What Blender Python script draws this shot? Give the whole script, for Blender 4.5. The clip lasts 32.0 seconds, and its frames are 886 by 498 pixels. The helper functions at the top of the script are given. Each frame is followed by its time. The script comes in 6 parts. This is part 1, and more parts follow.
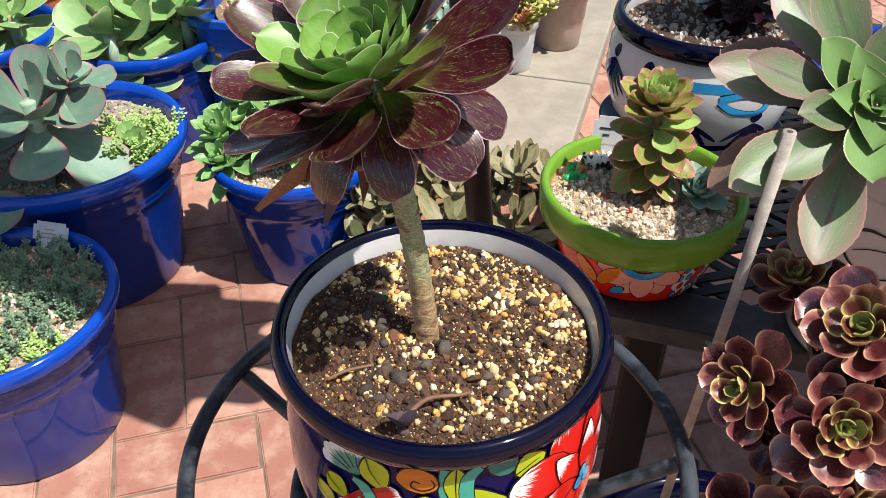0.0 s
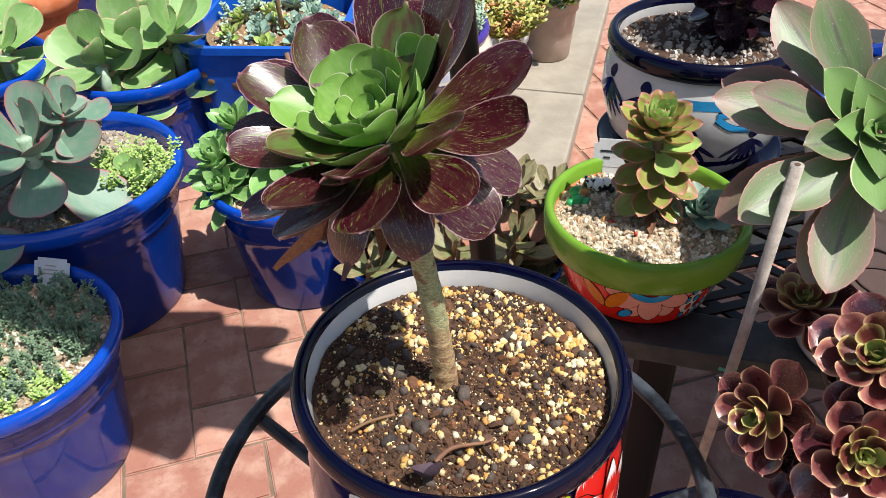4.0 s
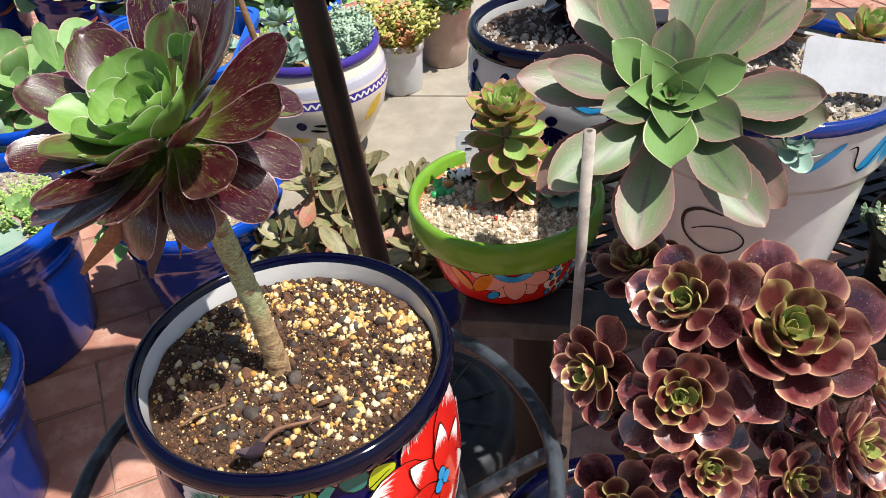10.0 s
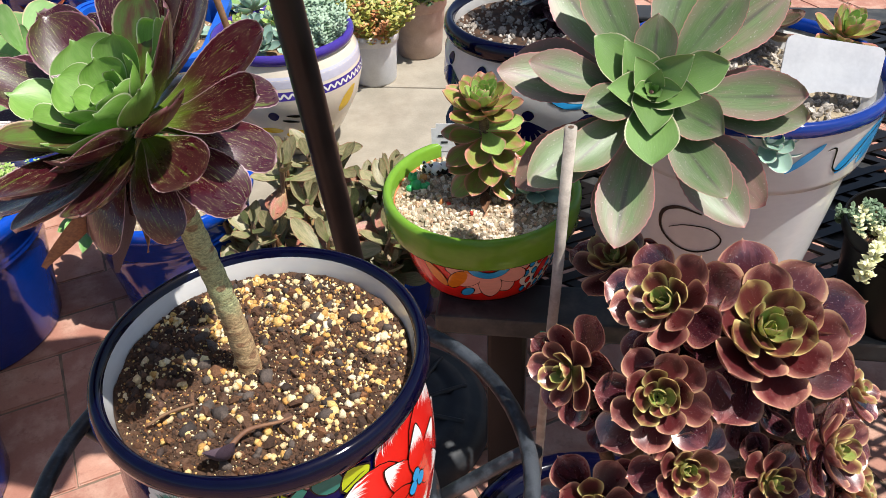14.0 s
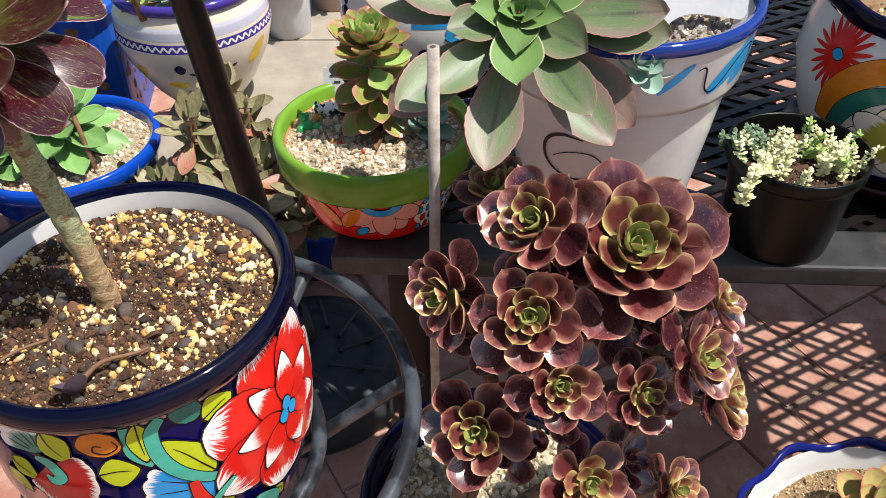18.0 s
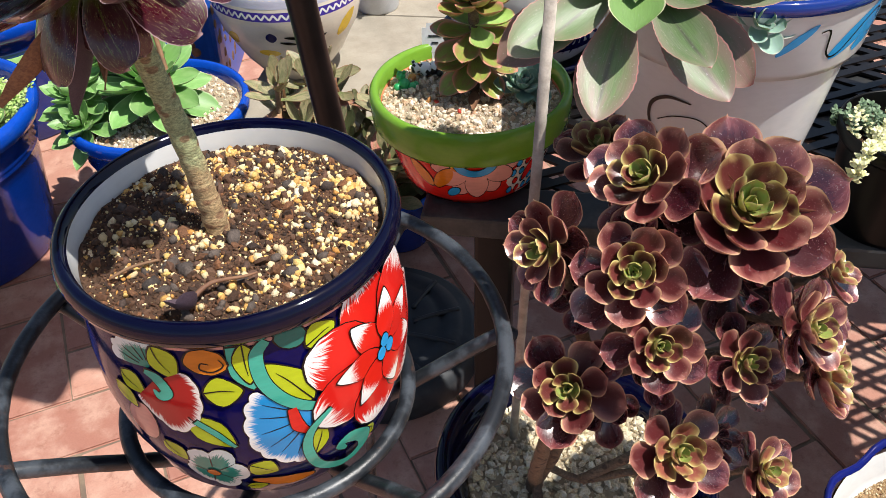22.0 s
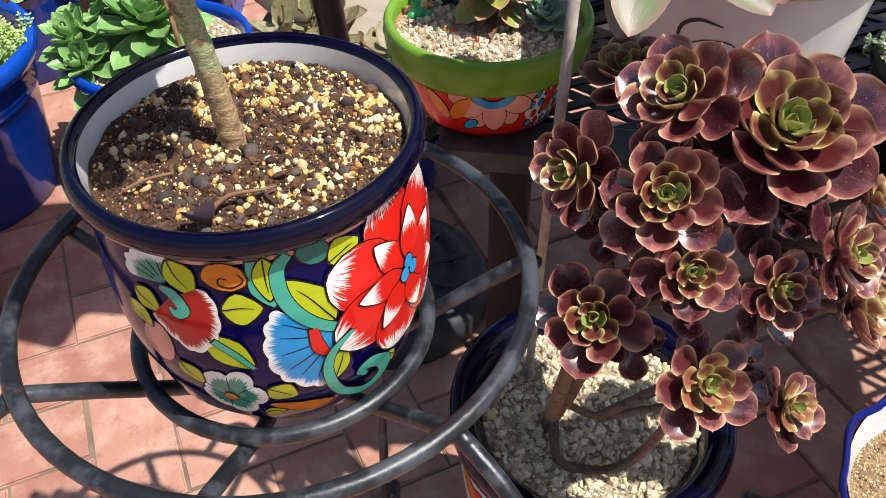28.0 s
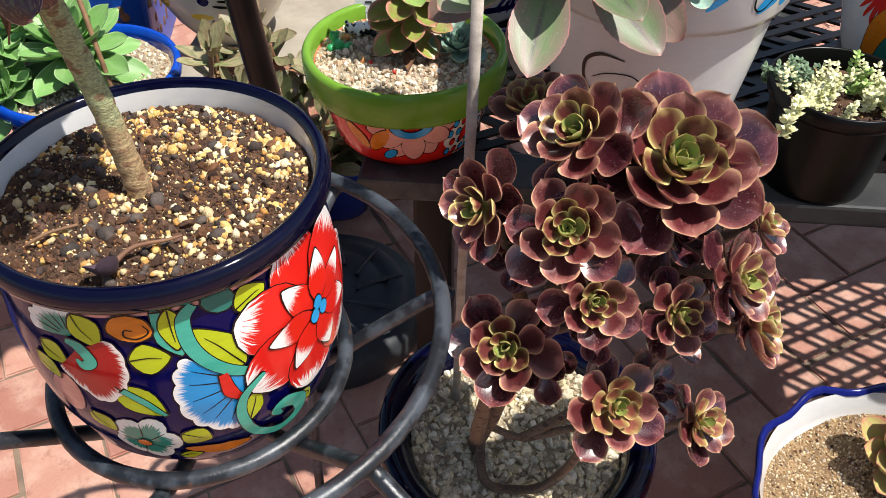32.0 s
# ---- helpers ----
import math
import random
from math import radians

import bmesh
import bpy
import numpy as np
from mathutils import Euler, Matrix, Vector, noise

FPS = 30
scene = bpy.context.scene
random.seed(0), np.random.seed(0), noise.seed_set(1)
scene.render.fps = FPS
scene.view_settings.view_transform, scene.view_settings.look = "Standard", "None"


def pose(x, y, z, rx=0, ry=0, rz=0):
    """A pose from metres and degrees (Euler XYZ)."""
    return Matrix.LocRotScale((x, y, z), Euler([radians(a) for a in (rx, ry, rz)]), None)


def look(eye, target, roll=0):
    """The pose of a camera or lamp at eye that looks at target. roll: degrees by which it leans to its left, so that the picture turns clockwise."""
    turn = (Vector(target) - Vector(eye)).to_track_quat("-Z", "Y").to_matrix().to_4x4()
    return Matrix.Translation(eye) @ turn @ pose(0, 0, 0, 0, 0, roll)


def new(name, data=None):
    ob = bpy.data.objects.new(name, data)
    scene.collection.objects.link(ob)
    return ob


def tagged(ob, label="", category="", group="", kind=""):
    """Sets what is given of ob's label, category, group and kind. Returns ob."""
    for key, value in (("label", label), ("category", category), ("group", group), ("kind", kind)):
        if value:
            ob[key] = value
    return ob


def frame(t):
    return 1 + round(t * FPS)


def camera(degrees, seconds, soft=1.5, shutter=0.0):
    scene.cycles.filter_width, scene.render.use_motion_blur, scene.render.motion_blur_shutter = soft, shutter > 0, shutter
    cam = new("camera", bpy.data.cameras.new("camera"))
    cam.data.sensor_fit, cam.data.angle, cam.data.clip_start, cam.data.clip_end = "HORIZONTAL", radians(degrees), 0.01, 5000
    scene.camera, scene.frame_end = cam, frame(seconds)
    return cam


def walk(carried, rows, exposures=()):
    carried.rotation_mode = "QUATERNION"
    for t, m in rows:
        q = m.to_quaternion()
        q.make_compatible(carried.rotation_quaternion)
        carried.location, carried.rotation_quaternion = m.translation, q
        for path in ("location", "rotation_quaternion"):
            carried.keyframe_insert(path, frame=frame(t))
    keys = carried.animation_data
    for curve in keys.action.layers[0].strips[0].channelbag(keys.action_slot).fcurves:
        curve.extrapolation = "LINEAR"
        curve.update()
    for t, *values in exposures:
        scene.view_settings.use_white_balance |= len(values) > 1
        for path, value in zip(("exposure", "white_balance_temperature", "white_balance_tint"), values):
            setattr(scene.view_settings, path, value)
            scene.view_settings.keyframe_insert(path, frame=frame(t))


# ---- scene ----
cam = camera(57.16, 32.0, 0.8)
ROWS = [  # seconds, place in metres, turn in degrees
    (0.0, 0.0000, -0.0000, 0.9399, 52.00, 0.00, -0.00),
    (0.5, -0.0019, 0.0018, 0.9370, 52.02, 0.12, 0.20),
    (1.0, -0.0022, 0.0004, 0.9384, 51.89, 0.45, 0.21),
    (1.5, -0.0008, 0.0014, 0.9391, 51.82, 0.74, 0.05),
    (2.0, -0.0027, 0.0003, 0.9396, 51.85, 0.60, 0.18),
    (2.5, -0.0063, 0.0013, 0.9370, 51.70, 0.30, 0.52),
    (3.0, -0.0104, 0.0045, 0.9361, 51.89, 0.42, 0.29),
    (3.5, -0.0114, 0.0106, 0.9466, 52.36, 0.80, -0.57),
    (5.5, 0.0128, 0.0108, 0.9647, 52.37, 4.51, -4.99),
    (6.0, 0.0237, 0.0047, 0.9637, 52.67, 4.93, -5.90),
    (6.5, 0.0365, 0.0010, 0.9636, 52.85, 5.30, -7.54),
    (7.0, 0.0501, -0.0025, 0.9668, 53.00, 5.76, -9.19),
    (7.5, 0.0567, -0.0088, 0.9668, 53.19, 6.01, -9.96),
    (8.0, 0.0574, -0.0104, 0.9627, 53.28, 5.48, -9.73),
    (8.5, 0.0465, -0.0161, 0.9592, 53.29, 5.02, -7.80),
    (9.0, 0.0471, -0.0195, 0.9587, 53.27, 5.05, -6.50),
    (9.5, 0.0513, -0.0204, 0.9572, 53.31, 4.71, -6.98),
    (10.0, 0.0545, -0.0191, 0.9526, 53.13, 3.83, -8.12),
    (10.5, 0.0499, -0.0165, 0.9523, 52.82, 3.50, -8.08),
    (11.0, 0.0448, -0.0131, 0.9519, 52.68, 3.92, -6.93),
    (11.5, 0.0401, -0.0123, 0.9518, 52.70, 4.24, -5.74),
    (12.0, 0.0410, -0.0141, 0.9507, 52.60, 4.08, -5.51),
    (12.5, 0.0486, -0.0184, 0.9490, 52.57, 3.75, -6.61),
    (13.0, 0.0569, -0.0154, 0.9508, 52.57, 3.14, -9.12),
    (13.5, 0.0595, -0.0091, 0.9486, 52.42, 2.13, -10.77),
    (14.0, 0.0522, -0.0095, 0.9488, 52.52, 2.01, -9.33),
    (14.5, 0.0425, -0.0095, 0.9494, 52.82, 2.91, -6.54),
    (16.5, 0.0522, -0.0165, 0.9412, 51.58, 3.30, -7.23),
    (17.0, 0.0705, -0.0177, 0.9369, 50.92, 2.59, -10.61),
    (17.5, 0.0818, -0.0215, 0.9338, 50.40, 1.66, -12.84),
    (18.0, 0.0879, -0.0258, 0.9292, 49.74, 1.03, -13.88),
    (18.5, 0.0903, -0.0268, 0.9255, 49.03, 0.99, -14.17),
    (19.0, 0.0913, -0.0244, 0.9213, 48.50, 0.81, -14.23),
    (19.5, 0.0947, -0.0175, 0.9124, 47.69, 0.55, -13.77),
    (20.0, 0.0857, -0.0201, 0.9130, 47.49, 0.99, -11.58),
    (20.5, 0.0762, -0.0198, 0.9142, 47.82, 1.63, -8.94),
    (21.0, 0.0708, -0.0204, 0.9131, 48.04, 1.51, -8.06),
    (21.5, 0.0613, -0.0290, 0.9082, 48.50, 1.24, -7.54),
    (22.0, 0.0651, -0.0330, 0.9079, 49.25, 1.45, -8.26),
    (22.5, 0.0703, -0.0311, 0.9038, 49.57, 2.26, -9.93),
    (23.0, 0.0727, -0.0297, 0.8978, 49.74, 2.53, -11.05),
    (23.5, 0.0777, -0.0304, 0.8902, 49.94, 2.11, -12.34),
    (24.0, 0.0804, -0.0306, 0.8822, 49.42, 1.76, -13.25),
    (24.5, 0.0819, -0.0323, 0.8775, 47.46, 2.09, -14.03),
    (25.0, 0.0825, -0.0324, 0.8742, 45.39, 2.92, -14.94),
    (25.5, 0.0800, -0.0347, 0.8740, 44.78, 2.86, -14.92),
    (26.0, 0.0673, -0.0337, 0.8758, 44.29, 2.21, -12.92),
    (26.5, 0.0508, -0.0333, 0.8778, 44.24, 2.05, -10.18),
    (28.5, 0.0529, -0.0313, 0.8869, 46.78, 1.02, -8.02),
    (29.0, 0.0567, -0.0326, 0.8957, 46.00, 1.08, -8.56),
    (29.5, 0.0554, -0.0347, 0.9001, 46.01, 1.55, -7.65),
    (30.0, 0.0551, -0.0356, 0.9008, 46.17, 1.74, -7.27),
    (30.5, 0.0578, -0.0355, 0.8995, 46.28, 1.63, -7.90),
    (31.0, 0.0642, -0.0344, 0.8997, 46.44, 0.85, -9.41),
    (31.5, 0.0688, -0.0326, 0.8984, 46.66, 0.16, -10.93),
    (32.0, 0.0718, -0.0332, 0.9001, 47.04, -0.13, -11.87),
]
walk(cam, [(t, pose(x, y, z, rx, ry, rz)) for t, x, y, z, rx, ry, rz in ROWS])

# ---- light ----
world = bpy.data.worlds.new("sky")
scene.world = world
world.use_nodes = True
wn = world.node_tree
sky = wn.nodes.new("ShaderNodeTexSky")
sky.sky_type, sky.sun_disc = "NISHITA", False
SUN = Vector((-0.225, 0.13, -0.555)).normalized()
sky.air_density, sky.dust_density, sky.ozone_density = 1.0, 1.6, 0.9
sky.sun_elevation = math.asin(-SUN.z)
sky.sun_rotation = math.atan2(-SUN.x, -SUN.y)
wn.links.new(sky.outputs[0], wn.nodes["Background"].inputs[0])
wn.nodes["Background"].inputs[1].default_value = 0.092
sun_data = bpy.data.lights.new("sun", "SUN")
sun_data.energy, sun_data.angle, sun_data.color = 4.75, radians(0.6), (1.0, 0.965, 0.92)
sun = new("sun", sun_data)
scene.view_settings.exposure = 0.41
sun.matrix_world = look((1.5, -0.9, 4.0), Vector((1.5, -0.9, 4.0)) + SUN)


# ---- materials ----
def lin(hexa):
    v = [int(hexa[i:i + 2], 16) / 255 for i in (0, 2, 4)]
    return tuple(c / 12.92 if c <= 0.04045 else ((c + 0.055) / 1.055) ** 2.4 for c in v)


class Nodes:
    """A material under construction."""

    def __init__(self, name):
        self.mat = bpy.data.materials.new(name)
        self.mat.use_nodes = True
        self.tree = self.mat.node_tree
        self.bsdf = self.tree.nodes["Principled BSDF"]

    def add(self, kind, **props):
        n = self.tree.nodes.new(kind)
        for key, value in props.items():
            if key == "operation":
                n.operation = value
            elif key == "blend":
                n.blend_type = value
        return n

    def link(self, a, b):
        self.tree.links.new(a, b)

    def set(self, socket, value):
        if hasattr(value, "links"):
            self.link(value, socket)
        elif isinstance(value, tuple) and len(value) == 3 and socket.type == "RGBA":
            socket.default_value = (*value, 1)
        else:
            socket.default_value = value

    def math(self, op, a, b=0.0, c=None):
        n = self.add("ShaderNodeMath", operation=op)
        self.set(n.inputs[0], a)
        self.set(n.inputs[1], b)
        if c is not None:
            self.set(n.inputs[2], c)
        return n.outputs[0]

    def mix(self, fac, a, b, blend="MIX"):
        n = self.add("ShaderNodeMixRGB", blend=blend)
        self.set(n.inputs[0], fac)
        self.set(n.inputs[1], a)
        self.set(n.inputs[2], b)
        return n.outputs[0]

    def ramp(self, fac, lo, hi):
        n = self.add("ShaderNodeMapRange")
        n.interpolation_type = "SMOOTHSTEP"
        self.set(n.inputs[0], fac)
        n.inputs[1].default_value, n.inputs[2].default_value = lo, hi
        return n.outputs[0]

    def coords(self, what="Object"):
        return self.add("ShaderNodeTexCoord").outputs[what]

    def stretch(self, vec, scale):
        n = self.add("ShaderNodeMapping")
        self.link(vec, n.inputs[0])
        n.inputs[3].default_value = scale
        return n.outputs[0]

    def noise(self, vec, scale, detail=3.0, rough=0.55):
        n = self.add("ShaderNodeTexNoise")
        self.link(vec, n.inputs["Vector"])
        n.inputs["Scale"].default_value, n.inputs["Detail"].default_value, n.inputs["Roughness"].default_value = scale, detail, rough
        return n.outputs[0]

    def voronoi(self, vec, scale):
        n = self.add("ShaderNodeTexVoronoi")
        self.link(vec, n.inputs["Vector"])
        n.inputs["Scale"].default_value = scale
        return n.outputs["Distance"], n.outputs["Color"]

    def bump(self, height, strength, distance=0.001):
        n = self.add("ShaderNodeBump")
        self.link(height, n.inputs["Height"])
        n.inputs["Strength"].default_value, n.inputs["Distance"].default_value = strength, distance
        self.link(n.outputs[0], self.bsdf.inputs["Normal"])

    def random(self):
        return self.add("ShaderNodeObjectInfo").outputs["Random"]

    def island(self):
        return self.add("ShaderNodeNewGeometry").outputs["Random Per Island"]

    def done(self, color, rough=0.5, metal=0.0, coat=0.0, spec=0.5):
        self.set(self.bsdf.inputs["Base Color"], color)
        self.set(self.bsdf.inputs["Roughness"], rough)
        self.bsdf.inputs["Metallic"].default_value = metal
        self.bsdf.inputs["Coat Weight"].default_value = coat
        self.bsdf.inputs["Coat Roughness"].default_value = 0.08
        self.bsdf.inputs["Specular IOR Level"].default_value = spec
        return self.mat


def plain(name, a, b, rough=0.5, scale=60.0, fine=600.0, bump=0.15, metal=0.0, coat=0.0, dirt=None, dirt_amount=0.35, spec=0.5):
    """Two tones at two scales, dirt in patches, and a fine relief."""
    n = Nodes(name)
    co = n.coords()
    big, small = n.noise(co, scale, 4), n.noise(co, fine, 2)
    c = n.mix(n.ramp(big, 0.3, 0.7), a, b)
    c = n.mix(0.25, c, n.mix(small, (0.25, 0.25, 0.25), (0.75, 0.75, 0.75)), "OVERLAY")
    if dirt:
        c = n.mix(n.math("MULTIPLY", n.ramp(n.noise(co, scale * 0.6, 6, 0.65), 0.5, 0.72), dirt_amount), c, dirt)
    n.bump(small, bump, 0.0006)
    return n.done(c, n.math("MULTIPLY_ADD", big, 0.15, rough - 0.07), metal, coat, spec)


def glaze(name, color, vary=0.8, rough=0.12, spec=0.3):
    """Brushed ceramic glaze: uneven pigment under a hard gloss."""
    n = Nodes(name)
    co = n.coords()
    brush = n.noise(n.stretch(co, (1, 1, 3)), 120, 4)
    cloud = n.noise(co, 35, 3)
    c = n.mix(n.math("MULTIPLY", n.ramp(brush, 0.35, 0.75), 0.5), color, tuple(x * vary for x in color))
    c = n.mix(n.math("MULTIPLY", n.ramp(cloud, 0.5, 0.8), 0.25), c, tuple(min(1, x * 1.3 + 0.01) for x in color))
    n.bump(n.noise(co, 90, 2), 0.12, 0.001)
    return n.done(c, rough, spec=spec)


def feathered(name, inner, outer, at=0.55, spread=0.3):
    """A brushed petal: one pigment feathers out into another along its length."""
    n = Nodes(name)
    uv = n.coords("UV")
    x = n.add("ShaderNodeSeparateXYZ")
    n.link(uv, x.inputs[0])
    streak = n.noise(n.stretch(uv, (1.5, 16, 1)), 2.0, 3)
    s = n.math("MULTIPLY_ADD", n.math("SUBTRACT", streak, 0.5), spread * 2.2, x.outputs[0])
    c = n.mix(n.ramp(s, at - 0.05, at + 0.06), inner, outer)
    c = n.mix(0.2, c, n.mix(n.noise(n.coords(), 150, 3), (0.3, 0.3, 0.3), (0.7, 0.7, 0.7)), "OVERLAY")
    return n.done(c, 0.13, spec=0.3)


def leafy(name, base, body, edge, streak=None, streaks=0.0, rim=0.12, tip=None, rough=0.38, dust=0.0, veins=0.3, blush=None, glow=0.0, keel=None, flush=None, spec=0.5, inset=0.25):
    """A succulent leaf: UV x runs from its base to its tip and y across it."""
    n = Nodes(name)
    uv = n.coords("UV")
    co = n.coords()
    x = n.add("ShaderNodeSeparateXYZ")
    n.link(uv, x.inputs[0])
    u, v = x.outputs[0], x.outputs[1]
    rnd = n.random()
    shift = n.add("ShaderNodeCombineXYZ")
    n.link(n.math("MULTIPLY", rnd, 37.0), shift.inputs[2])
    moved = n.add("ShaderNodeVectorMath", operation="ADD")
    n.link(uv, moved.inputs[0])
    n.link(shift.outputs[0], moved.inputs[1])
    w = moved.outputs[0]
    blotch = n.noise(n.stretch(w, (2.0, 2.4, 1)), 2.0, 4)
    uu = n.math("MULTIPLY_ADD", n.math("SUBTRACT", blotch, 0.5), 0.35, u)
    c = n.mix(n.ramp(uu, 0.05, 0.5), base, body)
    if blush:
        c = n.mix(n.math("MULTIPLY", n.ramp(blotch, 0.40, 0.70), 0.8), c, blush)
    fine = n.noise(n.stretch(w, (3, 26, 1)), 2.0, 3)
    c = n.mix(veins * 0.5, c, n.mix(n.ramp(fine, 0.35, 0.65), (0.22, 0.22, 0.22), (0.78, 0.78, 0.78)), "OVERLAY")
    if streak:
        dash = n.noise(n.stretch(w, (6.5, 60, 1)), 1.6, 3, 0.6)
        c = n.mix(n.math("MULTIPLY", n.ramp(dash, 0.62, 0.67), streaks), c, streak)
        speck = n.noise(n.stretch(w, (34, 40, 1)), 2.2, 2)
        c = n.mix(n.math("MULTIPLY", n.ramp(speck, 0.68, 0.72), streaks * 0.8), c, tuple(min(1.0, q * 1.5 + 0.1) for q in streak))
        stripe = n.noise(n.stretch(w, (1.2, 9, 1)), 1.6, 2)
        c = n.mix(n.math("MULTIPLY", n.ramp(stripe, 0.665, 0.69), streaks * 0.7), c, base)
    across = n.math("ABSOLUTE", n.math("MULTIPLY_ADD", v, 2.0, -1.0))
    if keel:
        line = n.math("MULTIPLY", n.ramp(across, 0.14, 0.0), n.ramp(uu, 0.25, 0.7))
        c = n.mix(n.math("MULTIPLY", line, 0.6), c, keel)
    if flush:
        wide = n.math("MAXIMUM", n.ramp(across, inset, 1.0), n.ramp(uu, 0.55 + inset * 0.45, 1.0))
        c = n.mix(n.math("MULTIPLY", wide, 0.85), c, flush)
    rimmed = n.math("MAXIMUM", n.ramp(across, 1 - rim * 1.6, 1 - rim * 0.25), n.ramp(u, 1 - rim * 0.8, 1.0))
    c = n.mix(n.math("MULTIPLY", rimmed, n.math("MULTIPLY_ADD", blotch, 0.9, 0.35)), c, edge)
    if tip:
        c = n.mix(n.ramp(u, 0.955, 0.99), c, tip)
    if dust:
        d = n.noise(co, 62, 3, 0.7)
        c = n.mix(n.math("MULTIPLY", n.ramp(d, 0.63, 0.69), dust), c, (0.62, 0.56, 0.52))
    c = n.mix(1.0, c, n.mix(rnd, (0.82, 0.82, 0.82), (1.12, 1.12, 1.12)), "MULTIPLY")
    n.bump(n.noise(n.stretch(w, (4, 14, 1)), 3, 3), 0.04 + 0.4 * veins, 0.0006)
    if glow:
        n.bsdf.inputs["Subsurface Weight"].default_value = glow
        n.bsdf.inputs["Subsurface Radius"].default_value = (0.6, 1.0, 0.3)
        n.bsdf.inputs["Subsurface Scale"].default_value = 0.003
    return n.done(c, n.math("MULTIPLY_ADD", blotch, 0.2, rough - 0.1), coat=0.5 if rough < 0.3 else 0.0, spec=spec)


def pebbly(name, tones, rough=0.85):
    """Loose grains: each piece takes one of the tones."""
    n = Nodes(name)
    r = n.island()
    ramp = n.add("ShaderNodeValToRGB")
    ramp.color_ramp.interpolation = "LINEAR"
    while len(ramp.color_ramp.elements) < len(tones):
        ramp.color_ramp.elements.new(0.5)
    for i, t in enumerate(tones):
        e = ramp.color_ramp.elements[i]
        e.position, e.color = i / max(1, len(tones) - 1), (*t, 1)
    n.link(r, ramp.inputs[0])
    co = n.coords()
    f = n.noise(co, 900, 4, 0.65)
    c = n.mix(0.5, ramp.outputs[0], n.mix(n.ramp(f, 0.3, 0.7), (0.2, 0.2, 0.2), (0.8, 0.8, 0.8)), "OVERLAY")
    n.bump(f, 0.5, 0.0006)
    return n.done(c, rough)


def brick_material(name, joined):
    n = Nodes(name)
    co = n.coords()
    r = n.island() if joined else n.random()
    c = n.mix(r, lin("9c6958"), lin("b58571"))
    c = n.mix(n.math("MULTIPLY", n.ramp(n.noise(co, 22, 5), 0.4, 0.7), 0.6), c, lin("c8a48f"))
    c = n.mix(n.math("MULTIPLY", n.ramp(n.noise(co, 60, 6, 0.7), 0.52, 0.7), 0.45), c, lin("855544"))
    g = n.noise(co, 420, 4, 0.7)
    c = n.mix(0.35, c, n.mix(g, (0.2, 0.2, 0.2), (0.8, 0.8, 0.8)), "OVERLAY")
    n.bump(g, 0.35, 0.0012)
    return n.done(c, 0.72)


def iron_material():
    n = Nodes("worn_black_iron")
    co = n.coords()
    big = n.noise(co, 40, 5, 0.65)
    c = n.mix(n.ramp(big, 0.45, 0.62), lin("1d2024"), lin("42474d"))
    c = n.mix(n.ramp(n.noise(co, 150, 6, 0.75), 0.65, 0.70), c, lin("7d8286"))
    c = n.mix(n.math("MULTIPLY", n.ramp(n.noise(co, 70, 5, 0.7), 0.62, 0.7), 0.5), c, lin("6b4632"))
    n.bump(n.noise(co, 420, 4, 0.7), 0.3, 0.0008)
    return n.done(c, n.math("MULTIPLY_ADD", big, 0.25, 0.22))


def bark_material(name, a, b, scar, low=0.02, high=0.07):
    """Bark that turns from one tone near the ground to another, with leaf scars."""
    n = Nodes(name)
    co = n.coords()
    xyz = n.add("ShaderNodeSeparateXYZ")
    n.link(co, xyz.inputs[0])
    big = n.noise(co, 70, 4)
    h = n.math("MULTIPLY_ADD", n.math("SUBTRACT", big, 0.5), 0.06, xyz.outputs[2])
    c = n.mix(n.ramp(h, low, high), a, b)
    d, _ = n.voronoi(n.stretch(co, (1, 1, 1.5)), 95)
    c = n.mix(n.math("MULTIPLY", n.ramp(d, 0.30, 0.20), 0.7), c, scar)
    ring = n.noise(n.stretch(co, (0.6, 0.6, 3)), 160, 3, 0.6)
    low_part = n.ramp(h, high, low)
    c = n.mix(n.math("MULTIPLY", n.ramp(ring, 0.50, 0.62), n.math("MULTIPLY_ADD", low_part, 0.4, 0.12)), c, scar)
    fine = n.noise(n.stretch(co, (1, 1, 2)), 520, 4, 0.7)
    c = n.mix(0.6, c, n.mix(n.ramp(fine, 0.3, 0.7), (0.15, 0.15, 0.15), (0.85, 0.85, 0.85)), "OVERLAY")
    n.bump(n.math("ADD", fine, ring), 0.7, 0.0012)
    return n.done(c, 0.75)


NAVY = glaze("navy_glaze", lin("0a0948"), 0.6, 0.10, 0.14)
NAVY_DARK = glaze("dark_navy_glaze", lin("05061f"), 0.5, 0.07)
COBALT = glaze("cobalt_glaze", lin("0a45ae"), 0.7, 0.10, 0.5)
COBALT_DEEP = glaze("deep_cobalt_glaze", lin("0b2f80"), 0.7, 0.07, 0.65)
WHITE_GLAZE = glaze("white_glaze", lin("d6d5d2"), 0.92)
LIME = glaze("lime_glaze", lin("b3c020"), 0.75)
LIME_RIM = glaze("leaf_green_glaze", lin("6f9a30"), 0.85, 0.2)
TEAL = glaze("teal_glaze", lin("45ab94"), 0.75)
TEAL_DARK = glaze("dark_teal_glaze", lin("2a7065"), 0.7)
SKY_BLUE = glaze("sky_blue_glaze", lin("2f95cf"), 0.75)
RED = glaze("red_glaze", lin("cf2419"), 0.75)
CREAM_GLAZE = glaze("cream_glaze", lin("d8cebc"), 0.9)
ORANGE = glaze("orange_glaze", lin("d17a1c"), 0.7)
PURPLE = glaze("violet_glaze", lin("43348c"), 0.7)
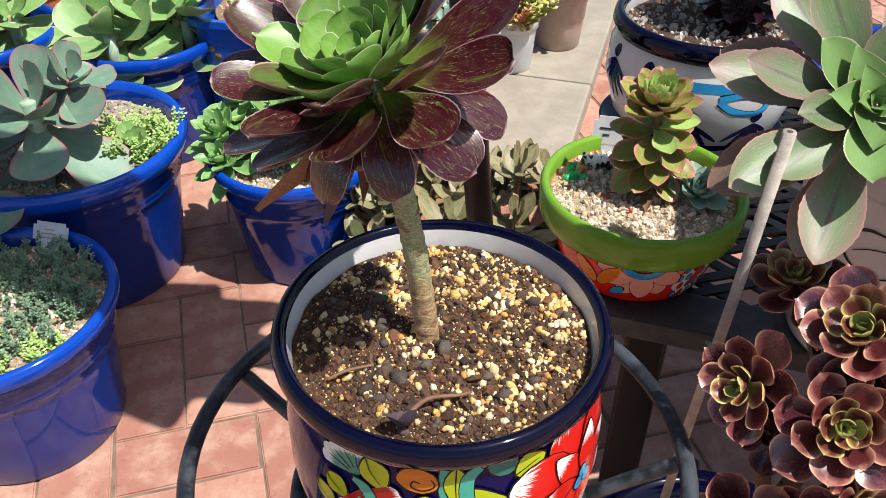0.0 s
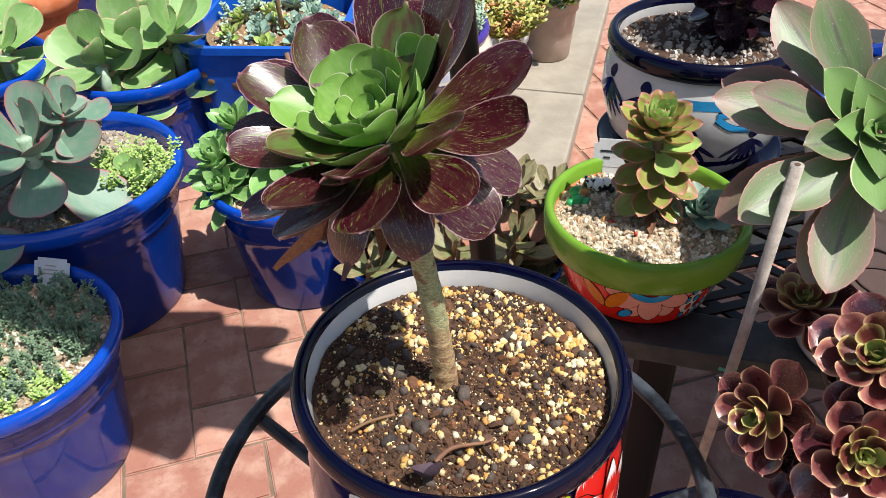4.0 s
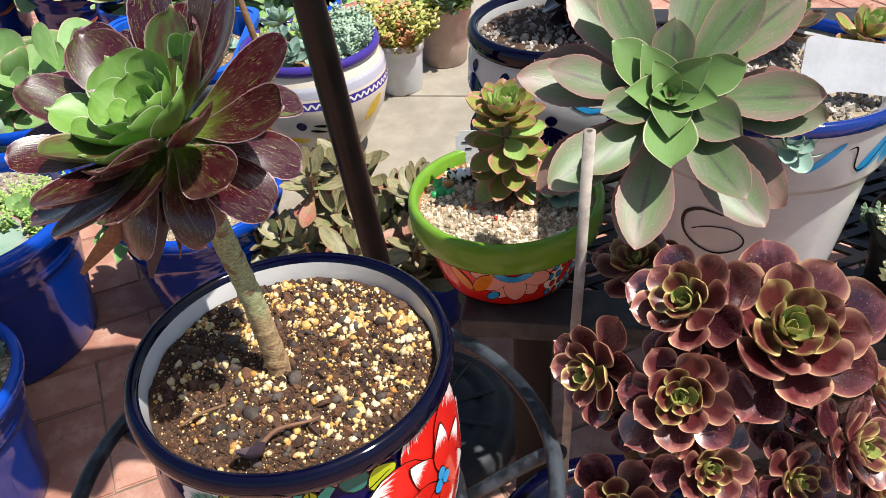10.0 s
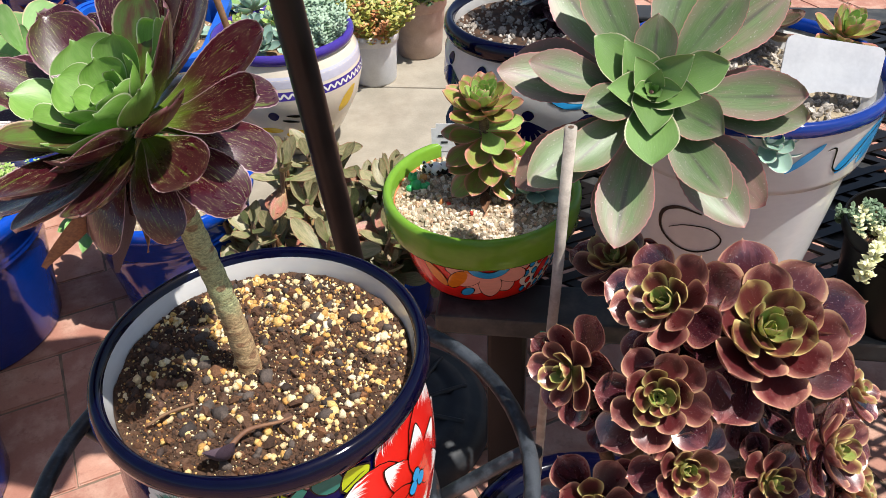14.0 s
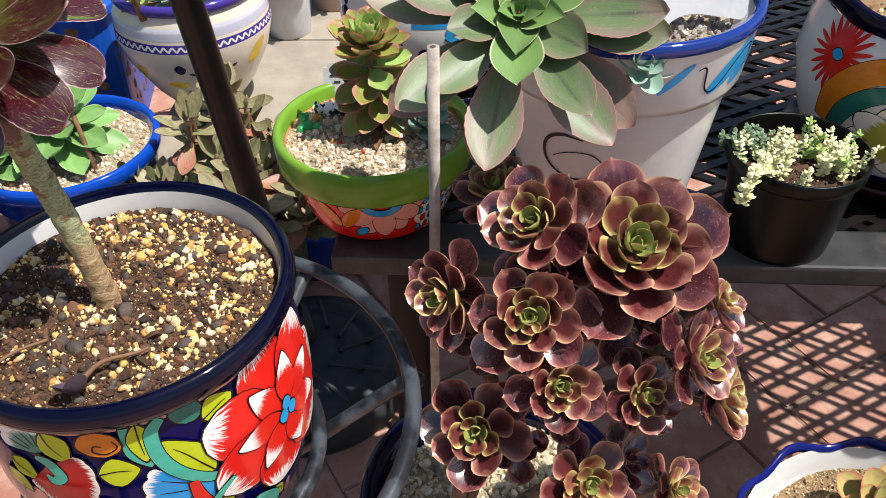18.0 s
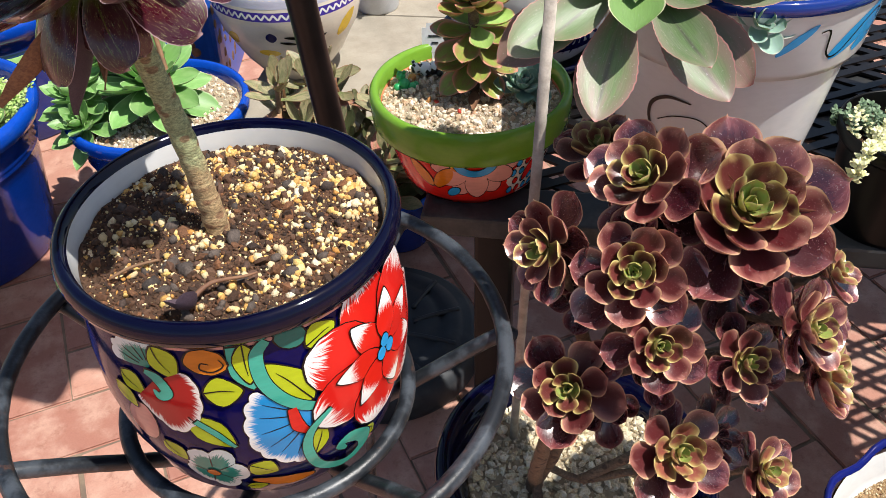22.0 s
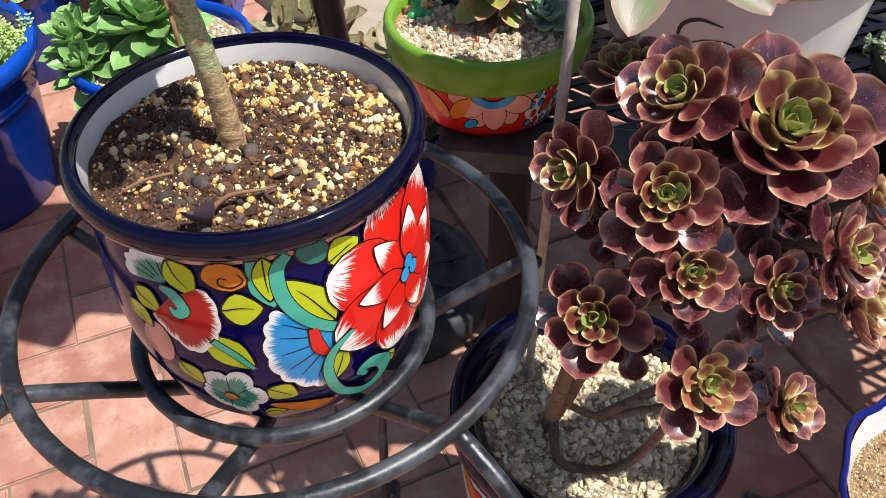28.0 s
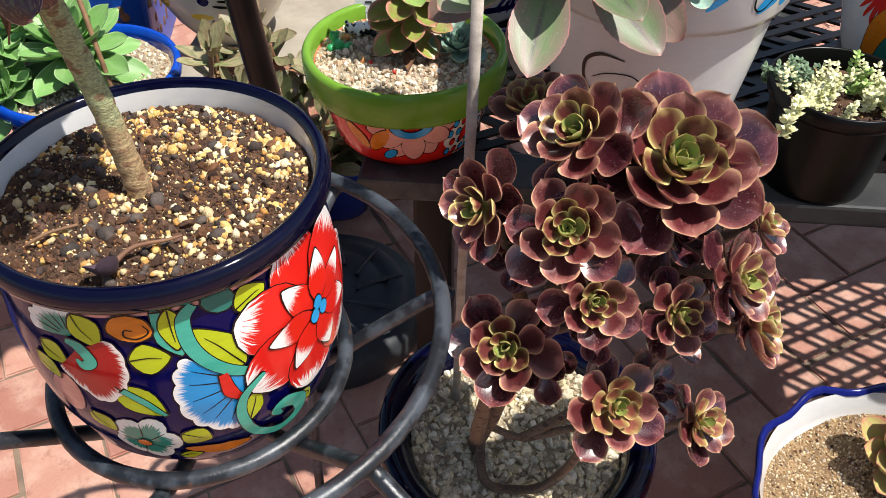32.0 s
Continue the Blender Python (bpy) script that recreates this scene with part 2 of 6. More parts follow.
YELLOW = glaze("yellow_glaze", lin("e0b92c"), 0.75)
PINK = glaze("pink_glaze", lin("d99a8a"), 0.8)
RIM_BLUE = glaze("ink_blue_glaze", lin("161f68"), 0.6)
LINE = glaze("black_line_glaze", lin("15120f"), 0.7, 0.25)
RED_FEATHER = feathered("red_to_white_petal", lin("d2221a"), lin("efece6"), 0.78, 0.34)
WHITE_FEATHER = feathered("white_to_red_petal", lin("cf2419"), lin("efece6"), 0.64, 0.30)
BLUE_FEATHER = feathered("blue_to_white_petal", lin("2590d0"), lin("eeeeea"), 0.90, 0.14)
CARMINE_FEATHER = feathered("carmine_to_white_petal", lin("a51d1a"), lin("e9e2d9"), 0.89, 0.18)
TEAL_FEATHER = feathered("teal_to_white_petal", lin("2f8a78"), lin("dfe8e2"), 0.72, 0.3)
GREEN_FEATHER = feathered("green_to_white_petal", lin("a6ab45"), lin("e6e4d8"), 0.55, 0.3)
IRON = iron_material()
BRICK = brick_material("terracotta_paver", False)
MORTAR = plain("sandy_mortar", lin("6a5a4c"), lin("86735f"), 0.9, 30, 500, 0.5)
TABLE_METAL = plain("black_painted_metal", lin("2a2b2c"), lin("383939"), 0.5, 30, 400, 0.12, dirt=lin("6a665f"), dirt_amount=0.45, spec=0.35)
POLE_METAL = plain("dark_brown_pole_paint", lin("0d0a0a"), lin("151110"), 0.38, 20, 300, 0.05, dirt=lin("3d3733"), dirt_amount=0.1, spec=0.3)
BASE_PLASTIC = plain("charcoal_resin", lin("1e2124"), lin("2a2d31"), 0.6, 30, 400, 0.2, dirt=lin("55524d"), dirt_amount=0.25)
BLACK_PLASTIC = plain("black_pot_plastic", lin("050505"), lin("080808"), 0.34, 40, 500, 0.04, spec=0.22)
SLAB_STONE = plain("cream_stone_slab", lin("8f8778"), lin("a39a8a"), 0.8, 12, 260, 0.35, dirt=lin("7d7263"), dirt_amount=0.45)
CANVAS = plain("beige_canvas", lin("a8987e"), lin("b8a98e"), 0.85, 20, 900, 0.3)
WHITE_PLASTIC = plain("white_plastic", lin("bfc0c2"), lin("cccdce"), 0.45, 30, 300, 0.05)
TAUPE = plain("taupe_plastic", lin("a08a7c"), lin("af998b"), 0.55, 30, 300, 0.1)
TERRACOTTA = plain("terracotta", lin("c46a3e"), lin("d5835a"), 0.75, 30, 300, 0.3)
WOOD = plain("weathered_stake_wood", lin("9c9388"), lin("bdb3a6"), 0.8, 90, 700, 0.4, dirt=lin("6d6258"), dirt_amount=0.5)
TWIG = plain("brown_twig", lin("75563d"), lin("8f6c4c"), 0.75, 90, 700, 0.4)
BARK = bark_material("aeonium_bark", lin("b0946c"), lin("989f74"), lin("7c523a"), 0.032, 0.064)
STEM = bark_material("brown_stem_bark", lin("5c4636"), lin("74604c"), lin("3f3028"))
SOIL = plain("dark_potting_soil", lin("33241a"), lin("5a402d"), 0.95, 120, 900, 0.9)
DRY_SOIL = plain("dry_sandy_soil", lin("7c6346"), lin("997c5a"), 0.95, 90, 900, 0.9, dirt=lin("553f2c"), dirt_amount=0.6)
SANDFILL = plain("pale_grit", lin("8d7f68"), lin("a89a80"), 0.95, 200, 900, 0.9)
PUMICE = pebbly("pumice_grains", [lin("dabf78"), lin("e4d6a6"), lin("c99a48"), lin("e0d6b8"), lin("d8b66c"), lin("b98240"), lin("d2b06a"), lin("dcd2b8")])
BARKBITS = pebbly("bark_chips", [lin("33241b"), lin("5a3d2a"), lin("241a15"), lin("7a5032"), lin("463325"), lin("684a36")])
DARK_STONE = pebbly("dark_stones", [lin("4a3f38"), lin("5c5048"), lin("38302c"), lin("6a4a38")])
GRAVEL = pebbly("cream_gravel", [lin("d0c09c"), lin("dccfb2"), lin("b0a288"), lin("e8dec4"), lin("9c907a"), lin("d2c196")])
GREY_GRAVEL = pebbly("grey_gravel", [lin("8f877d"), lin("b7aea2"), lin("6d665f"), lin("a89d90"), lin("cfc7bb")])
MIXED_GRAVEL = pebbly("mixed_gravel", [lin("d8c7ab"), lin("eee6d6"), lin("bda485"), lin("9b8a76"), lin("e3d5bc"), lin("c79a76")])
SANDGRAIN = pebbly("sandy_grains", [lin("b89a6c"), lin("dccdac"), lin("94724c"), lin("c9ae80"), lin("6b5038"), lin("e6dcc4")])
DRY_LEAF = plain("dry_leaf", lin("6e4a36"), lin("8e6849"), 0.7, 60, 500, 0.4)
DARK_DRY_LEAF = plain("shrivelled_purple_leaf", lin("40303a"), lin("594650"), 0.6, 90, 500, 0.4)
TIE = plain("green_tie", lin("3f9a72"), lin("52ad86"), 0.5, 30, 300, 0.05)

MAROON = leafy("maroon_leaf", lin("5f7a26"), lin("3e0e1a"), lin("c4a4a8"), lin("b0b67a"), 0.85, 0.032, rough=0.29, veins=0.22, glow=0.03)
MAROON_TIP = leafy("maroon_green_leaf", lin("7d9a35"), lin("421320"), lin("a0707a"), lin("a8a860"), 0.7, 0.045, rough=0.3, veins=0.2, blush=lin("4a4a22"), glow=0.05)
FRESH = leafy("fresh_green_leaf", lin("4c7422"), lin("6c9440"), lin("d3d6b4"), None, 0, 0.035, rough=0.42, veins=0.22, blush=lin("7da050"), glow=0.1)
FRESH_RED = leafy("green_leaf_flushed_red", lin("7fa838"), lin("526a2c"), lin("c3a58f"), lin("7c2c30"), 0.3, 0.05, rough=0.4, veins=0.15, blush=lin("5a1f2a"), glow=0.08)
DUSK = leafy("dark_plum_leaf", lin("642c30"), lin("561f22"), lin("e6be90"), None, 0, 0.10, rough=0.31, veins=0.22, dust=0.9, glow=0.03, flush=lin("bc7e70"), spec=0.85, inset=0.46)
DUSK_OUT = leafy("dark_plum_outer_leaf", lin("4c2029"), lin("421821"), lin("d0a080"), None, 0, 0.08, rough=0.26, veins=0.2, dust=0.8, glow=0.03, flush=lin("945452"), spec=0.95, inset=0.46)
DUSK_IN = leafy("plum_leaf_green_core", lin("98994f"), lin("602a28"), lin("e6da8c"), None, 0, 0.14, rough=0.32, veins=0.18, dust=0.5, glow=0.06, flush=lin("c09e66"), spec=0.7, inset=0.44)
DUSK_CORE = leafy("green_core_leaf", lin("7f9a4c"), lin("8a9f50"), lin("c9ae7c"), None, 0, 0.12, rough=0.38, veins=0.12, blush=lin("8c7848"), glow=0.1, flush=lin("a59a58"), inset=0.4)
DUSK_PALE = leafy("yellow_plum_leaf", lin("bcbf6c"), lin("8c5040"), lin("dccc8a"), None, 0, 0.13, rough=0.34, veins=0.12, dust=0.3, blush=lin("783c38"), glow=0.08, flush=lin("bda468"), inset=0.35)
ROSY = leafy("rosy_grey_leaf", lin("52703e"), lin("667a50"), lin("c07a78"), None, 0, 0.035, rough=0.44, veins=0.34, dust=0.3, blush=lin("7c7260"), keel=lin("483040"), glow=0.06, spec=0.45, flush=lin("877266"), inset=0.4)
ROSY_GREEN = leafy("sage_green_leaf", lin("4c6c34"), lin("5c7346"), lin("c4827a"), None, 0, 0.035, rough=0.44, veins=0.34, dust=0.3, keel=lin("46383e"), glow=0.08, spec=0.45, blush=lin("6a7656"), flush=lin("7d7a62"), inset=0.45)
ROSY_CORE = leafy("bright_core_leaf", lin("587a38"), lin("6a8a4c"), lin("d8ceb0"), None, 0, 0.05, rough=0.44, veins=0.2, dust=0.2, glow=0.05)
ROSY_DARK = leafy("dusky_under_leaf", lin("4e5c38"), lin("5c5f46"), lin("b46f6a"), None, 0, 0.045, rough=0.44, veins=0.34, dust=0.3, keel=lin("3c2630"), blush=lin("7a6256"), glow=0.05, spec=0.5, flush=lin("8a6a5e"), inset=0.4)
TOWER = leafy("olive_pink_leaf", lin("8ea34e"), lin("8c9a48"), lin("d88c80"), None, 0, 0.14, rough=0.32, blush=lin("9a7450"), glow=0.1, flush=lin("b08468"), inset=0.6)
TOWER_CORE = leafy("lime_core_leaf", lin("a2c068"), lin("9dbb66"), lin("dc9a92"), None, 0, 0.10, rough=0.34, glow=0.12)
MINT = leafy("blue_green_leaf", lin("94ae9b"), lin("8aa898"), lin("c6c3b2"), None, 0, 0.08, rough=0.5, veins=0.1, glow=0.1)
PADDLE = leafy("grey_green_paddle_leaf", lin("6f9076"), lin("688a74"), lin("a9525c"), None, 0, 0.05, rough=0.5, veins=0.16, blush=lin("7f957f"), glow=0.08, flush=lin("86847a"), inset=0.6)
PADDLE_LIME = leafy("pale_green_paddle_leaf", lin("6f9a50"), lin("7aa05c"), lin("c9a890"), None, 0, 0.05, rough=0.5, veins=0.16, blush=lin("90ac72"), glow=0.1)
PADDLE_RED = leafy("red_orange_paddle_leaf", lin("6a7a40"), lin("7e4a30"), lin("b05a40"), None, 0, 0.08, rough=0.45, blush=lin("7c2c22"), glow=0.08)
BRIGHT = leafy("bright_green_leaf", lin("638f42"), lin("74a058"), lin("b8d29a"), None, 0, 0.06, rough=0.44, veins=0.14, blush=lin("8aae6c"), glow=0.1)
MOTTLED = leafy("mottled_brown_leaf", lin("75804e"), lin("958c68"), lin("96604a"), lin("3f3226"), 1.0, 0.07, rough=0.5, blush=lin("666c44"), veins=0.7, glow=0.05)
MOTTLED_DARK = leafy("mottled_dark_leaf", lin("55643a"), lin("5a6240"), lin("7c5444"), lin("98906a"), 0.8, 0.06, rough=0.45, blush=lin("4c4c2e"), veins=0.6, glow=0.04)
MOTTLED_RED = leafy("mottled_rust_leaf", lin("94784e"), lin("a06250"), lin("6a403a"), lin("b8ac8c"), 0.8, 0.08, rough=0.5, blush=lin("80704a"), veins=0.7, glow=0.05)
BLACKISH = leafy("near_black_purple_leaf", lin("3c2430"), lin("2c1620"), lin("4c2a36"), None, 0, 0.06, rough=0.28, glow=0.03)
SPRIG = plain("dark_green_sprig", lin("5c7656"), lin("83997a"), 0.55, 200, 900, 0.2)
SPRIG_LIME = plain("lime_sprig", lin("93b458"), lin("b4cc7c"), 0.5, 200, 900, 0.2)
SPRIG_CREAM = plain("cream_sprig", lin("d6d69a"), lin("e9e7be"), 0.5, 200, 900, 0.2)
SPRIG_OLIVE = plain("olive_yellow_sprig", lin("8d9a48"), lin("c2b45e"), 0.5, 120, 900, 0.2)
SPRIG_BLUE = plain("blue_grey_sprig", lin("8fa98f"), lin("a9bea4"), 0.55, 120, 900, 0.2)
PINKISH = leafy("pink_leaf", lin("a8686c"), lin("b0656b"), lin("d09a92"), None, 0, 0.08, rough=0.4, blush=lin("8f4a52"), glow=0.06)
CREAMLEAF = leafy("cream_pink_leaf", lin("a3a85a"), lin("b3ab68"), lin("bd6660"), None, 0, 0.14, rough=0.4, veins=0.16, blush=lin("b58a66"), glow=0.1)


# ---- building blocks ----
def to_mesh(bm, material, smooth=True):
    me = bpy.data.meshes.new("mesh")
    bm.normal_update()
    bm.to_mesh(me)
    bm.free()
    if smooth:
        me.polygons.foreach_set("use_smooth", [True] * len(me.polygons))
    me.materials.append(material)
    return me


def raw_mesh(verts, faces, material, smooth=True, uvs=None):
    me = bpy.data.meshes.new("mesh")
    me.from_pydata([tuple(v) for v in verts], [], [tuple(int(i) for i in f) for f in faces])
    if uvs is not None:
        layer = me.uv_layers.new(name="UVMap")
        loops = np.zeros(len(me.loops), dtype=np.int32)
        me.loops.foreach_get("vertex_index", loops)
        layer.data.foreach_set("uv", np.asarray(uvs, dtype=np.float32)[loops].ravel())
    if smooth:
        me.polygons.foreach_set("use_smooth", [True] * len(me.polygons))
    me.materials.append(material)
    me.update()
    return me


def thing(name, at, label, category, group="", kind="", turn=0.0):
    ob = new(name)
    ob.empty_display_size = 0.02
    ob.matrix_basis = pose(*at, 0, 0, turn)
    return tagged(ob, label, category, group, kind)


def part(name, data, parent, label="", m=None, kind=""):
    ob = new(name, data)
    ob.parent = parent
    if m is not None:
        ob.matrix_basis = m
    return tagged(ob, label, kind=kind)


def lathe(profile, material, segs=64, wave=None, smooth=True):
    """Turn a profile of (radius, height) about the upright axis. wave(angle, radius, height) may move the points."""
    verts, faces = [], []
    k = len(profile)
    for i in range(segs):
        a = 2 * math.pi * i / segs
        for r, z in profile:
            if wave:
                r, z = wave(a, r, z)
            verts.append((r * math.cos(a), r * math.sin(a), z))
    for i in range(segs):
        j = (i + 1) % segs
        for q in range(k - 1):
            faces.append((i * k + q, j * k + q, j * k + q + 1, i * k + q + 1))
    me = raw_mesh(verts, faces, material, smooth)
    bm = bmesh.new()
    bm.from_mesh(me)
    bmesh.ops.remove_doubles(bm, verts=bm.verts, dist=1e-6)
    bm.normal_update()
    bm.to_mesh(me)
    bm.free()
    return me


def smooth_path(points, steps=8, closed=False):
    """A curve through the points."""
    p = [Vector(v) for v in points]
    n = len(p)
    out = []
    for i in range(n if closed else n - 1):
        a, b, c, d = (p[(i + k) % n] if closed else p[min(max(i + k, 0), n - 1)] for k in (-1, 0, 1, 2))
        for s in range(steps):
            t = s / steps
            out.append(0.5 * ((2 * b) + (c - a) * t + (2 * a - 5 * b + 4 * c - d) * t * t + (3 * b - a - 3 * c + d) * t ** 3))
    if not closed:
        out.append(p[-1])
    return out


def tube(points, radius, material, segs=12, closed=False, jitter=0.0, seed=1):
    """A round bar along the points; radius is a number or a function of 0..1."""
    rnd = random.Random(seed)
    n = len(points)
    verts, faces = [], []
    side = None
    for i, p in enumerate(points):
        a = points[(i - 1) % n] if closed or i else points[0]
        b = points[(i + 1) % n] if closed or i < n - 1 else points[-1]
        t = (Vector(b) - Vector(a)).normalized()
        if side is None:
            side = t.orthogonal().normalized()
        side = (side - t * side.dot(t)).normalized()
        up = t.cross(side)
        r = radius(i / (n - 1)) if callable(radius) else radius
        for s in range(segs):
            q = 2 * math.pi * s / segs
            verts.append(Vector(p) + (side * math.cos(q) + up * math.sin(q)) * r * (1 + rnd.uniform(-jitter, jitter)))
    for i in range(n if closed else n - 1):
        j = (i + 1) % n
        for s in range(segs):
            faces.append((i * segs + s, i * segs + (s + 1) % segs, j * segs + (s + 1) % segs, j * segs + s))
    if not closed:
        faces.append(tuple(reversed(range(segs))))
        faces.append(tuple((n - 1) * segs + s for s in range(segs)))
    return raw_mesh(verts, faces, material)


def box(sx, sy, sz, material, bevel=0.002):
    """A block that stands on its origin."""
    bm = bmesh.new()
    bmesh.ops.create_cube(bm, size=1)
    bmesh.ops.scale(bm, vec=(sx, sy, sz), verts=bm.verts)
    bmesh.ops.translate(bm, vec=(0, 0, sz / 2), verts=bm.verts)
    if bevel:
        bmesh.ops.bevel(bm, geom=bm.edges[:], offset=bevel, segments=2, affect="EDGES", profile=0.6)
    return to_mesh(bm, material, False)


LEAVES = {}


def leaf_mesh(material, shape="spoon", wide=0.42, thick=0.06, cup=0.25, curl=0.5, base=0.22, teeth=0.0, variant=0):
    """A leaf one long: out along x, its face up. Cached, so that alike leaves share it."""
    key = (material.name, shape, wide, thick, cup, curl, base, teeth, variant)
    if key in LEAVES:
        return LEAVES[key]
    rnd = random.Random(variant * 7 + 3)
    nu, nv = (14, 8) if not teeth else (34, 8)
    side = rnd.uniform(-0.12, 0.12)
    ripple = rnd.uniform(0, 6)
    verts, uvs = [], []
    x = z = before = 0.0
    for i in range(nu + 1):
        u = 1 - (1 - i / nu) ** (1.0 if teeth else 1.75)
        ang = curl * (u - 0.25) * 1.3
        x, z, before = x + math.cos(ang) * (u - before), z + math.sin(ang) * (u - before), u
        if shape == "spoon":
            grow = base + (1 - base) * (3 * min(u / 0.68, 1) ** 2 - 2 * min(u / 0.68, 1) ** 3)
            end = max(0.0, 1 - (max(0.0, u - 0.70) / 0.30) ** 2.4) ** 0.5
        elif shape == "point":
            grow = base + (1 - base) * math.sin(min(u / 0.62, 1) * math.pi / 2) ** 1.2
            q = max(0.0, u - 0.60) / 0.40
            end = max(0.0, (1 - q ** 1.7)) ** 0.85
        elif shape == "spat":
            grow = base + (1 - base) * (3 * min(u / 0.64, 1) ** 2 - 2 * min(u / 0.64, 1) ** 3)
            q = max(0.0, u - 0.62) / 0.38
            end = max(0.0, 1 - q ** 1.9) ** 0.8
        elif shape == "cusp":
            grow = base + (1 - base) * math.sin(min(u / 0.62, 1) * math.pi / 2) ** 1.25
            q = max(0.0, u - 0.60) / 0.40
            end = 1 - q ** 2.7 * (1.6 - 0.6 * q)
        elif shape == "nib":
            q = min(u / 0.66, 1)
            grow = base + (1 - base) * (3 * q * q - 2 * q ** 3)
            q = max(0.0, u - 0.64) / 0.30
            end = max(0.0, 1 - min(q, 1) ** 2.3) ** 0.55 + 0.10 * max(0.0, 1 - u) / 0.06 * (u > 0.93) * (1 if u < 0.999 else 0)
            end = min(end, 1.0)
        elif shape == "obov":
            q = min(u / 0.70, 1)
            grow = base + (1 - base) * (3 * q * q - 2 * q ** 3)
            q = max(0.0, u - 0.66) / 0.34
            end = max(max(0.0, 1 - q ** 1.9) ** 0.76, 0.15 * (1 - q) / 0.14 if q > 0.86 else 0.0) if q < 0.999 else 0.0
        elif shape == "round":
            grow = base + (1 - base) * math.sin(min(u / 0.6, 1) * math.pi / 2)
            end = math.sqrt(max(0.0, 1 - (max(0.0, u - 0.55) / 0.45) ** 2))
        else:
            grow, end = base + (1 - base) * math.sin(min(u / 0.5, 1) * math.pi / 2), max(0.0, 1 - (max(0.0, u - 0.35) / 0.65) ** 1.6)
        w = wide * 0.5 * grow * end + 0.002
        if teeth:
            w *= 1 + teeth * (1 if i % 2 else -1) * min(1, u * 2)
        for layer in (0, 1):
            for j in range(nv + 1):
                v = -1 + 2 * j / nv
                lift = cup * w * v * v + 0.02 * math.sin(5 * u + ripple) * v
                down = thick * (1 - v ** 4) * (0.35 + 0.65 * math.sin(math.pi * min(1, u * 0.9 + 0.1))) * min(1.0, end * 1.3 + 0.1) if layer else 0.0
                verts.append((x, v * w + side * u * u * 0.5, z + lift - down))
                uvs.append((u, (v + 1) / 2))
    row = 2 * (nv + 1)
    faces = []
    for i in range(nu):
        for j in range(nv):
            a, b = i * row + j, (i + 1) * row + j
            faces.append((a, b, b + 1, a + 1))
            a, b = a + nv + 1, b + nv + 1
            faces.append((a, a + 1, b + 1, b))
    me = raw_mesh(verts, faces, material, True, uvs)
    LEAVES[key] = me
    return me


def facing(at, normal, spin=0.0):
    return Matrix.Translation(at) @ Vector(normal).to_track_quat("Z", "Y").to_matrix().to_4x4() @ pose(0, 0, 0, 0, 0, spin)


def rosette(parent, at, normal, size, zones, count, inner=0.22, rise=(78, -8), power=(0.75, 1.0), spin=0.0, seed=1, core=None, depth=0.35, name="rosette", label="", fan=0.0, loose=5.0):
    """A whorl of leaves. zones: (up to what fraction of the leaves, material, leaf keywords), from the heart outwards."""
    rnd = random.Random(seed)
    mid = tube([(0, 0, -size * depth * 1.3), (0, 0, -size * 0.16), (0, 0, -size * 0.06)], lambda t: size * (0.075 - 0.05 * t), core or zones[0][1], 8)
    heart = part(name, mid, parent, label, facing(at, normal, spin))
    for i in range(count):
        t = (i + 0.5) / count
        _, material, words = next(z for z in zones if t <= z[0])
        long = size * (inner + (1 - inner) * t ** power[0]) * rnd.uniform(0.93, 1.06)
        el = rise[0] + (rise[1] - rise[0]) * t ** power[1] + rnd.uniform(-loose, loose)
        az = i * 137.508 + rnd.uniform(-5, 5)
        me = leaf_mesh(material, variant=rnd.randrange(3), **words)
        m = pose(0, 0, -size * depth * t, 0, 0, az) @ pose(size * 0.035 * (0.3 + t), 0, 0, rnd.uniform(-6, 6), -el, rnd.uniform(-4, 4))
        part("leaf", me, heart, m=m @ Matrix.Diagonal((long, long, long, 1)))
    return heart


ROCKS = []
for variant in range(7):
    bm = bmesh.new()
    bmesh.ops.create_icosphere(bm, subdivisions=1, radius=1)
    rr = random.Random(variant)
    for v in bm.verts:
        v.co *= rr.uniform(0.55, 1.2)
    ROCKS.append((np.array([v.co[:] for v in bm.verts]), np.array([[v.index for v in f.verts] for f in bm.faces])))
    bm.free()


def grains(parent, name, material, count, radius, height, size, seed=1, label="", flat=0.7, sink=0.25, where=None, smooth=False):
    """Loose grains over a round bed. height: a function of x, y; where: which places are allowed."""
    rnd = np.random.RandomState(seed)
    verts, faces, base, done = [], [], 0, 0
    while done < count:
        a, r = rnd.rand() * 2 * math.pi, radius * math.sqrt(rnd.rand())
        x, y = r * math.cos(a), r * math.sin(a)
        done += 1
        if where and not where(x, y, rnd.rand()):
            continue
        s = size[0] + (size[1] - size[0]) * rnd.rand() ** 2.2
        v, f = ROCKS[rnd.randint(len(ROCKS))]
        turn = np.array(Euler(rnd.rand(3) * 6.28).to_matrix())
        scale = np.array([1, rnd.uniform(0.65, 1), rnd.uniform(flat * 0.8, flat * 1.1)]) * s
        p = (v * scale) @ turn.T
        verts.append(p + [x, y, height(x, y) + s * flat * (0.5 - sink)])
        faces.append(f + base)
        base += len(v)
    return part(name, raw_mesh(np.concatenate(verts), np.concatenate(faces), material, smooth), parent, label, kind="stuff")


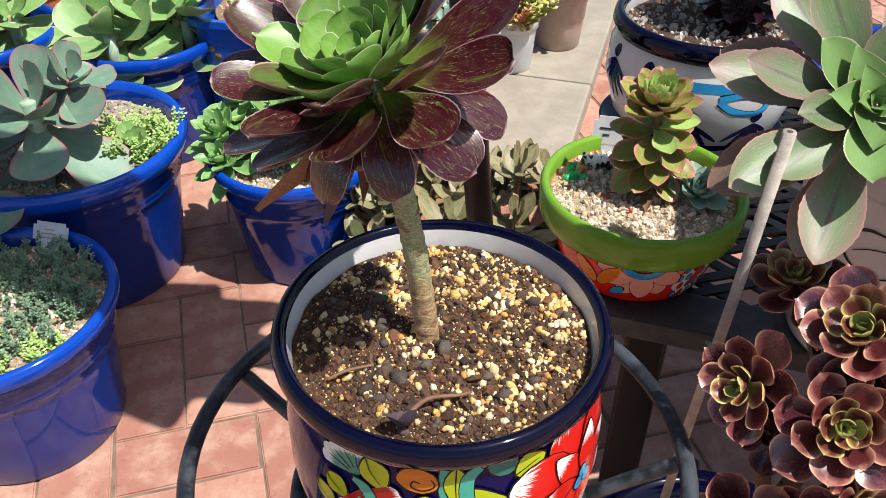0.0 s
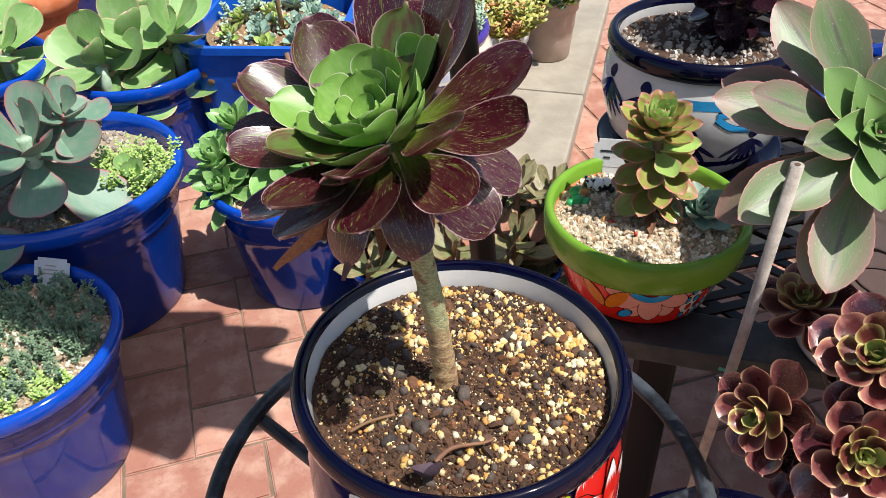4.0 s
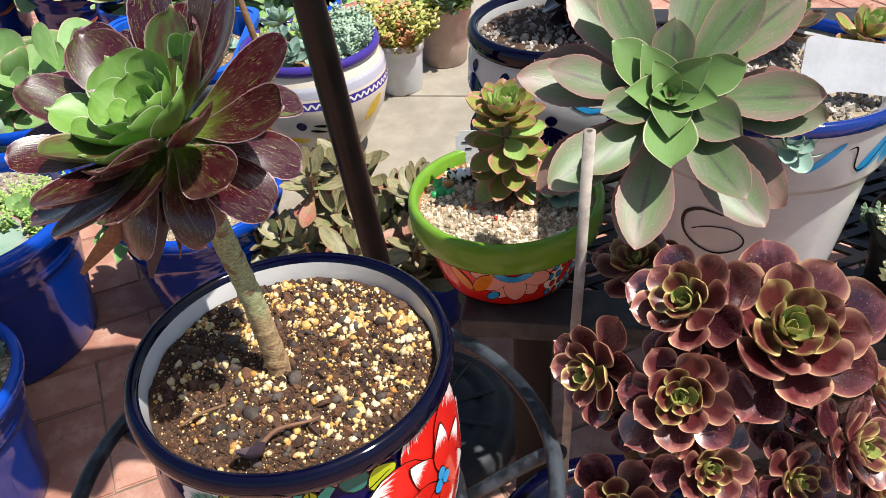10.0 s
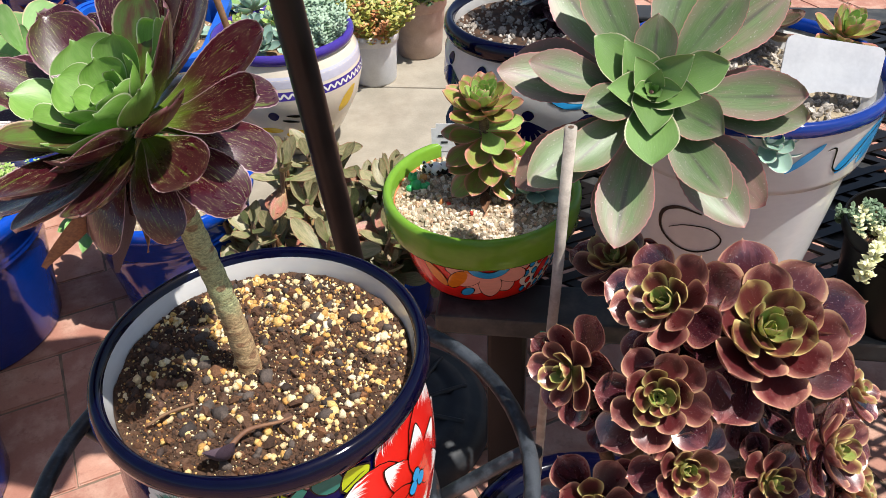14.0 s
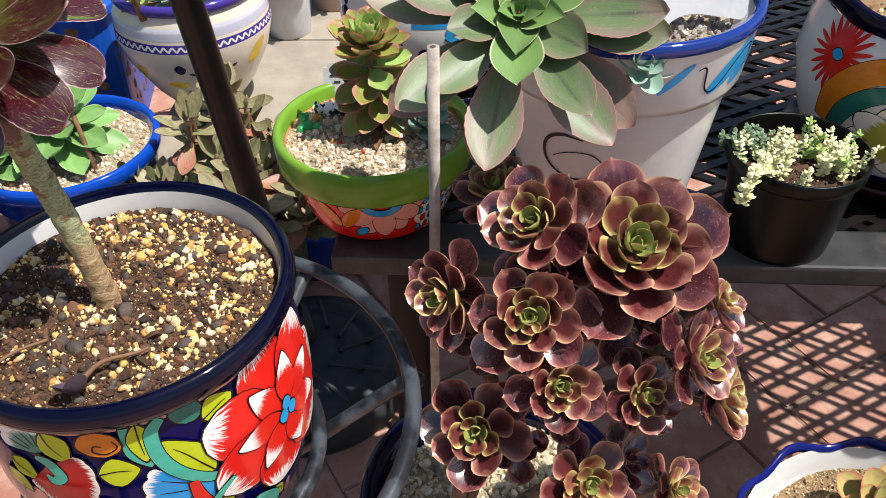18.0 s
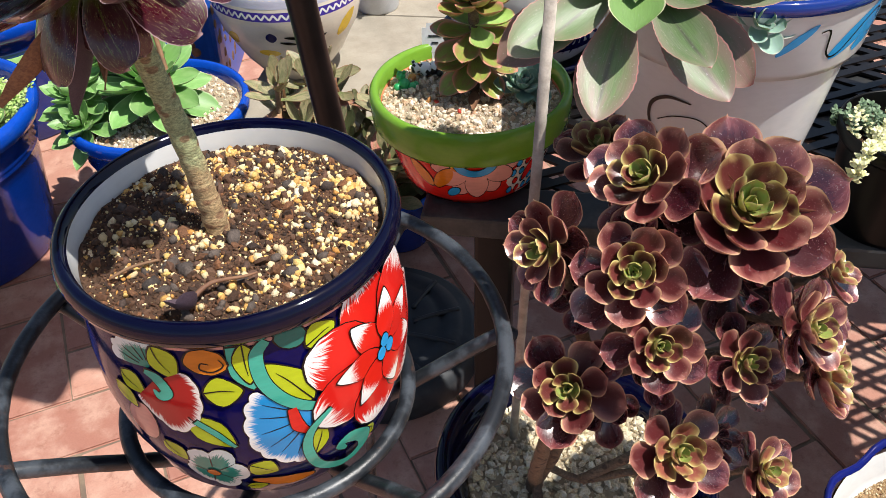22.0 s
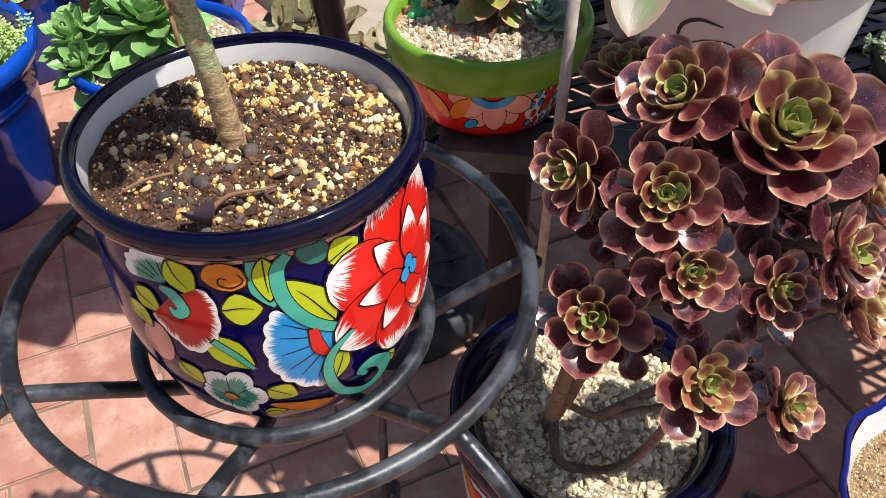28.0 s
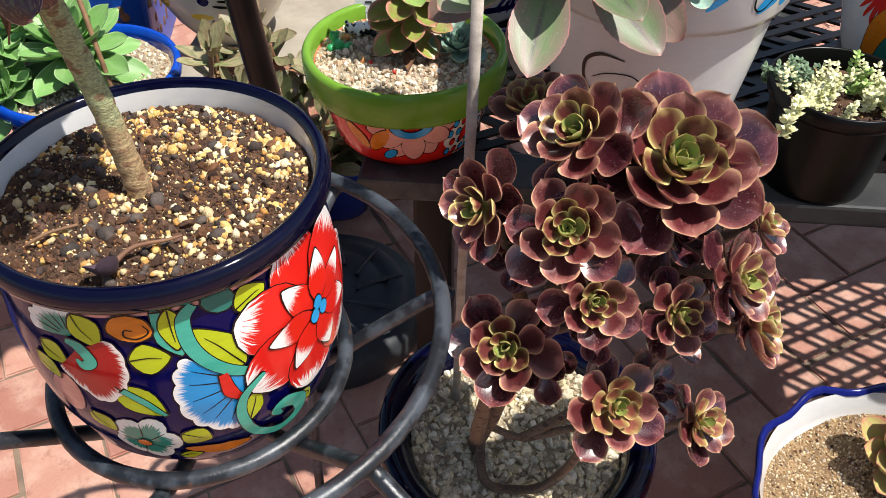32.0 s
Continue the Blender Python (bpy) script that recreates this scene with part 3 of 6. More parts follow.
def bed(parent, name, material, radius, height, rings=14, segs=48, label=""):
    """A round surface of soil."""
    verts, faces = [(0, 0, height(0, 0))], []
    for i in range(1, rings + 1):
        for s in range(segs):
            a, r = 2 * math.pi * s / segs, radius * i / rings
            verts.append((r * math.cos(a), r * math.sin(a), height(r * math.cos(a), r * math.sin(a))))
    for s in range(segs):
        faces.append((0, 1 + s, 1 + (s + 1) % segs))
        for i in range(rings - 1):
            a, b = 1 + i * segs, 1 + (i + 1) * segs
            faces.append((a + s, b + s, b + (s + 1) % segs, a + (s + 1) % segs))
    return part(name, raw_mesh(verts, faces, material), parent, label, kind="stuff")


def uneven(level, amount, scale, dome=0.0, radius=1.0):
    return lambda x, y: level + amount * noise.noise(Vector((x * scale, y * scale, level * 50))) + dome * (1 - (x * x + y * y) / radius ** 2)


def profile_radius(profile):
    """The outer radius at a height, from a pot's own outline of (radius, height)."""
    zs, rs = [p[1] for p in profile], [p[0] for p in profile]
    return lambda z: float(np.interp(z, zs, rs))


class Painter:
    """Lays strokes of glaze on a pot's wall. Places on it are (degrees about the axis, height)."""

    def __init__(self, pot, outer, around):
        self.pot, self.radius, self.around = pot, profile_radius(outer), around

    def ribbon(self, points, widths, lift, material, steps=7, across=6):
        flat = smooth_path([(radians(a) * self.around, z, 0) for a, z in points], steps)
        n = len(flat)
        verts, faces, uvs = [], [], []
        for i, p in enumerate(flat):
            t = (flat[min(i + 1, n - 1)] - flat[max(i - 1, 0)]).normalized()
            s = Vector((-t.y, t.x, 0))
            f = i / (n - 1)
            w = float(np.interp(f, np.linspace(0, 1, len(widths)), widths))
            for j in range(across + 1):
                q = p + s * w * (j / across - 0.5) * 2
                a, r = q.x / self.around, self.radius(q.y) + lift
                verts.append((r * math.cos(a), r * math.sin(a), q.y))
                uvs.append((f, j / across))
        for i in range(n - 1):
            for j in range(across):
                a, b = i * (across + 1) + j, (i + 1) * (across + 1) + j
                faces.append((a, a + 1, b + 1, b))
        return raw_mesh(verts, faces, material, True, uvs)

    def stroke(self, name, points, widths, material, layer=1, line=0.00045, label=""):
        body = part(name, self.ribbon(points, widths, 0.00022 * layer, material), self.pot, label)
        if line:
            a, b = points[0], points[-1]
            d = 1 + line / max(1e-6, math.hypot(radians(b[0] - a[0]) * self.around, b[1] - a[1])) * 2
            grown = [(a[0] + (b[0] - a[0]) * (1 - d), a[1] + (b[1] - a[1]) * (1 - d)), *points[1:-1], (b[0] + (a[0] - b[0]) * (1 - d), b[1] + (a[1] - b[1]) * (1 - d))]
            part("outline", self.ribbon(grown, [w + line for w in widths], 0.00022 * layer - 0.0001, LINE), body)
        return body

    def petal(self, name, a, b, half, material, layer=1, blunt=True, line=0.0005):
        w = [0.25, 0.6, 0.85, 1.0, 1.0, 0.88, 0.6, 0.12] if blunt else [0.08, 0.5, 0.85, 1.0, 0.9, 0.65, 0.35, 0.03]
        mid = ((a[0] + b[0]) / 2, (a[1] + b[1]) / 2)
        return self.stroke(name, [a, mid, b], [half * q for q in w], material, layer, line)

    def dot(self, name, c, half, material, layer=1, tall=1.0, line=0.0004):
        w = [0.05, 0.6, 0.87, 1.0, 0.87, 0.6, 0.05]
        return self.stroke(name, [(c[0], c[1] - half * tall), c, (c[0], c[1] + half * tall)], [half * q for q in w], material, layer, line)

    def sector(self, name, hinge, arc, material, layer=1, bulge=0.05, line=0.0006, rays=True, closed=False):
        """A fan-shaped flower: one field of glaze from the hinge to a scalloped edge through the arc, with drawn rays."""
        def flat(q, lift, grow):
            rim = smooth_path([(radians(a) * self.around, z, 0) for a, z in arc], 6, closed)
            h = Vector((radians(hinge[0]) * self.around, hinge[1], 0))
            verts, uvs, faces, rows = [], [], [], 7
            for i, e in enumerate(rim):
                swell = 1 + bulge * (abs(math.sin(math.pi * (i % 6) / 6)) - 0.5)
                d = (e - h) * swell
                d *= 1 + grow / max(d.length, 1e-6)
                for k in range(rows + 1):
                    w = h + d * max(k / rows, 0.03)
                    a, r = w.x / self.around, self.radius(w.y) + lift
                    verts.append((r * math.cos(a), r * math.sin(a), w.y))
                    uvs.append((k / rows, i / len(rim) * q))
            n = len(rim)
            for i in range(n if closed else n - 1):
                for k in range(rows):
                    a, b = i * (rows + 1) + k, (i + 1) % n * (rows + 1) + k
                    faces.append((a, a + 1, b + 1, b))
            return verts, faces, uvs
        v, f, uv = flat(3.0, 0.00022 * layer, 0.0)
        body = part(name, raw_mesh(v, f, material, True, uv), self.pot)
        v, f, uv = flat(3.0, 0.00022 * layer - 0.0001, line)
        part("outline", raw_mesh(v, f, LINE, True, uv), body)
        if rays:
            for a, z in arc if closed else arc[1:-1]:
                near, far = (hinge[0] + (a - hinge[0]) * 0.25, hinge[1] + (z - hinge[1]) * 0.25), (hinge[0] + (a - hinge[0]) * 0.80, hinge[1] + (z - hinge[1]) * 0.80)
                part("painted_line", self.ribbon([near, far], [0.0003, 0.00035, 0.0001], 0.00022 * layer + 0.00012, LINE, 6, 2), body)
        return body


def sprigs(parent, name, material, spots, tall, leaf, turns=9, seed=1, label="", lean=0.3, tip=0.5):
    """Thin stems set with small leaves, joined: too many to tell apart."""
    rnd = random.Random(seed)
    verts, faces = [], []
    for x, y, z in spots:
        h = tall * rnd.uniform(0.6, 1.1)
        d = Vector((rnd.uniform(-lean, lean), rnd.uniform(-lean, lean), 1)).normalized()
        for k in range(turns):
            t = (k + 0.6) / turns
            p = Vector((x, y, z)) + d * h * t
            for side in (0, 1, 2):
                a = k * 2.4 + side * 2.1 + rnd.random()
                o = Vector((math.cos(a), math.sin(a), rnd.uniform(0.1, 0.8))).normalized()
                s = o.cross(Vector((0, 0, 1))).normalized()
                L = leaf * rnd.uniform(0.7, 1.2) * (1.1 - tip * t)
                n = o.cross(s) * L * 0.16
                b = len(verts)
                verts += [p, p + o * L * 0.35 + s * L * 0.26 + n, p + o * L * 0.72 + s * L * 0.30 + n, p + o * L, p + o * L * 0.72 - s * L * 0.30 + n, p + o * L * 0.35 - s * L * 0.26 + n, p + o * L * 0.55 - n]
                faces += [(b, b + 1, b + 2, b + 3, b + 4, b + 5), *((b + k, b + 6, b + (k + 1) % 6) for k in range(6))]
    return part(name, raw_mesh(verts, faces, material, False), parent, label, kind="stuff")


def spots_in(radius, count, level, seed, where=None):
    rnd = random.Random(seed)
    out = []
    while len(out) < count:
        x, y = rnd.uniform(-radius, radius), rnd.uniform(-radius, radius)
        if x * x + y * y < radius * radius and (not where or where(x, y)):
            out.append((x, y, level))
    return out


# ---- ground ----
ground = new("ground", raw_mesh([(-60, -60, -0.0028), (60, -60, -0.0028), (60, 60, -0.0028), (-60, 60, -0.0028)], [(0, 1, 2, 3)], MORTAR, False))
tagged(ground, "sandy mortar bed under red brick paving", "ground", kind="structure")


def slab():
    ob = thing("stone_bench", (0.11, 1.24, 0), "low cream stone slab on the brick floor", "bench", turn=-16.3)
    part("slab", box(0.36, 0.50, 0.05, SLAB_STONE, 0.006), ob, m=pose(-0.08, 0.16, 0.088))
    part("slab", box(0.36, 0.60, 0.05, SLAB_STONE, 0.006), ob, m=pose(-0.08, 0.714, 0.088))
    for y in (0.0, 0.4, 0.9):
        part("support", box(0.30, 0.10, 0.088, SLAB_STONE, 0.006), ob, m=pose(-0.08, y, 0))


slab()


# ---- pots ----
def pot(name, label, at, outer, rim, body, rim_material, inside, group="", depth=0.06, wall=0.006, segs=72, wave=None, foot=0.9):
    """outer: the wall from the base up; rim: the lip's own outline, from outside under it, over, to the inside."""
    ob = thing(name, at, label, "flower pot", group)
    r0, z0 = outer[0]
    part("body", lathe([(0.0, 0.004), (r0 * 0.8, 0.004), (r0 * foot, 0.0), *outer], body, segs), ob)
    part("rim", lathe(rim, rim_material, segs, wave), ob)
    r1, z1 = rim[-1]
    drop = [(r1, z1), (profile_radius(outer)(z1 - depth * 0.5) - wall, z1 - depth * 0.5), (profile_radius(outer)(z1 - depth) - wall, z1 - depth), (0.0, z1 - depth)]
    part("lining", lathe(drop, inside, segs), ob)
    return ob


# the hand-painted pot on the stand
PX, PY, PZ = -0.0005, 0.299, 0.503
wall_line = [(0.054, 0.002), (0.063, 0.008), (0.0740, 0.027), (0.0810, 0.055), (0.0834, 0.082), (0.0826, 0.110), (0.0795, 0.134), (0.0785, 0.146)]
lip = [(0.0785, 0.146), (0.0825, 0.147), (0.0850, 0.1505), (0.0855, 0.155), (0.0840, 0.1595), (0.0815, 0.1615), (0.0790, 0.1605), (0.0775, 0.157)]
painted_pot = pot("painted_flower_pot", "hand-painted glossy ceramic pot with navy ground, red and blue flowers", (PX, PY, PZ), wall_line, lip, NAVY, NAVY_DARK, WHITE_GLAZE, depth=0.05)
brush = Painter(painted_pot, wall_line, 0.0825)


def g(a, z):
    """A place on the wall; angles are laid out on a cylinder a little slimmer than the bellied wall, about its front."""
    return (-80 + math.degrees(math.asin(max(-0.999, min(0.999, math.sin(radians(a + 80)) * 0.957)))) if -165 < a < 5 else a, z - PZ)


def turned(c, angle, length):
    return (c[0] + math.degrees(math.cos(radians(angle)) * length / 0.0825), c[1] + math.sin(radians(angle)) * length)


heart = g(-33.5, 0.604)
for k, q in enumerate((100, 153, 205, 257, 309, 1, 48)):
    brush.petal("painted_petal", turned(heart, q, 0.008), turned(heart, q, 0.0505), 0.0185, RED_FEATHER, 5.6 + k * 0.55)
for k, q in enumerate((126, 178, 230, 282, 334, 25, 74)):
    brush.petal("painted_petal", turned(heart, q, 0.004), turned(heart, q, 0.0325), 0.0082, WHITE_FEATHER, 9.8 + k * 0.5, False, 0.0004)
for q in (90, 210, 330):
    brush.dot("painted_dot", turned(heart, q, 0.0042), 0.0034, SKY_BLUE, 13.6, 1.25)
brush.sector("painted_fan", g(-67.4, 0.5927), [g(*q) for q in ((-84.6, 0.618), (-88, 0.613), (-90.4, 0.602), (-91.2, 0.5874), (-89, 0.573), (-84.6, 0.5648), (-78.1, 0.5579), (-73.2, 0.556))], BLUE_FEATHER, 2.2)
brush.stroke("painted_swirl", [g(-74.5, 0.6014), g(-73.7, 0.5885), g(-70.3, 0.581)], [0.002, 0.0032, 0.0015], RED, 5)
# carnation at the side, a five-petalled flower below it and pale petals behind
brush.sector("painted_carnation", g(-118.9, 0.6244), [g(*q) for q in ((-107.9, 0.6321), (-104.4, 0.6282), (-102.9, 0.6177), (-104.3, 0.6059), (-109, 0.5957), (-115.3, 0.591), (-120.5, 0.5958), (-125.1, 0.6029), (-128.3, 0.61))], CARMINE_FEATHER, 4.4, 0.04, 0.0006, False)
brush.stroke("painted_swirl", [g(-122, 0.629), g(-117.5, 0.6265), g(-114.5, 0.619), g(-117.5, 0.6155), g(-119.5, 0.619)], [0.0012, 0.0030, 0.0030, 0.0024, 0.0006], TEAL, 6)
brush.sector("painted_flower", g(-108.4, 0.5555), [g(*q) for q in ((-118.8, 0.5625), (-107.0, 0.5775), (-97.2, 0.567), (-98.6, 0.5445), (-112, 0.5385))], TEAL_FEATHER, 2.4, 0.30, 0.0006, True, True)
brush.dot("painted_dot", g(-108.4, 0.5555), 0.0036, ORANGE, 5)
brush.sector("painted_petals", g(-119.9, 0.631), [g(*q) for q in ((-117.0, 0.6465), (-122, 0.6475), (-128, 0.6465), (-134, 0.642), (-137, 0.636), (-136, 0.629))], TEAL_FEATHER, 1.6, 0.08)
brush.petal("painted_petal", g(-129, 0.603), g(-134, 0.573), 0.009, PINK, 1.2)
for a, b, w in (((-101.4, 0.6205), (-88.6, 0.6206), 0.0088), ((-109.3, 0.6035), (-95.9, 0.5816), 0.0088), ((-116.8, 0.645), (-110.2, 0.628), 0.0080), ((-134, 0.6228), (-124.5, 0.6139), 0.0066),
                ((-66.8, 0.6027), (-79.6, 0.6324), 0.0090), ((-64.8, 0.6350), (-52.9, 0.6400), 0.0084), ((-93.4, 0.5631), (-84.5, 0.5532), 0.0078), ((-123.6, 0.5790), (-117.2, 0.565), 0.0062),
                ((-85.6, 0.6465), (-85.7, 0.6239), 0.0058), ((-69.7, 0.5593), (-64.9, 0.5814), 0.0055), ((-98.6, 0.537), (-90.1, 0.5377), 0.0042), ((-47, 0.5515), (-40, 0.538), 0.005), ((-10, 0.560), (-2, 0.548), 0.006),
                ((-139, 0.613), (-131, 0.600), 0.006)):
    leaf = brush.petal("painted_leaf", g(*a), g(*b), w, LIME, 4, False)
    part("vein", brush.ribbon([g(*a), ((a[0] + b[0]) / 2, (a[1] + b[1]) / 2 - PZ + 0.001), g(b[0] * 0.8 + a[0] * 0.2, b[1] * 0.8 + a[1] * 0.2)], [0.0004, 0.0003, 0.0001], 0.0011, LINE, 5, 2), leaf)
brush.stroke("painted_stem", [g(-107.2, 0.6006), g(-101, 0.592), g(-95.9, 0.5816)], [0.0019, 0.0018, 0.001], TEAL, 5.2)
brush.stroke("painted_swirl", [g(-77.6, 0.6460), g(-81.9, 0.6386), g(-81.5, 0.6231), g(-75.9, 0.6085), g(-68, 0.5985), g(-59.9, 0.5944)], [0.002, 0.0032, 0.0034, 0.0032, 0.0028, 0.001], TEAL, 4.6)
brush.stroke("painted_swirl", [g(-89, 0.6456), g(-89, 0.6304), g(-84.3, 0.6204)], [0.0028, 0.0032, 0.0012], TEAL, 3)
brush.stroke("painted_swirl", [g(-61.4, 0.5916), g(-69.6, 0.5824), g(-72.1, 0.5661), g(-67.9, 0.545), g(-57, 0.533), g(-48, 0.538), g(-48.3, 0.5497), g(-55, 0.558), g(-59.5, 0.5555), g(-57, 0.549)],
             [0.0010, 0.0022, 0.0026, 0.0028, 0.0032, 0.0040, 0.0048, 0.0046, 0.003, 0.001], TEAL, 9.6)
brush.stroke("painted_swirl", [g(-74.8, 0.6455), g(-69.2, 0.6430), g(-64.0, 0.6404)], [0.001, 0.0050, 0.0062, 0.0052, 0.001], TEAL_DARK, 3)
brush.stroke("painted_swirl", [g(-105.6, 0.6385), g(-98.9, 0.6392), g(-92, 0.6353)], [0.0010, 0.0062, 0.0074, 0.0066, 0.0012], ORANGE, 6)
brush.stroke("painted_swirl", [g(-95.1, 0.5459), g(-83.7, 0.5388), g(-70.9, 0.5364)], [0.001, 0.0045, 0.0050, 0.001], ORANGE, 3)
brush.stroke("painted_line", [g(-94, 0.6405), g(-92.8, 0.6365), g(-96.5, 0.6335), g(-100.5, 0.6350), g(-100, 0.6385), g(-97.5, 0.6378)], [0.0002, 0.0004, 0.0004, 0.0004, 0.0002], LINE, 7, 0)
# pinkish reflection under the rim, put in as a thin band of colour
brush.stroke("painted_band", [g(a, 0.6465 if a % 36 else 0.6462) for a in range(-180, 181, 12)], [0.0016, 0.0016], PINK, 1, 0)


# potting mix in it
def grit(x, y):
    return 0.0 + 0.0022 * noise.noise(Vector((x * 60, y * 60, 3.0))) + 0.0012 * noise.noise(Vector((x * 190, y * 190, 7.0))) + 0.002 * (1 - (x * x + y * y) / 0.0055)


mix = thing("potting_mix", (PX, PY, 0.6495), "loose dark potting mix with cream pumice and bark in the pot", "soil", kind="stuff")
bed(mix, "soil", SOIL, 0.0755, grit, 40, 110)
grains(mix, "crumbs", BARKBITS, 4200, 0.0745, grit, (0.0005, 0.0020), 3)
grains(mix, "fibre", BARKBITS, 7000, 0.0745, grit, (0.0003, 0.0011), 9, flat=0.5)
patch = lambda x, y, q: q < 0.22 + 1.7 * noise.noise(Vector((x * 55, y * 55, 1.0))) + 5.0 * (x + 0.7 * y)
grains(mix, "pumice", PUMICE, 2300, 0.0735, grit, (0.0004, 0.0013), 4, sink=0.3, smooth=True)
grains(mix, "pumice", PUMICE, 2200, 0.073, grit, (0.0012, 0.0038), 5, flat=0.75, sink=0.35, where=patch, smooth=True)
grains(mix, "pumice", PUMICE, 800, 0.073, grit, (0.0010, 0.0028), 33, flat=0.75, sink=0.35, where=lambda x, y, q: q < 8.0 * (x + y) + 0.25, smooth=True)
grains(mix, "bark", BARKBITS, 520, 0.073, grit, (0.0016, 0.0046), 6, flat=0.6)
grains(mix, "dark_stones", DARK_STONE, 95, 0.070, grit, (0.0030, 0.0062), 41, flat=0.6, sink=0.35, smooth=True)
rr = random.Random(31)
stone = []
for k in range(5):
    lumps, lump_faces, count = [], [], 0
    for q in range(4):
        v, f = ROCKS[rr.randrange(7)]
        lumps.append(v * rr.uniform(0.45, 0.75) + [rr.uniform(-0.5, 0.5) for _ in range(3)])
        lump_faces.append(f + count)
        count += len(v)
    stone.append(raw_mesh(np.concatenate(lumps), np.concatenate(lump_faces), PUMICE, True))
spots = [(0.0268, -0.0265, 0.0048), (-0.0275, -0.052, 0.0046), (-0.046, -0.030, 0.0032), (0.045, -0.005, 0.0036), (0.018, -0.046, 0.0034), (-0.006, 0.046, 0.0036)]
spots += [(0.066 * math.sqrt(rr.random()) * math.cos(q), 0.066 * math.sqrt(rr.random()) * math.sin(q), rr.uniform(0.0024, 0.0040)) for q in [rr.uniform(0, 6.28) for _ in range(44)]]
for x, y, s in spots:
    part("pebble", stone[rr.randrange(5)], mix, m=pose(x, y, grit(x, y) + s * 0.35, *[rr.uniform(0, 360) for _ in range(3)]) @ Matrix.Diagonal((s, s * 0.85, s * 0.75, 1)))
curled = thing("dead_leaf", (PX - 0.014, PY - 0.0545, 0.6545), "shrivelled purple dead leaf lying on the potting mix", "leaf")
part("blade", leaf_mesh(DARK_DRY_LEAF, "round", 0.85, 0.08, 0.9, 1.2), curled, m=pose(0, 0, 0, 20, -12, -100) @ Matrix.Diagonal((0.017, 0.017, 0.017, 1)))
part("stalk", tube(smooth_path([(0.0, 0.0, 0.001), (0.008, 0.006, 0.003), (0.022, 0.009, 0.002), (0.028, 0.012, 0.001)]), lambda t: 0.0014 - 0.0009 * t, DRY_LEAF, 8), curled)
twig = thing("twig", (PX - 0.045, PY - 0.030, 0.6545), "short dry twig on the potting mix", "twig")
part("stem", tube(smooth_path([(-0.009, -0.004, 0), (0, 0.0005, 0.0015), (0.012, 0.005, 0.0005)]), 0.0008, TWIG, 8), twig)

# ---- the tree aeonium ----
aeonium = thing("tree_aeonium", (-0.0075, 0.2985, 0.646), "tree aeonium with streaked maroon leaves and green heart", "succulent")
trunk_line = smooth_path([(0, 0, -0.004), (-0.0015, 0.0, 0.02), (-0.005, 0.0005, 0.055), (-0.0095, 0.001, 0.085), (-0.0145, 0.001, 0.115), (-0.022, 0.0, 0.143)], 14)
part("trunk", tube(trunk_line, lambda t: 0.0056 + 0.0018 * math.exp(-9 * t) + 0.00035 * math.sin(t * 95) * (1 - t), BARK, 18, jitter=0.03), aeonium)
head = Vector((-0.0205, 0.001, 0.145))
AXIS = Vector((-0.35, -0.27, 0.89)).normalized()
frame_m = facing(head, AXIS, 40)
rr = random.Random(8)


def aeonium_leaf(az, el, long, up, material, out=0.006, **words):
    me = leaf_mesh(material, variant=rr.randrange(3), **words)
    part("leaf", me, aeonium, m=frame_m @ pose(0, 0, up, 0, 0, az) @ pose(out, 0, 0, rr.uniform(-12, 12), -el, rr.uniform(-6, 6)) @ Matrix.Diagonal((long, long, long, 1)))


SPOON = dict(shape="spoon", wide=0.40, thick=0.05, cup=0.20, curl=0.30, base=0.13, teeth=0.010)
DROOP = dict(shape="spoon", wide=0.44, thick=0.07, cup=-0.16, curl=-0.85, base=0.14, teeth=0.010)
HEARTLEAF = dict(shape="nib", wide=0.90, thick=0.05, cup=0.34, curl=0.42, base=0.46, teeth=0.006)
for i in range(17):
    t = (i + 0.5) / 17
    aeonium_leaf(i * 137.5, 68 - 36 * t, 0.009 + 0.028 * t ** 0.85, 0.012 - 0.006 * t, FRESH, 0.002 + 0.007 * t, **HEARTLEAF)
for i in range(7):
    aeonium_leaf(i * 51.4 + 20, 38 - 8 * (i % 2), 0.042 + 0.004 * (i % 3), 0.007, (FRESH, FRESH_RED, MAROON_TIP)[i % 3], 0.007, shape="nib", wide=0.56, thick=0.05, cup=0.26, curl=0.26, base=0.26, teeth=0.008)
for i in range(9):
    aeonium_leaf(i * 40 + 5, 32 + rr.uniform(-10, 10), 0.059 + rr.uniform(-0.005, 0.006), 0.006, MAROON if i % 4 else MAROON_TIP, 0.007, **SPOON)
for i in range(11):
    aeonium_leaf(i * 32.7 + 18, 8 + rr.uniform(-8, 9), 0.064 + rr.uniform(-0.006, 0.004), 0.004, MAROON, 0.007, **SPOON)
for i in range(10):
    aeonium_leaf(i * 36 + 30, -12 + rr.uniform(-8, 8), 0.049 + rr.uniform(-0.005, 0.005), -0.001, MAROON, 0.007, **DROOP)
for i in range(8):
    aeonium_leaf(i * 45 + 12, -28 + rr.uniform(-8, 8), 0.034 + rr.uniform(-0.004, 0.004), -0.005, MAROON, 0.006, **DROOP)
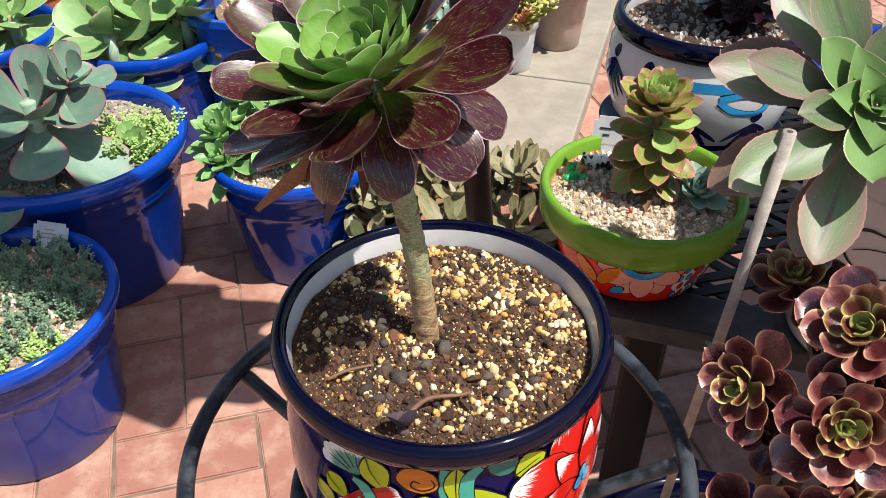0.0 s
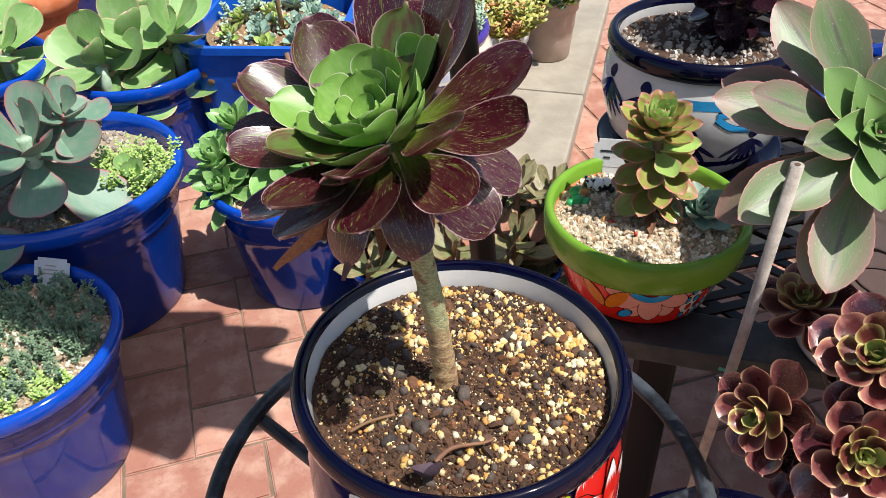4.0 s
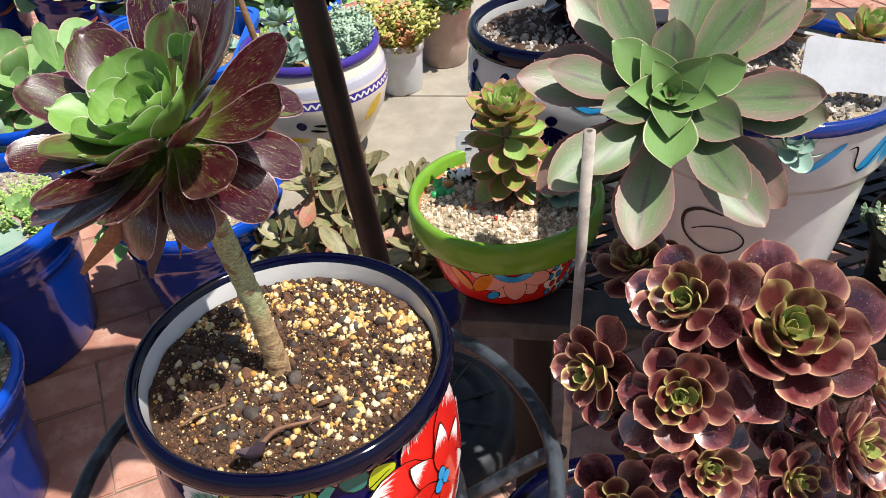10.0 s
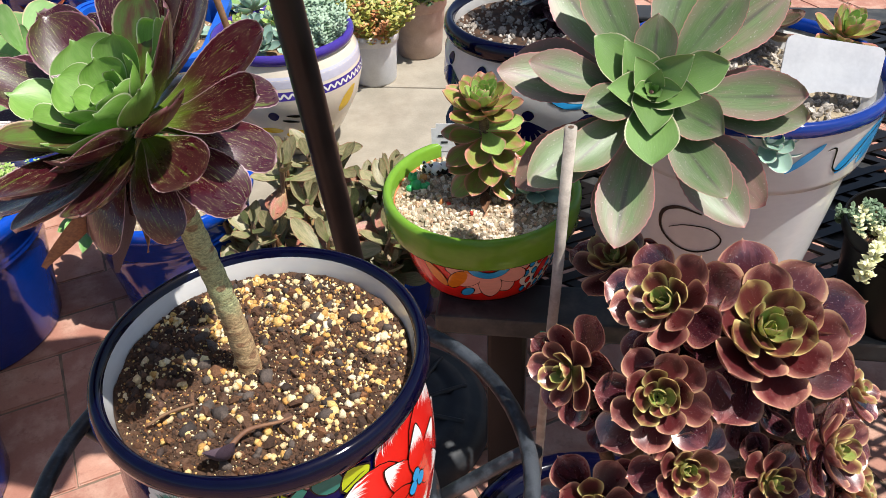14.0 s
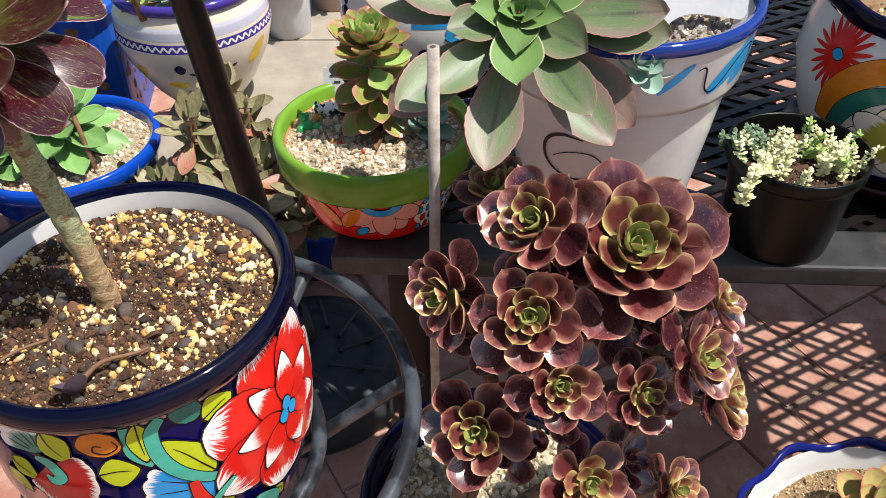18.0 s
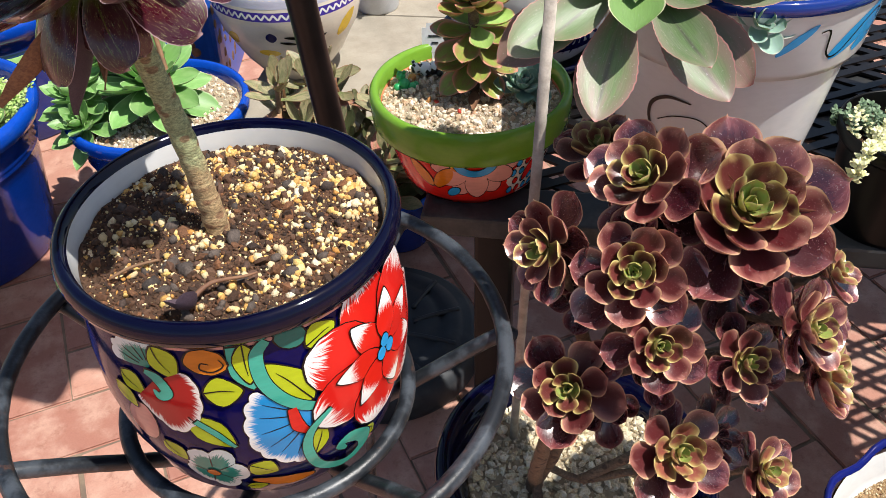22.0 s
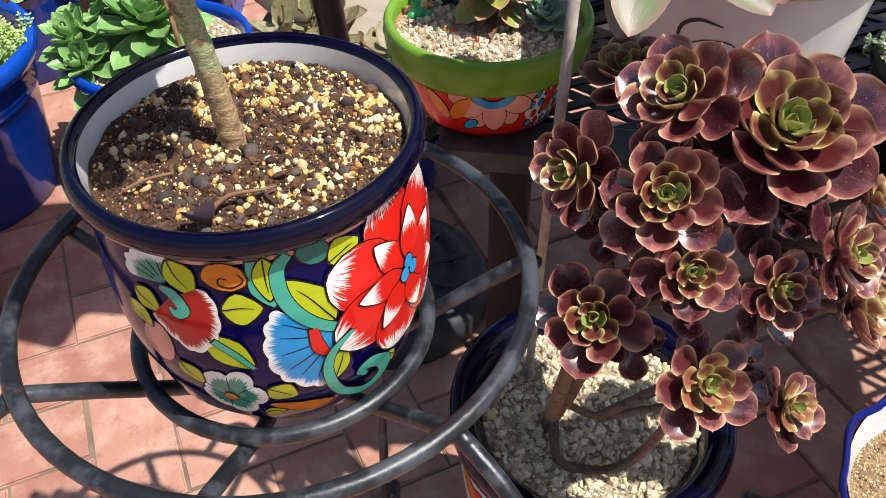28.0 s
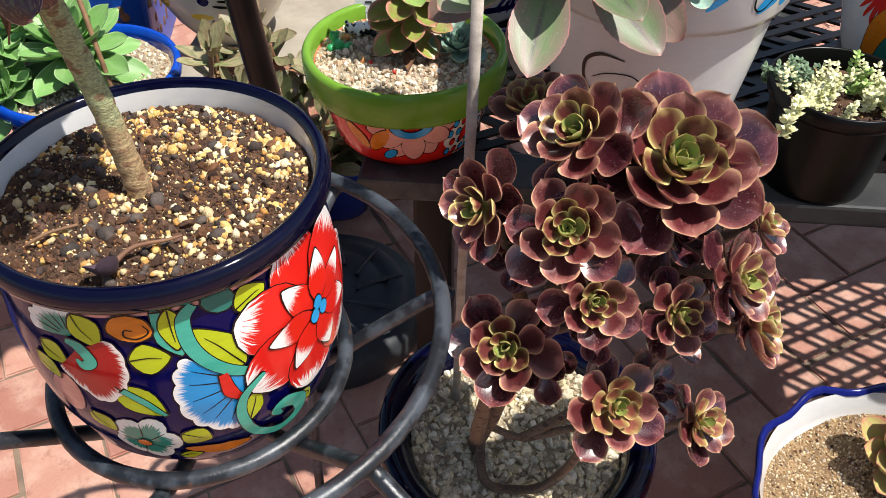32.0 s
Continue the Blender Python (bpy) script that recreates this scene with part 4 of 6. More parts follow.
for az, el, long, wide, mat in ((195, -47, 0.068, 0.26, DRY_LEAF), (215, -72, 0.056, 0.40, DARK_DRY_LEAF), (262, -72, 0.040, 0.26, DRY_LEAF)):
    part("dead_leaf", leaf_mesh(mat, "lance", wide, 0.02, 0.8, 0.3), aeonium, "dry brown hanging leaf",
         m=Matrix.Translation(head - Vector((0, 0, 0.012))) @ pose(0, 0, 0, 0, 0, az) @ pose(0.004, 0, 0, 30, -el, 0) @ Matrix.Diagonal((long, long, long, 1)))



# ---- the iron stand ----
def circle(r, z, n=72, cx=0.0, cy=0.0):
    return [Vector((cx + r * math.cos(2 * math.pi * i / n), cy + r * math.sin(2 * math.pi * i / n), z)) for i in range(n)]


stand = thing("plant_stand", (-0.003, 0.302, 0), "black wrought iron plant stand with two rings, worn paint", "plant stand")
part("outer_ring", tube(circle(0.143, 0.556), 0.0050, IRON, 14, True, 0.02), stand)
part("inner_ring", tube(circle(0.0845, 0.522), 0.0048, IRON, 14, True, 0.02), stand)
for k in range(7):
    a = radians(204 + 51.43 * k)
    c, s = math.cos(a), math.sin(a)
    line = smooth_path([(c * r, s * r, z) for r, z in ((0.020, 0.493), (0.055, 0.495), (0.085, 0.512), (0.112, 0.530), (0.142, 0.548), (0.150, 0.546))], 6)
    part("spoke", tube(line, 0.0047, IRON, 12, jitter=0.02), stand)
part("hub", lathe([(0.0, 0.486), (0.022, 0.486), (0.024, 0.490), (0.022, 0.496), (0.0, 0.497)], IRON, 32), stand)
for a in (204, 307, 72):
    a = radians(a)
    c, s = math.cos(a), math.sin(a)
    line = smooth_path([(c * r, s * r, z) for r, z in ((0.146, 0.548), (0.182, 0.528), (0.198, 0.480), (0.186, 0.38), (0.160, 0.24), (0.140, 0.13), (0.133, 0.06), (0.142, 0.018), (0.162, 0.012), (0.172, 0.03), (0.166, 0.052), (0.154, 0.05))], 7)
    part("leg", tube(line, 0.0047, IRON, 12, jitter=0.02), stand)

# ---- the garden table ----
TOP = 0.485
table = thing("garden_table", (0.112, 0.500, 0), "black metal garden table with a diamond lattice top", "table", turn=-17)
LONG, DEEP, BORDER = 1.35, 0.72, 0.05
for name, x, y, sx, sy in (("apron", LONG / 2, BORDER / 2, LONG, BORDER), ("apron", LONG / 2, DEEP - BORDER / 2, LONG, BORDER), ("apron", BORDER / 2, DEEP / 2, BORDER, DEEP - 2 * BORDER), ("apron", LONG - BORDER / 2, DEEP / 2, BORDER, DEEP - 2 * BORDER)):
    part(name, box(sx, sy, 0.020, TABLE_METAL, 0.003), table, m=pose(x, y, TOP - 0.020))
# sheets added under the lattice only to keep sun off the floor and umbrella base
for x, y, sx, sy in ((0.62, DEEP / 2, 0.24, DEEP - 2 * BORDER), (1.12, DEEP / 2, 0.36, DEEP - 2 * BORDER), (0.20, 0.42, 0.30, 0.50), (0.84, 0.5225, 0.20, 0.295), (0.425, 0.16, 0.15, 0.22), (0.395, 0.47, 0.09, 0.40), (0.47, 0.56, 0.06, 0.22)):
    part("panel", box(sx, sy, 0.004, TABLE_METAL, 0), table, m=pose(x, y, TOP - 0.0135))
for fam, turn in ((0, 31.0), (1, -31.0)):
    d = Vector((math.cos(radians(turn)), math.sin(radians(turn)), 0))
    nrm = Vector((-d.y, d.x, 0))
    x0, x1, y0, y1 = BORDER - 0.004, LONG - BORDER + 0.004, BORDER - 0.004, DEEP - BORDER + 0.004
    k = -40
    while k < 60:
        for off, w in ((0.0, 0.0095), (0.0165, 0.0095)):
            base = nrm * (k * 0.0477 + off)
            lo, hi = -9.0, 9.0
            for q, u, a, b in ((base.x, d.x, x0, x1), (base.y, d.y, y0, y1)):
                t0, t1 = sorted(((a - q) / u, (b - q) / u))
                lo, hi = max(lo, t0), min(hi, t1)
            if hi - lo > 0.02:
                m = base + d * (lo + hi) / 2
                part("slat", box(hi - lo, w, 0.003, POLE_METAL, 0), table, m=pose(m.x, m.y, TOP - 0.0062 - 0.0012 * fam, 0, 0, turn))
        k += 1
for x, y in ((0.06, 0.045), (LONG - 0.06, 0.045), (0.06, DEEP - 0.045), (LONG - 0.06, DEEP - 0.045)):
    part("leg", box(0.036, 0.036, TOP - 0.020, POLE_METAL, 0.004), table, m=pose(x, y, 0))

# ---- umbrella base and pole ----
base = thing("garden_umbrella", (0.078, 0.80, 0), "closed garden umbrella on a dark brown pole and round base", "umbrella")
part("base", lathe([(0.0, 0.0), (0.138, 0.0), (0.142, 0.010), (0.140, 0.040), (0.128, 0.052), (0.118, 0.052), (0.112, 0.058), (0.092, 0.064), (0.086, 0.060), (0.076, 0.066), (0.052, 0.072), (0.046, 0.068), (0.030, 0.074), (0.0, 0.074)], BASE_PLASTIC, 72), base)
for k in range(10):
    a = radians(36 * k + 12)
    line = smooth_path([(math.cos(a) * 0.045, math.sin(a) * 0.045, 0.072), (math.cos(a + 0.35) * 0.075, math.sin(a + 0.35) * 0.075, 0.067), (math.cos(a + 0.5) * 0.112, math.sin(a + 0.5) * 0.112, 0.058)])
    part("rib", tube(line, 0.0035, BASE_PLASTIC, 8), base)
LEAN = Vector((-0.048, -0.07, 0.59))
FOOT = Vector((-0.008, 0.02, 0.05))
part("pole", tube([FOOT + LEAN * q for q in (0, 0.5, 1.0, 1.5, 2.5, 3.6)], 0.0155, POLE_METAL, 24), base)
part("collar", tube([FOOT + Vector((0, 0, 0.01)) + LEAN * q for q in (0, 0.12)], 0.022, BASE_PLASTIC, 24), base)


def furled(rows=26, segs=96):
    """The closed canopy: cloth gathered in hanging folds about the pole, with a scalloped hem."""
    verts, faces = [], []
    for inner in (0, 1):
        for i in range(rows + 1):
            f = i / rows
            for k in range(segs):
                a = 2 * math.pi * k / segs
                fold = 0.5 + 0.5 * math.cos(8 * a + 0.6 * math.sin(3 * a))
                r = (0.030 + 0.128 * f ** 0.8) * (0.74 + 0.30 * fold) - 0.003 * inner
                q = 3.45 - 1.83 * f - 0.07 * f ** 4 * fold
                c = FOOT + LEAN * q
                verts.append((c.x + r * math.cos(a), c.y + r * math.sin(a), c.z))
    n = (rows + 1) * segs
    for i in range(rows):
        for k in range(segs):
            a, b, j = i * segs, (i + 1) * segs, (k + 1) % segs
            faces += [(a + k, b + k, b + j, a + j), (n + a + k, n + a + j, n + b + j, n + b + k)]
    last = rows * segs
    faces += [(last + k, n + last + k, n + last + (k + 1) % segs, last + (k + 1) % segs) for k in range(segs)]
    return raw_mesh(verts, faces, CANVAS)


part("canopy", furled(), base, "closed canvas canopy gathered round the pole")
part("finial", tube([FOOT + LEAN * q for q in (3.58, 3.64, 3.68)], lambda t: 0.022 - 0.012 * t, BASE_PLASTIC, 16), base)

# ---- the green-rimmed pot on the table ----
GX, GY = 0.167, 0.567
outer = [(0.058, 0.0), (0.062, 0.006), (0.068, 0.025), (0.0735, 0.044), (0.076, 0.055)]
green = pot("green_rimmed_pot", "small painted pot with a broad leaf-green rim on the table", (GX, GY, TOP), outer,
            [(0.076, 0.054), (0.0825, 0.053), (0.0845, 0.056), (0.0855, 0.068), (0.0855, 0.079), (0.0835, 0.0825), (0.080, 0.083), (0.0775, 0.080), (0.0765, 0.070)], RED, LIME_RIM, TERRACOTTA, depth=0.03)
art = Painter(green, outer, 0.068)
art.stroke("painted_field", [(a, 0.027) for a in (-74, -62, -50, -38, -26, -14)], [0.004, 0.022, 0.024, 0.024, 0.022, 0.006], CREAM_GLAZE, 1, 0)
blossom = (-97, 0.050)
for k, q in enumerate((190, 218, 246, 274, 302, 330, 355)):
    art.petal("painted_petal", (blossom[0] + math.degrees(math.cos(radians(q)) * 0.008 / 0.068), blossom[1] + math.sin(radians(q)) * 0.007),
              (blossom[0] + math.degrees(math.cos(radians(q)) * 0.034 / 0.068), blossom[1] + math.sin(radians(q)) * 0.039), 0.0092, PINK, 2 + k % 2 * 0.8)
art.stroke("painted_swirl", [(-109, 0.053), (-105, 0.044), (-97, 0.0405), (-89, 0.044), (-85, 0.053)], [0.003, 0.0036, 0.0036, 0.0036, 0.003], SKY_BLUE, 4)
for i in range(9):
    for j in range(4):
        art.dot("painted_dot", (-70 + i * 6.5 + (j % 2) * 3, 0.012 + j * 0.0105), 0.0024, (SKY_BLUE, RED, SKY_BLUE)[(i + j) % 3], 2, 1.5, 0.0005)
for a, b, w, mat in (((-125, 0.02), (-112, 0.045), 0.006, ORANGE), ((-140, 0.045), (-128, 0.02), 0.006, ORANGE), ((-116, 0.012), (-108, 0.022), 0.004, SKY_BLUE), ((-60, 0.020), (-54, 0.045), 0.004, RED), ((-105, 0.045), (-112, 0.05), 0.005, ORANGE)):
    art.petal("painted_leaf", a, b, w, mat, 3)
gbed = thing("gravel_bed", (GX, GY, 0.553), "mixed cream and tan gravel filling the green-rimmed pot", "gravel", kind="stuff")
lvl = uneven(0.0, 0.003, 40)
bed(gbed, "fill", SANDFILL, 0.0772, lvl)
grains(gbed, "gravel", MIXED_GRAVEL, 2300, 0.075, lvl, (0.0013, 0.0042), 11, sink=0.1)
rr = random.Random(5)
amber = plain("amber_chips", lin("c98445"), lin("d99a5c"), 0.5, 90, 500, 0.2)
redchip = plain("red_chip", lin("c4362a"), lin("d04a3a"), 0.5, 90, 500, 0.2)
for x, y, s, mat in ((-0.038, 0.046, 0.006, amber), (-0.030, 0.052, 0.007, amber), (-0.045, 0.038, 0.005, amber), (0.048, 0.040, 0.005, amber), (-0.014, -0.026, 0.0028, redchip), (-0.036, -0.004, 0.004, amber), (-0.030, -0.008, 0.0035, redchip)):
    v, f = ROCKS[rr.randrange(5)]
    part("chip", raw_mesh(v, f, mat), gbed, m=pose(x, y, 0.004, *[rr.uniform(0, 360) for _ in range(3)]) @ Matrix.Diagonal((s, s * 0.8, s * 0.7, 1)))


def blob(name, at, label, category, balls, material):
    """A little moulded figure as one plain mesh."""
    bm = bmesh.new()
    for x, y, z, r in balls:
        bmesh.ops.create_icosphere(bm, subdivisions=3, radius=r, matrix=Matrix.Translation((x, y, z)))
    ob = new(name, to_mesh(bm, material))
    ob.matrix_basis = pose(*at)
    return tagged(ob, label, category)


frog_green = plain("green_resin", lin("2f9a5a"), lin("38a866"), 0.3, 90, 400, 0.05)
panda = Nodes("black_and_white_resin")
pn = panda.noise(panda.coords(), 150, 1)
PANDA = panda.done(panda.mix(panda.ramp(pn, 0.5, 0.53), lin("e8e8e6"), lin("1a1a1c")), 0.35)
blob("frog_figurine", (0.113, 0.594, 0.553), "tiny green resin frog figurine on the gravel", "figurine", ((0, 0, 0.004, 0.0055), (-0.002, 0.004, 0.010, 0.0042), (0.007, -0.003, 0.003, 0.0035), (-0.006, -0.003, 0.003, 0.0035), (0.010, 0.001, 0.002, 0.003), (-0.0035, 0.003, 0.014, 0.0016), (0.001, 0.003, 0.014, 0.0016)), frog_green)
blob("panda_figurine", (0.134, 0.612, 0.555), "tiny black and white figurine lying on the gravel", "figurine", ((0, 0, 0.005, 0.0065), (0.008, 0.001, 0.0045, 0.006), (-0.008, -0.001, 0.007, 0.0048), (-0.010, -0.004, 0.011, 0.0018), (-0.010, 0.003, 0.011, 0.0018), (0.012, -0.005, 0.002, 0.003)), PANDA)

tower = thing("rosette_succulent", (GX + 0.004, GY + 0.006, 0.553), "stacked olive rosette succulent with pink leaf tips", "succulent")
part("stem", tube(smooth_path([(0, 0, -0.004), (0.001, 0, 0.03), (0.0, 0.0, 0.06), (-0.002, 0.002, 0.092)]), 0.0045, STEM, 10), tower)
TW = dict(shape="spat", wide=0.52, thick=0.10, cup=0.35, curl=0.55, base=0.35)
TWB = dict(TW, wide=0.60, curl=0.35)
rosette(tower, (-0.002, 0.001, 0.092), (0.0, -0.28, 0.96), 0.037, ((0.5, TOWER_CORE, TW), (1.0, TOWER, TW)), 36, 0.18, (80, 2), seed=21, depth=0.35)
rosette(tower, (0.0, -0.002, 0.066), (0.0, -0.3, 0.95), 0.038, ((0.3, TOWER_CORE, TWB), (1.0, TOWER, TWB)), 13, 0.8, (14, -22), seed=22, depth=0.4)
rosette(tower, (0.001, -0.003, 0.044), (0.0, -0.3, 0.95), 0.039, ((1.0, TOWER, TWB),), 13, 0.8, (0, -38), seed=23, depth=0.4)
for az, long in ((200, 0.030), (262, 0.034), (318, 0.026)):
    part("dead_leaf", leaf_mesh(DRY_LEAF, "lance", 0.30, 0.03, 0.5, 0.3), tower, "dry brown fallen leaf", m=pose(0, 0, 0.006, 0, 0, az) @ pose(0.006, 0, 0, 12, 4, 0) @ Matrix.Diagonal((long, long, long, 1)))
eche = thing("echeveria", (GX + 0.043, GY - 0.010, 0.553), "small blue-green echeveria on the gravel", "succulent")
rosette(eche, (0, 0, 0.016), (0.0, -0.40, 0.90), 0.028, ((1.0, MINT, dict(shape="spat", wide=0.62, thick=0.14, cup=0.35, curl=0.4, base=0.4)),), 20, 0.3, (78, 4), seed=24)


def plant_tag(at, turn, lean, w, h, label, stake=0.05, tee=False):
    """A white plastic plant label."""
    ob = thing("plant_label", at, label, "plant label", turn=turn)
    bm = bmesh.new()
    bmesh.ops.create_cube(bm, size=1)
    bmesh.ops.scale(bm, vec=(w, 0.0012, h), verts=bm.verts)
    bmesh.ops.bevel(bm, geom=[e for e in bm.edges if abs((e.verts[0].co - e.verts[1].co).y) > 0.0006], offset=min(w, h) * 0.16, segments=4, affect="EDGES")
    bmesh.ops.translate(bm, vec=(w * 0.22 if tee else 0, 0, stake + h / 2), verts=bm.verts)
    part("plate", to_mesh(bm, WHITE_PLASTIC, False), ob, m=pose(0, 0, 0, lean, 0, 0))
    part("stake", box(w * (0.24 if tee else 0.5), 0.0011, stake + 0.004, WHITE_PLASTIC, 0), ob, m=pose(0, 0.0003, 0, lean, 0, 0))
    return ob


tag = plant_tag((0.152, 0.636, 0.549), -12, -14, 0.036, 0.026, "white plastic plant label with faded writing in gravel", 0.012)
for k in range(2):
    part("writing", box(0.006 + 0.006 * k, 0.0004, 0.0016, BASE_PLASTIC, 0), tag, m=pose(0, 0, 0, -14, 0, 0) @ pose(-0.006, -0.001, 0.020 + 0.006 * k))

# ---- the white and blue pot with the large aeonium ----
WX, WY = 0.338, 0.477
outer = [(0.058, 0.0), (0.060, 0.004), (0.068, 0.06), (0.0765, 0.12), (0.082, 0.165)]
white_pot = pot("white_painted_pot", "white glazed pot with a cobalt rim and blue brush strokes", (WX, WY, TOP), outer,
                [(0.082, 0.164), (0.0865, 0.163), (0.0885, 0.168), (0.0925, 0.205), (0.0945, 0.213)], WHITE_GLAZE, WHITE_GLAZE, WHITE_GLAZE, depth=0.02)
part("rim_band", lathe([(0.0944, 0.209), (0.0955, 0.211), (0.0952, 0.2165), (0.0925, 0.2185), (0.0885, 0.217), (0.0865, 0.211)], COBALT_DEEP, 72), white_pot)
band = Painter(white_pot, [(0.0885, 0.168), (0.0925, 0.205), (0.0945, 0.213)], 0.09)
for a, b, w in (((-74, 0.176), (-48, 0.205), 0.0075), ((-60, 0.176), (-37, 0.201), 0.0070), ((-30, 0.182), (-10, 0.207), 0.005), ((-20, 0.178), (-4, 0.196), 0.005), ((-98, 0.182), (-84, 0.202), 0.003), ((-120, 0.18), (-105, 0.2), 0.003)):
    band.petal("painted_stroke", a, b, w, SKY_BLUE, 1.5, True, 0)
for a in (-82, -42):
    band.stroke("painted_curl", [(a, 0.196), (a + 4, 0.196), (a + 6, 0.180), (a + 12, 0.178), (a + 24, 0.196), (a + 33, 0.200), (a + 35, 0.186), (a + 30, 0.184)], [0.0003, 0.0007, 0.0007, 0.0005, 0.0005, 0.0006, 0.0006, 0.0002], LINE, 2.5, 0)
side = Painter(white_pot, outer, 0.075)
side.stroke("painted_curl", [(-127, 0.137), (-139, 0.138), (-148, 0.129), (-149, 0.114), (-142, 0.104), (-130, 0.101), (-119, 0.108), (-116, 0.118), (-123, 0.126), (-135, 0.124), (-144, 0.117)],
            [0.0005, 0.0014, 0.0014, 0.0010, 0.0008, 0.0007, 0.0006, 0.0005, 0.0005, 0.0003], LINE, 2, 0)
for c, tall in (((-22, 0.118), 2.2), ((-27, 0.108), 1.6), ((-18, 0.112), 1.6)):
    side.dot("painted_berry", c, 0.0024, RED, 2, tall, 0)
for a, b in (((-12, 0.06), (-5, 0.10)), ((-2, 0.05), (4, 0.09)), ((-8, 0.03), (0, 0.06))):
    side.petal("painted_leaf", a, b, 0.003, TEAL_DARK, 2, False, 0)
wbed = thing("grey_gravel_bed", (WX, WY, TOP + 0.198), "grey and tan gravel in the white pot", "gravel", kind="stuff")
lvl = uneven(0.0, 0.003, 35)
bed(wbed, "fill", SANDFILL, 0.0845, lvl)
grains(wbed, "gravel", GREY_GRAVEL, 1700, 0.083, lvl, (0.0016, 0.0046), 12, sink=0.1)

rosy = thing("pink_aeonium", (0.300, 0.458, TOP + 0.198), "large aeonium rosette with grey-green leaves edged pink", "succulent")
part("stem", tube(smooth_path([(0, 0, -0.01), (-0.02, -0.02, 0.022), (-0.045, -0.048, 0.034), (-0.070, -0.072, 0.040)]), 0.0085, STEM, 12), rosy)
rosy_m = facing(Vector((0.2300, 0.388, 0.7345)) - Vector((0.300, 0.458, TOP + 0.198)), (-0.20, -0.66, 0.72), 20)
rosy_heart = part("rosette", tube([(0, 0, -0.020), (0, 0, -0.010), (0, 0, -0.002)], lambda t: 0.010 - 0.006 * t, ROSY_GREEN, 10), rosy, m=rosy_m)
rr = random.Random(41)
OBOV = dict(shape="obov", wide=0.375, thick=0.05, cup=0.22, curl=0.16, base=0.15, teeth=0.014)
BROAD = dict(shape="cusp", wide=0.58, thick=0.06, cup=0.30, curl=0.05, base=0.42, teeth=0.010)
STAR = dict(shape="lance", wide=0.78, thick=0.07, cup=0.34, curl=0.0, base=0.80)


def rosy_leaf(az, el, long, drop, material, words, out=0.004):
    me = leaf_mesh(material, variant=rr.randrange(4), **words)
    part("leaf", me, rosy_heart, m=pose(0, 0, -drop, 0, 0, az) @ pose(out, 0, 0, rr.uniform(-7, 7), -el, rr.uniform(-4, 4)) @ Matrix.Diagonal((long, long, long, 1)))


for i in range(7):
    rosy_leaf(i * 137.5, 70 - 5 * i, 0.007 + 0.0026 * i, 0.0, ROSY_CORE, STAR, 0.0012)
for i in range(5):
    rosy_leaf(i * 72 + 30 + rr.uniform(-8, 8), 36 - 4 * (i % 2), 0.029 + 0.003 * (i % 2), 0.002, ROSY_CORE, STAR, 0.003)
for i in range(6):
    rosy_leaf(i * 60 + 5 + rr.uniform(-7, 7), 25 + rr.uniform(-4, 4), 0.045 + rr.uniform(-0.004, 0.006), 0.004, (ROSY_CORE, ROSY_GREEN)[i % 2], BROAD)
for i in range(6):
    rosy_leaf(i * 60 + 34 + rr.uniform(-8, 8), 14 + rr.uniform(-5, 5), 0.074 + rr.uniform(-0.008, 0.006), 0.006, (ROSY_GREEN, ROSY_GREEN, ROSY)[i % 3], OBOV)
for i in range(8):
    rosy_leaf(i * 45 + 12 + rr.uniform(-8, 8), 3 + rr.uniform(-5, 5), 0.088 + rr.uniform(-0.006, 0.005), 0.009, (ROSY, ROSY_GREEN, ROSY)[i % 3], OBOV, 0.005)
for i in range(7):
    rosy_leaf(i * 51.4 + 38 + rr.uniform(-9, 9), -10 + rr.uniform(-6, 5), 0.087 + rr.uniform(-0.008, 0.005), 0.013, (ROSY_DARK, ROSY, ROSY_DARK)[i % 3], dict(OBOV, curl=-0.15), 0.005)
minor = thing("small_echeveria", (0.325, 0.402, TOP + 0.2), "small blue-green succulent spilling over the white pot", "succulent")
rosette(minor, (-0.012, -0.012, 0.006), (-0.1, -0.75, 0.6), 0.024, ((1.0, MINT, dict(shape="round", wide=0.7, thick=0.12, cup=0.3, curl=0.3, base=0.4)),), 14, 0.4, (70, -5), seed=42)
rust = thing("rusty_succulent", (0.372, 0.520, TOP + 0.2), "dusky pink and green rosette succulents in the white pot", "succulent")
for at, r, s in (((0, 0, 0.03), 0.034, 43), ((0.045, -0.03, 0.028), 0.03, 44), ((-0.03, 0.02, 0.03), 0.03, 45), ((0.03, 0.02, 0.05), 0.03, 46)):
    rosette(rust, at, (0.1, -0.3, 0.95), r, ((0.4, TOWER_CORE, TW), (1.0, ROSY_DARK if s % 2 else TOWER, TW)), 18, 0.3, (75, 0), seed=s)
tee = thing("plant_label", (0.342, 0.431, TOP + 0.198), "blank white T-shaped plant label stuck in gravel", "plant label", turn=-14)
edge_line = [(0.007, 0.0)] + [(0.032 - 0.025 * math.cos(radians(q)), 0.008 + 0.016 * math.sin(radians(q))) for q in (0, 25, 50, 70, 90)]
edge_line += [(0.060 + 0.006 * math.cos(radians(q)), z + 0.006 * math.sin(radians(q))) for z, qs in ((0.030, (-90, -60, -30, 0)), (0.058, (0, 30, 60, 90))) for q in qs]
edge_line += [(-0.002 + 0.006 * math.cos(radians(q)), 0.058 + 0.006 * math.sin(radians(q))) for q in (90, 120, 150, 180)] + [(-0.007, 0.02), (-0.006, 0.0)]
m_edge = len(edge_line)
plate_m = pose(0, 0, 0, -26, 9, 0) @ Matrix.Diagonal((0.88, 1, 0.82, 1))
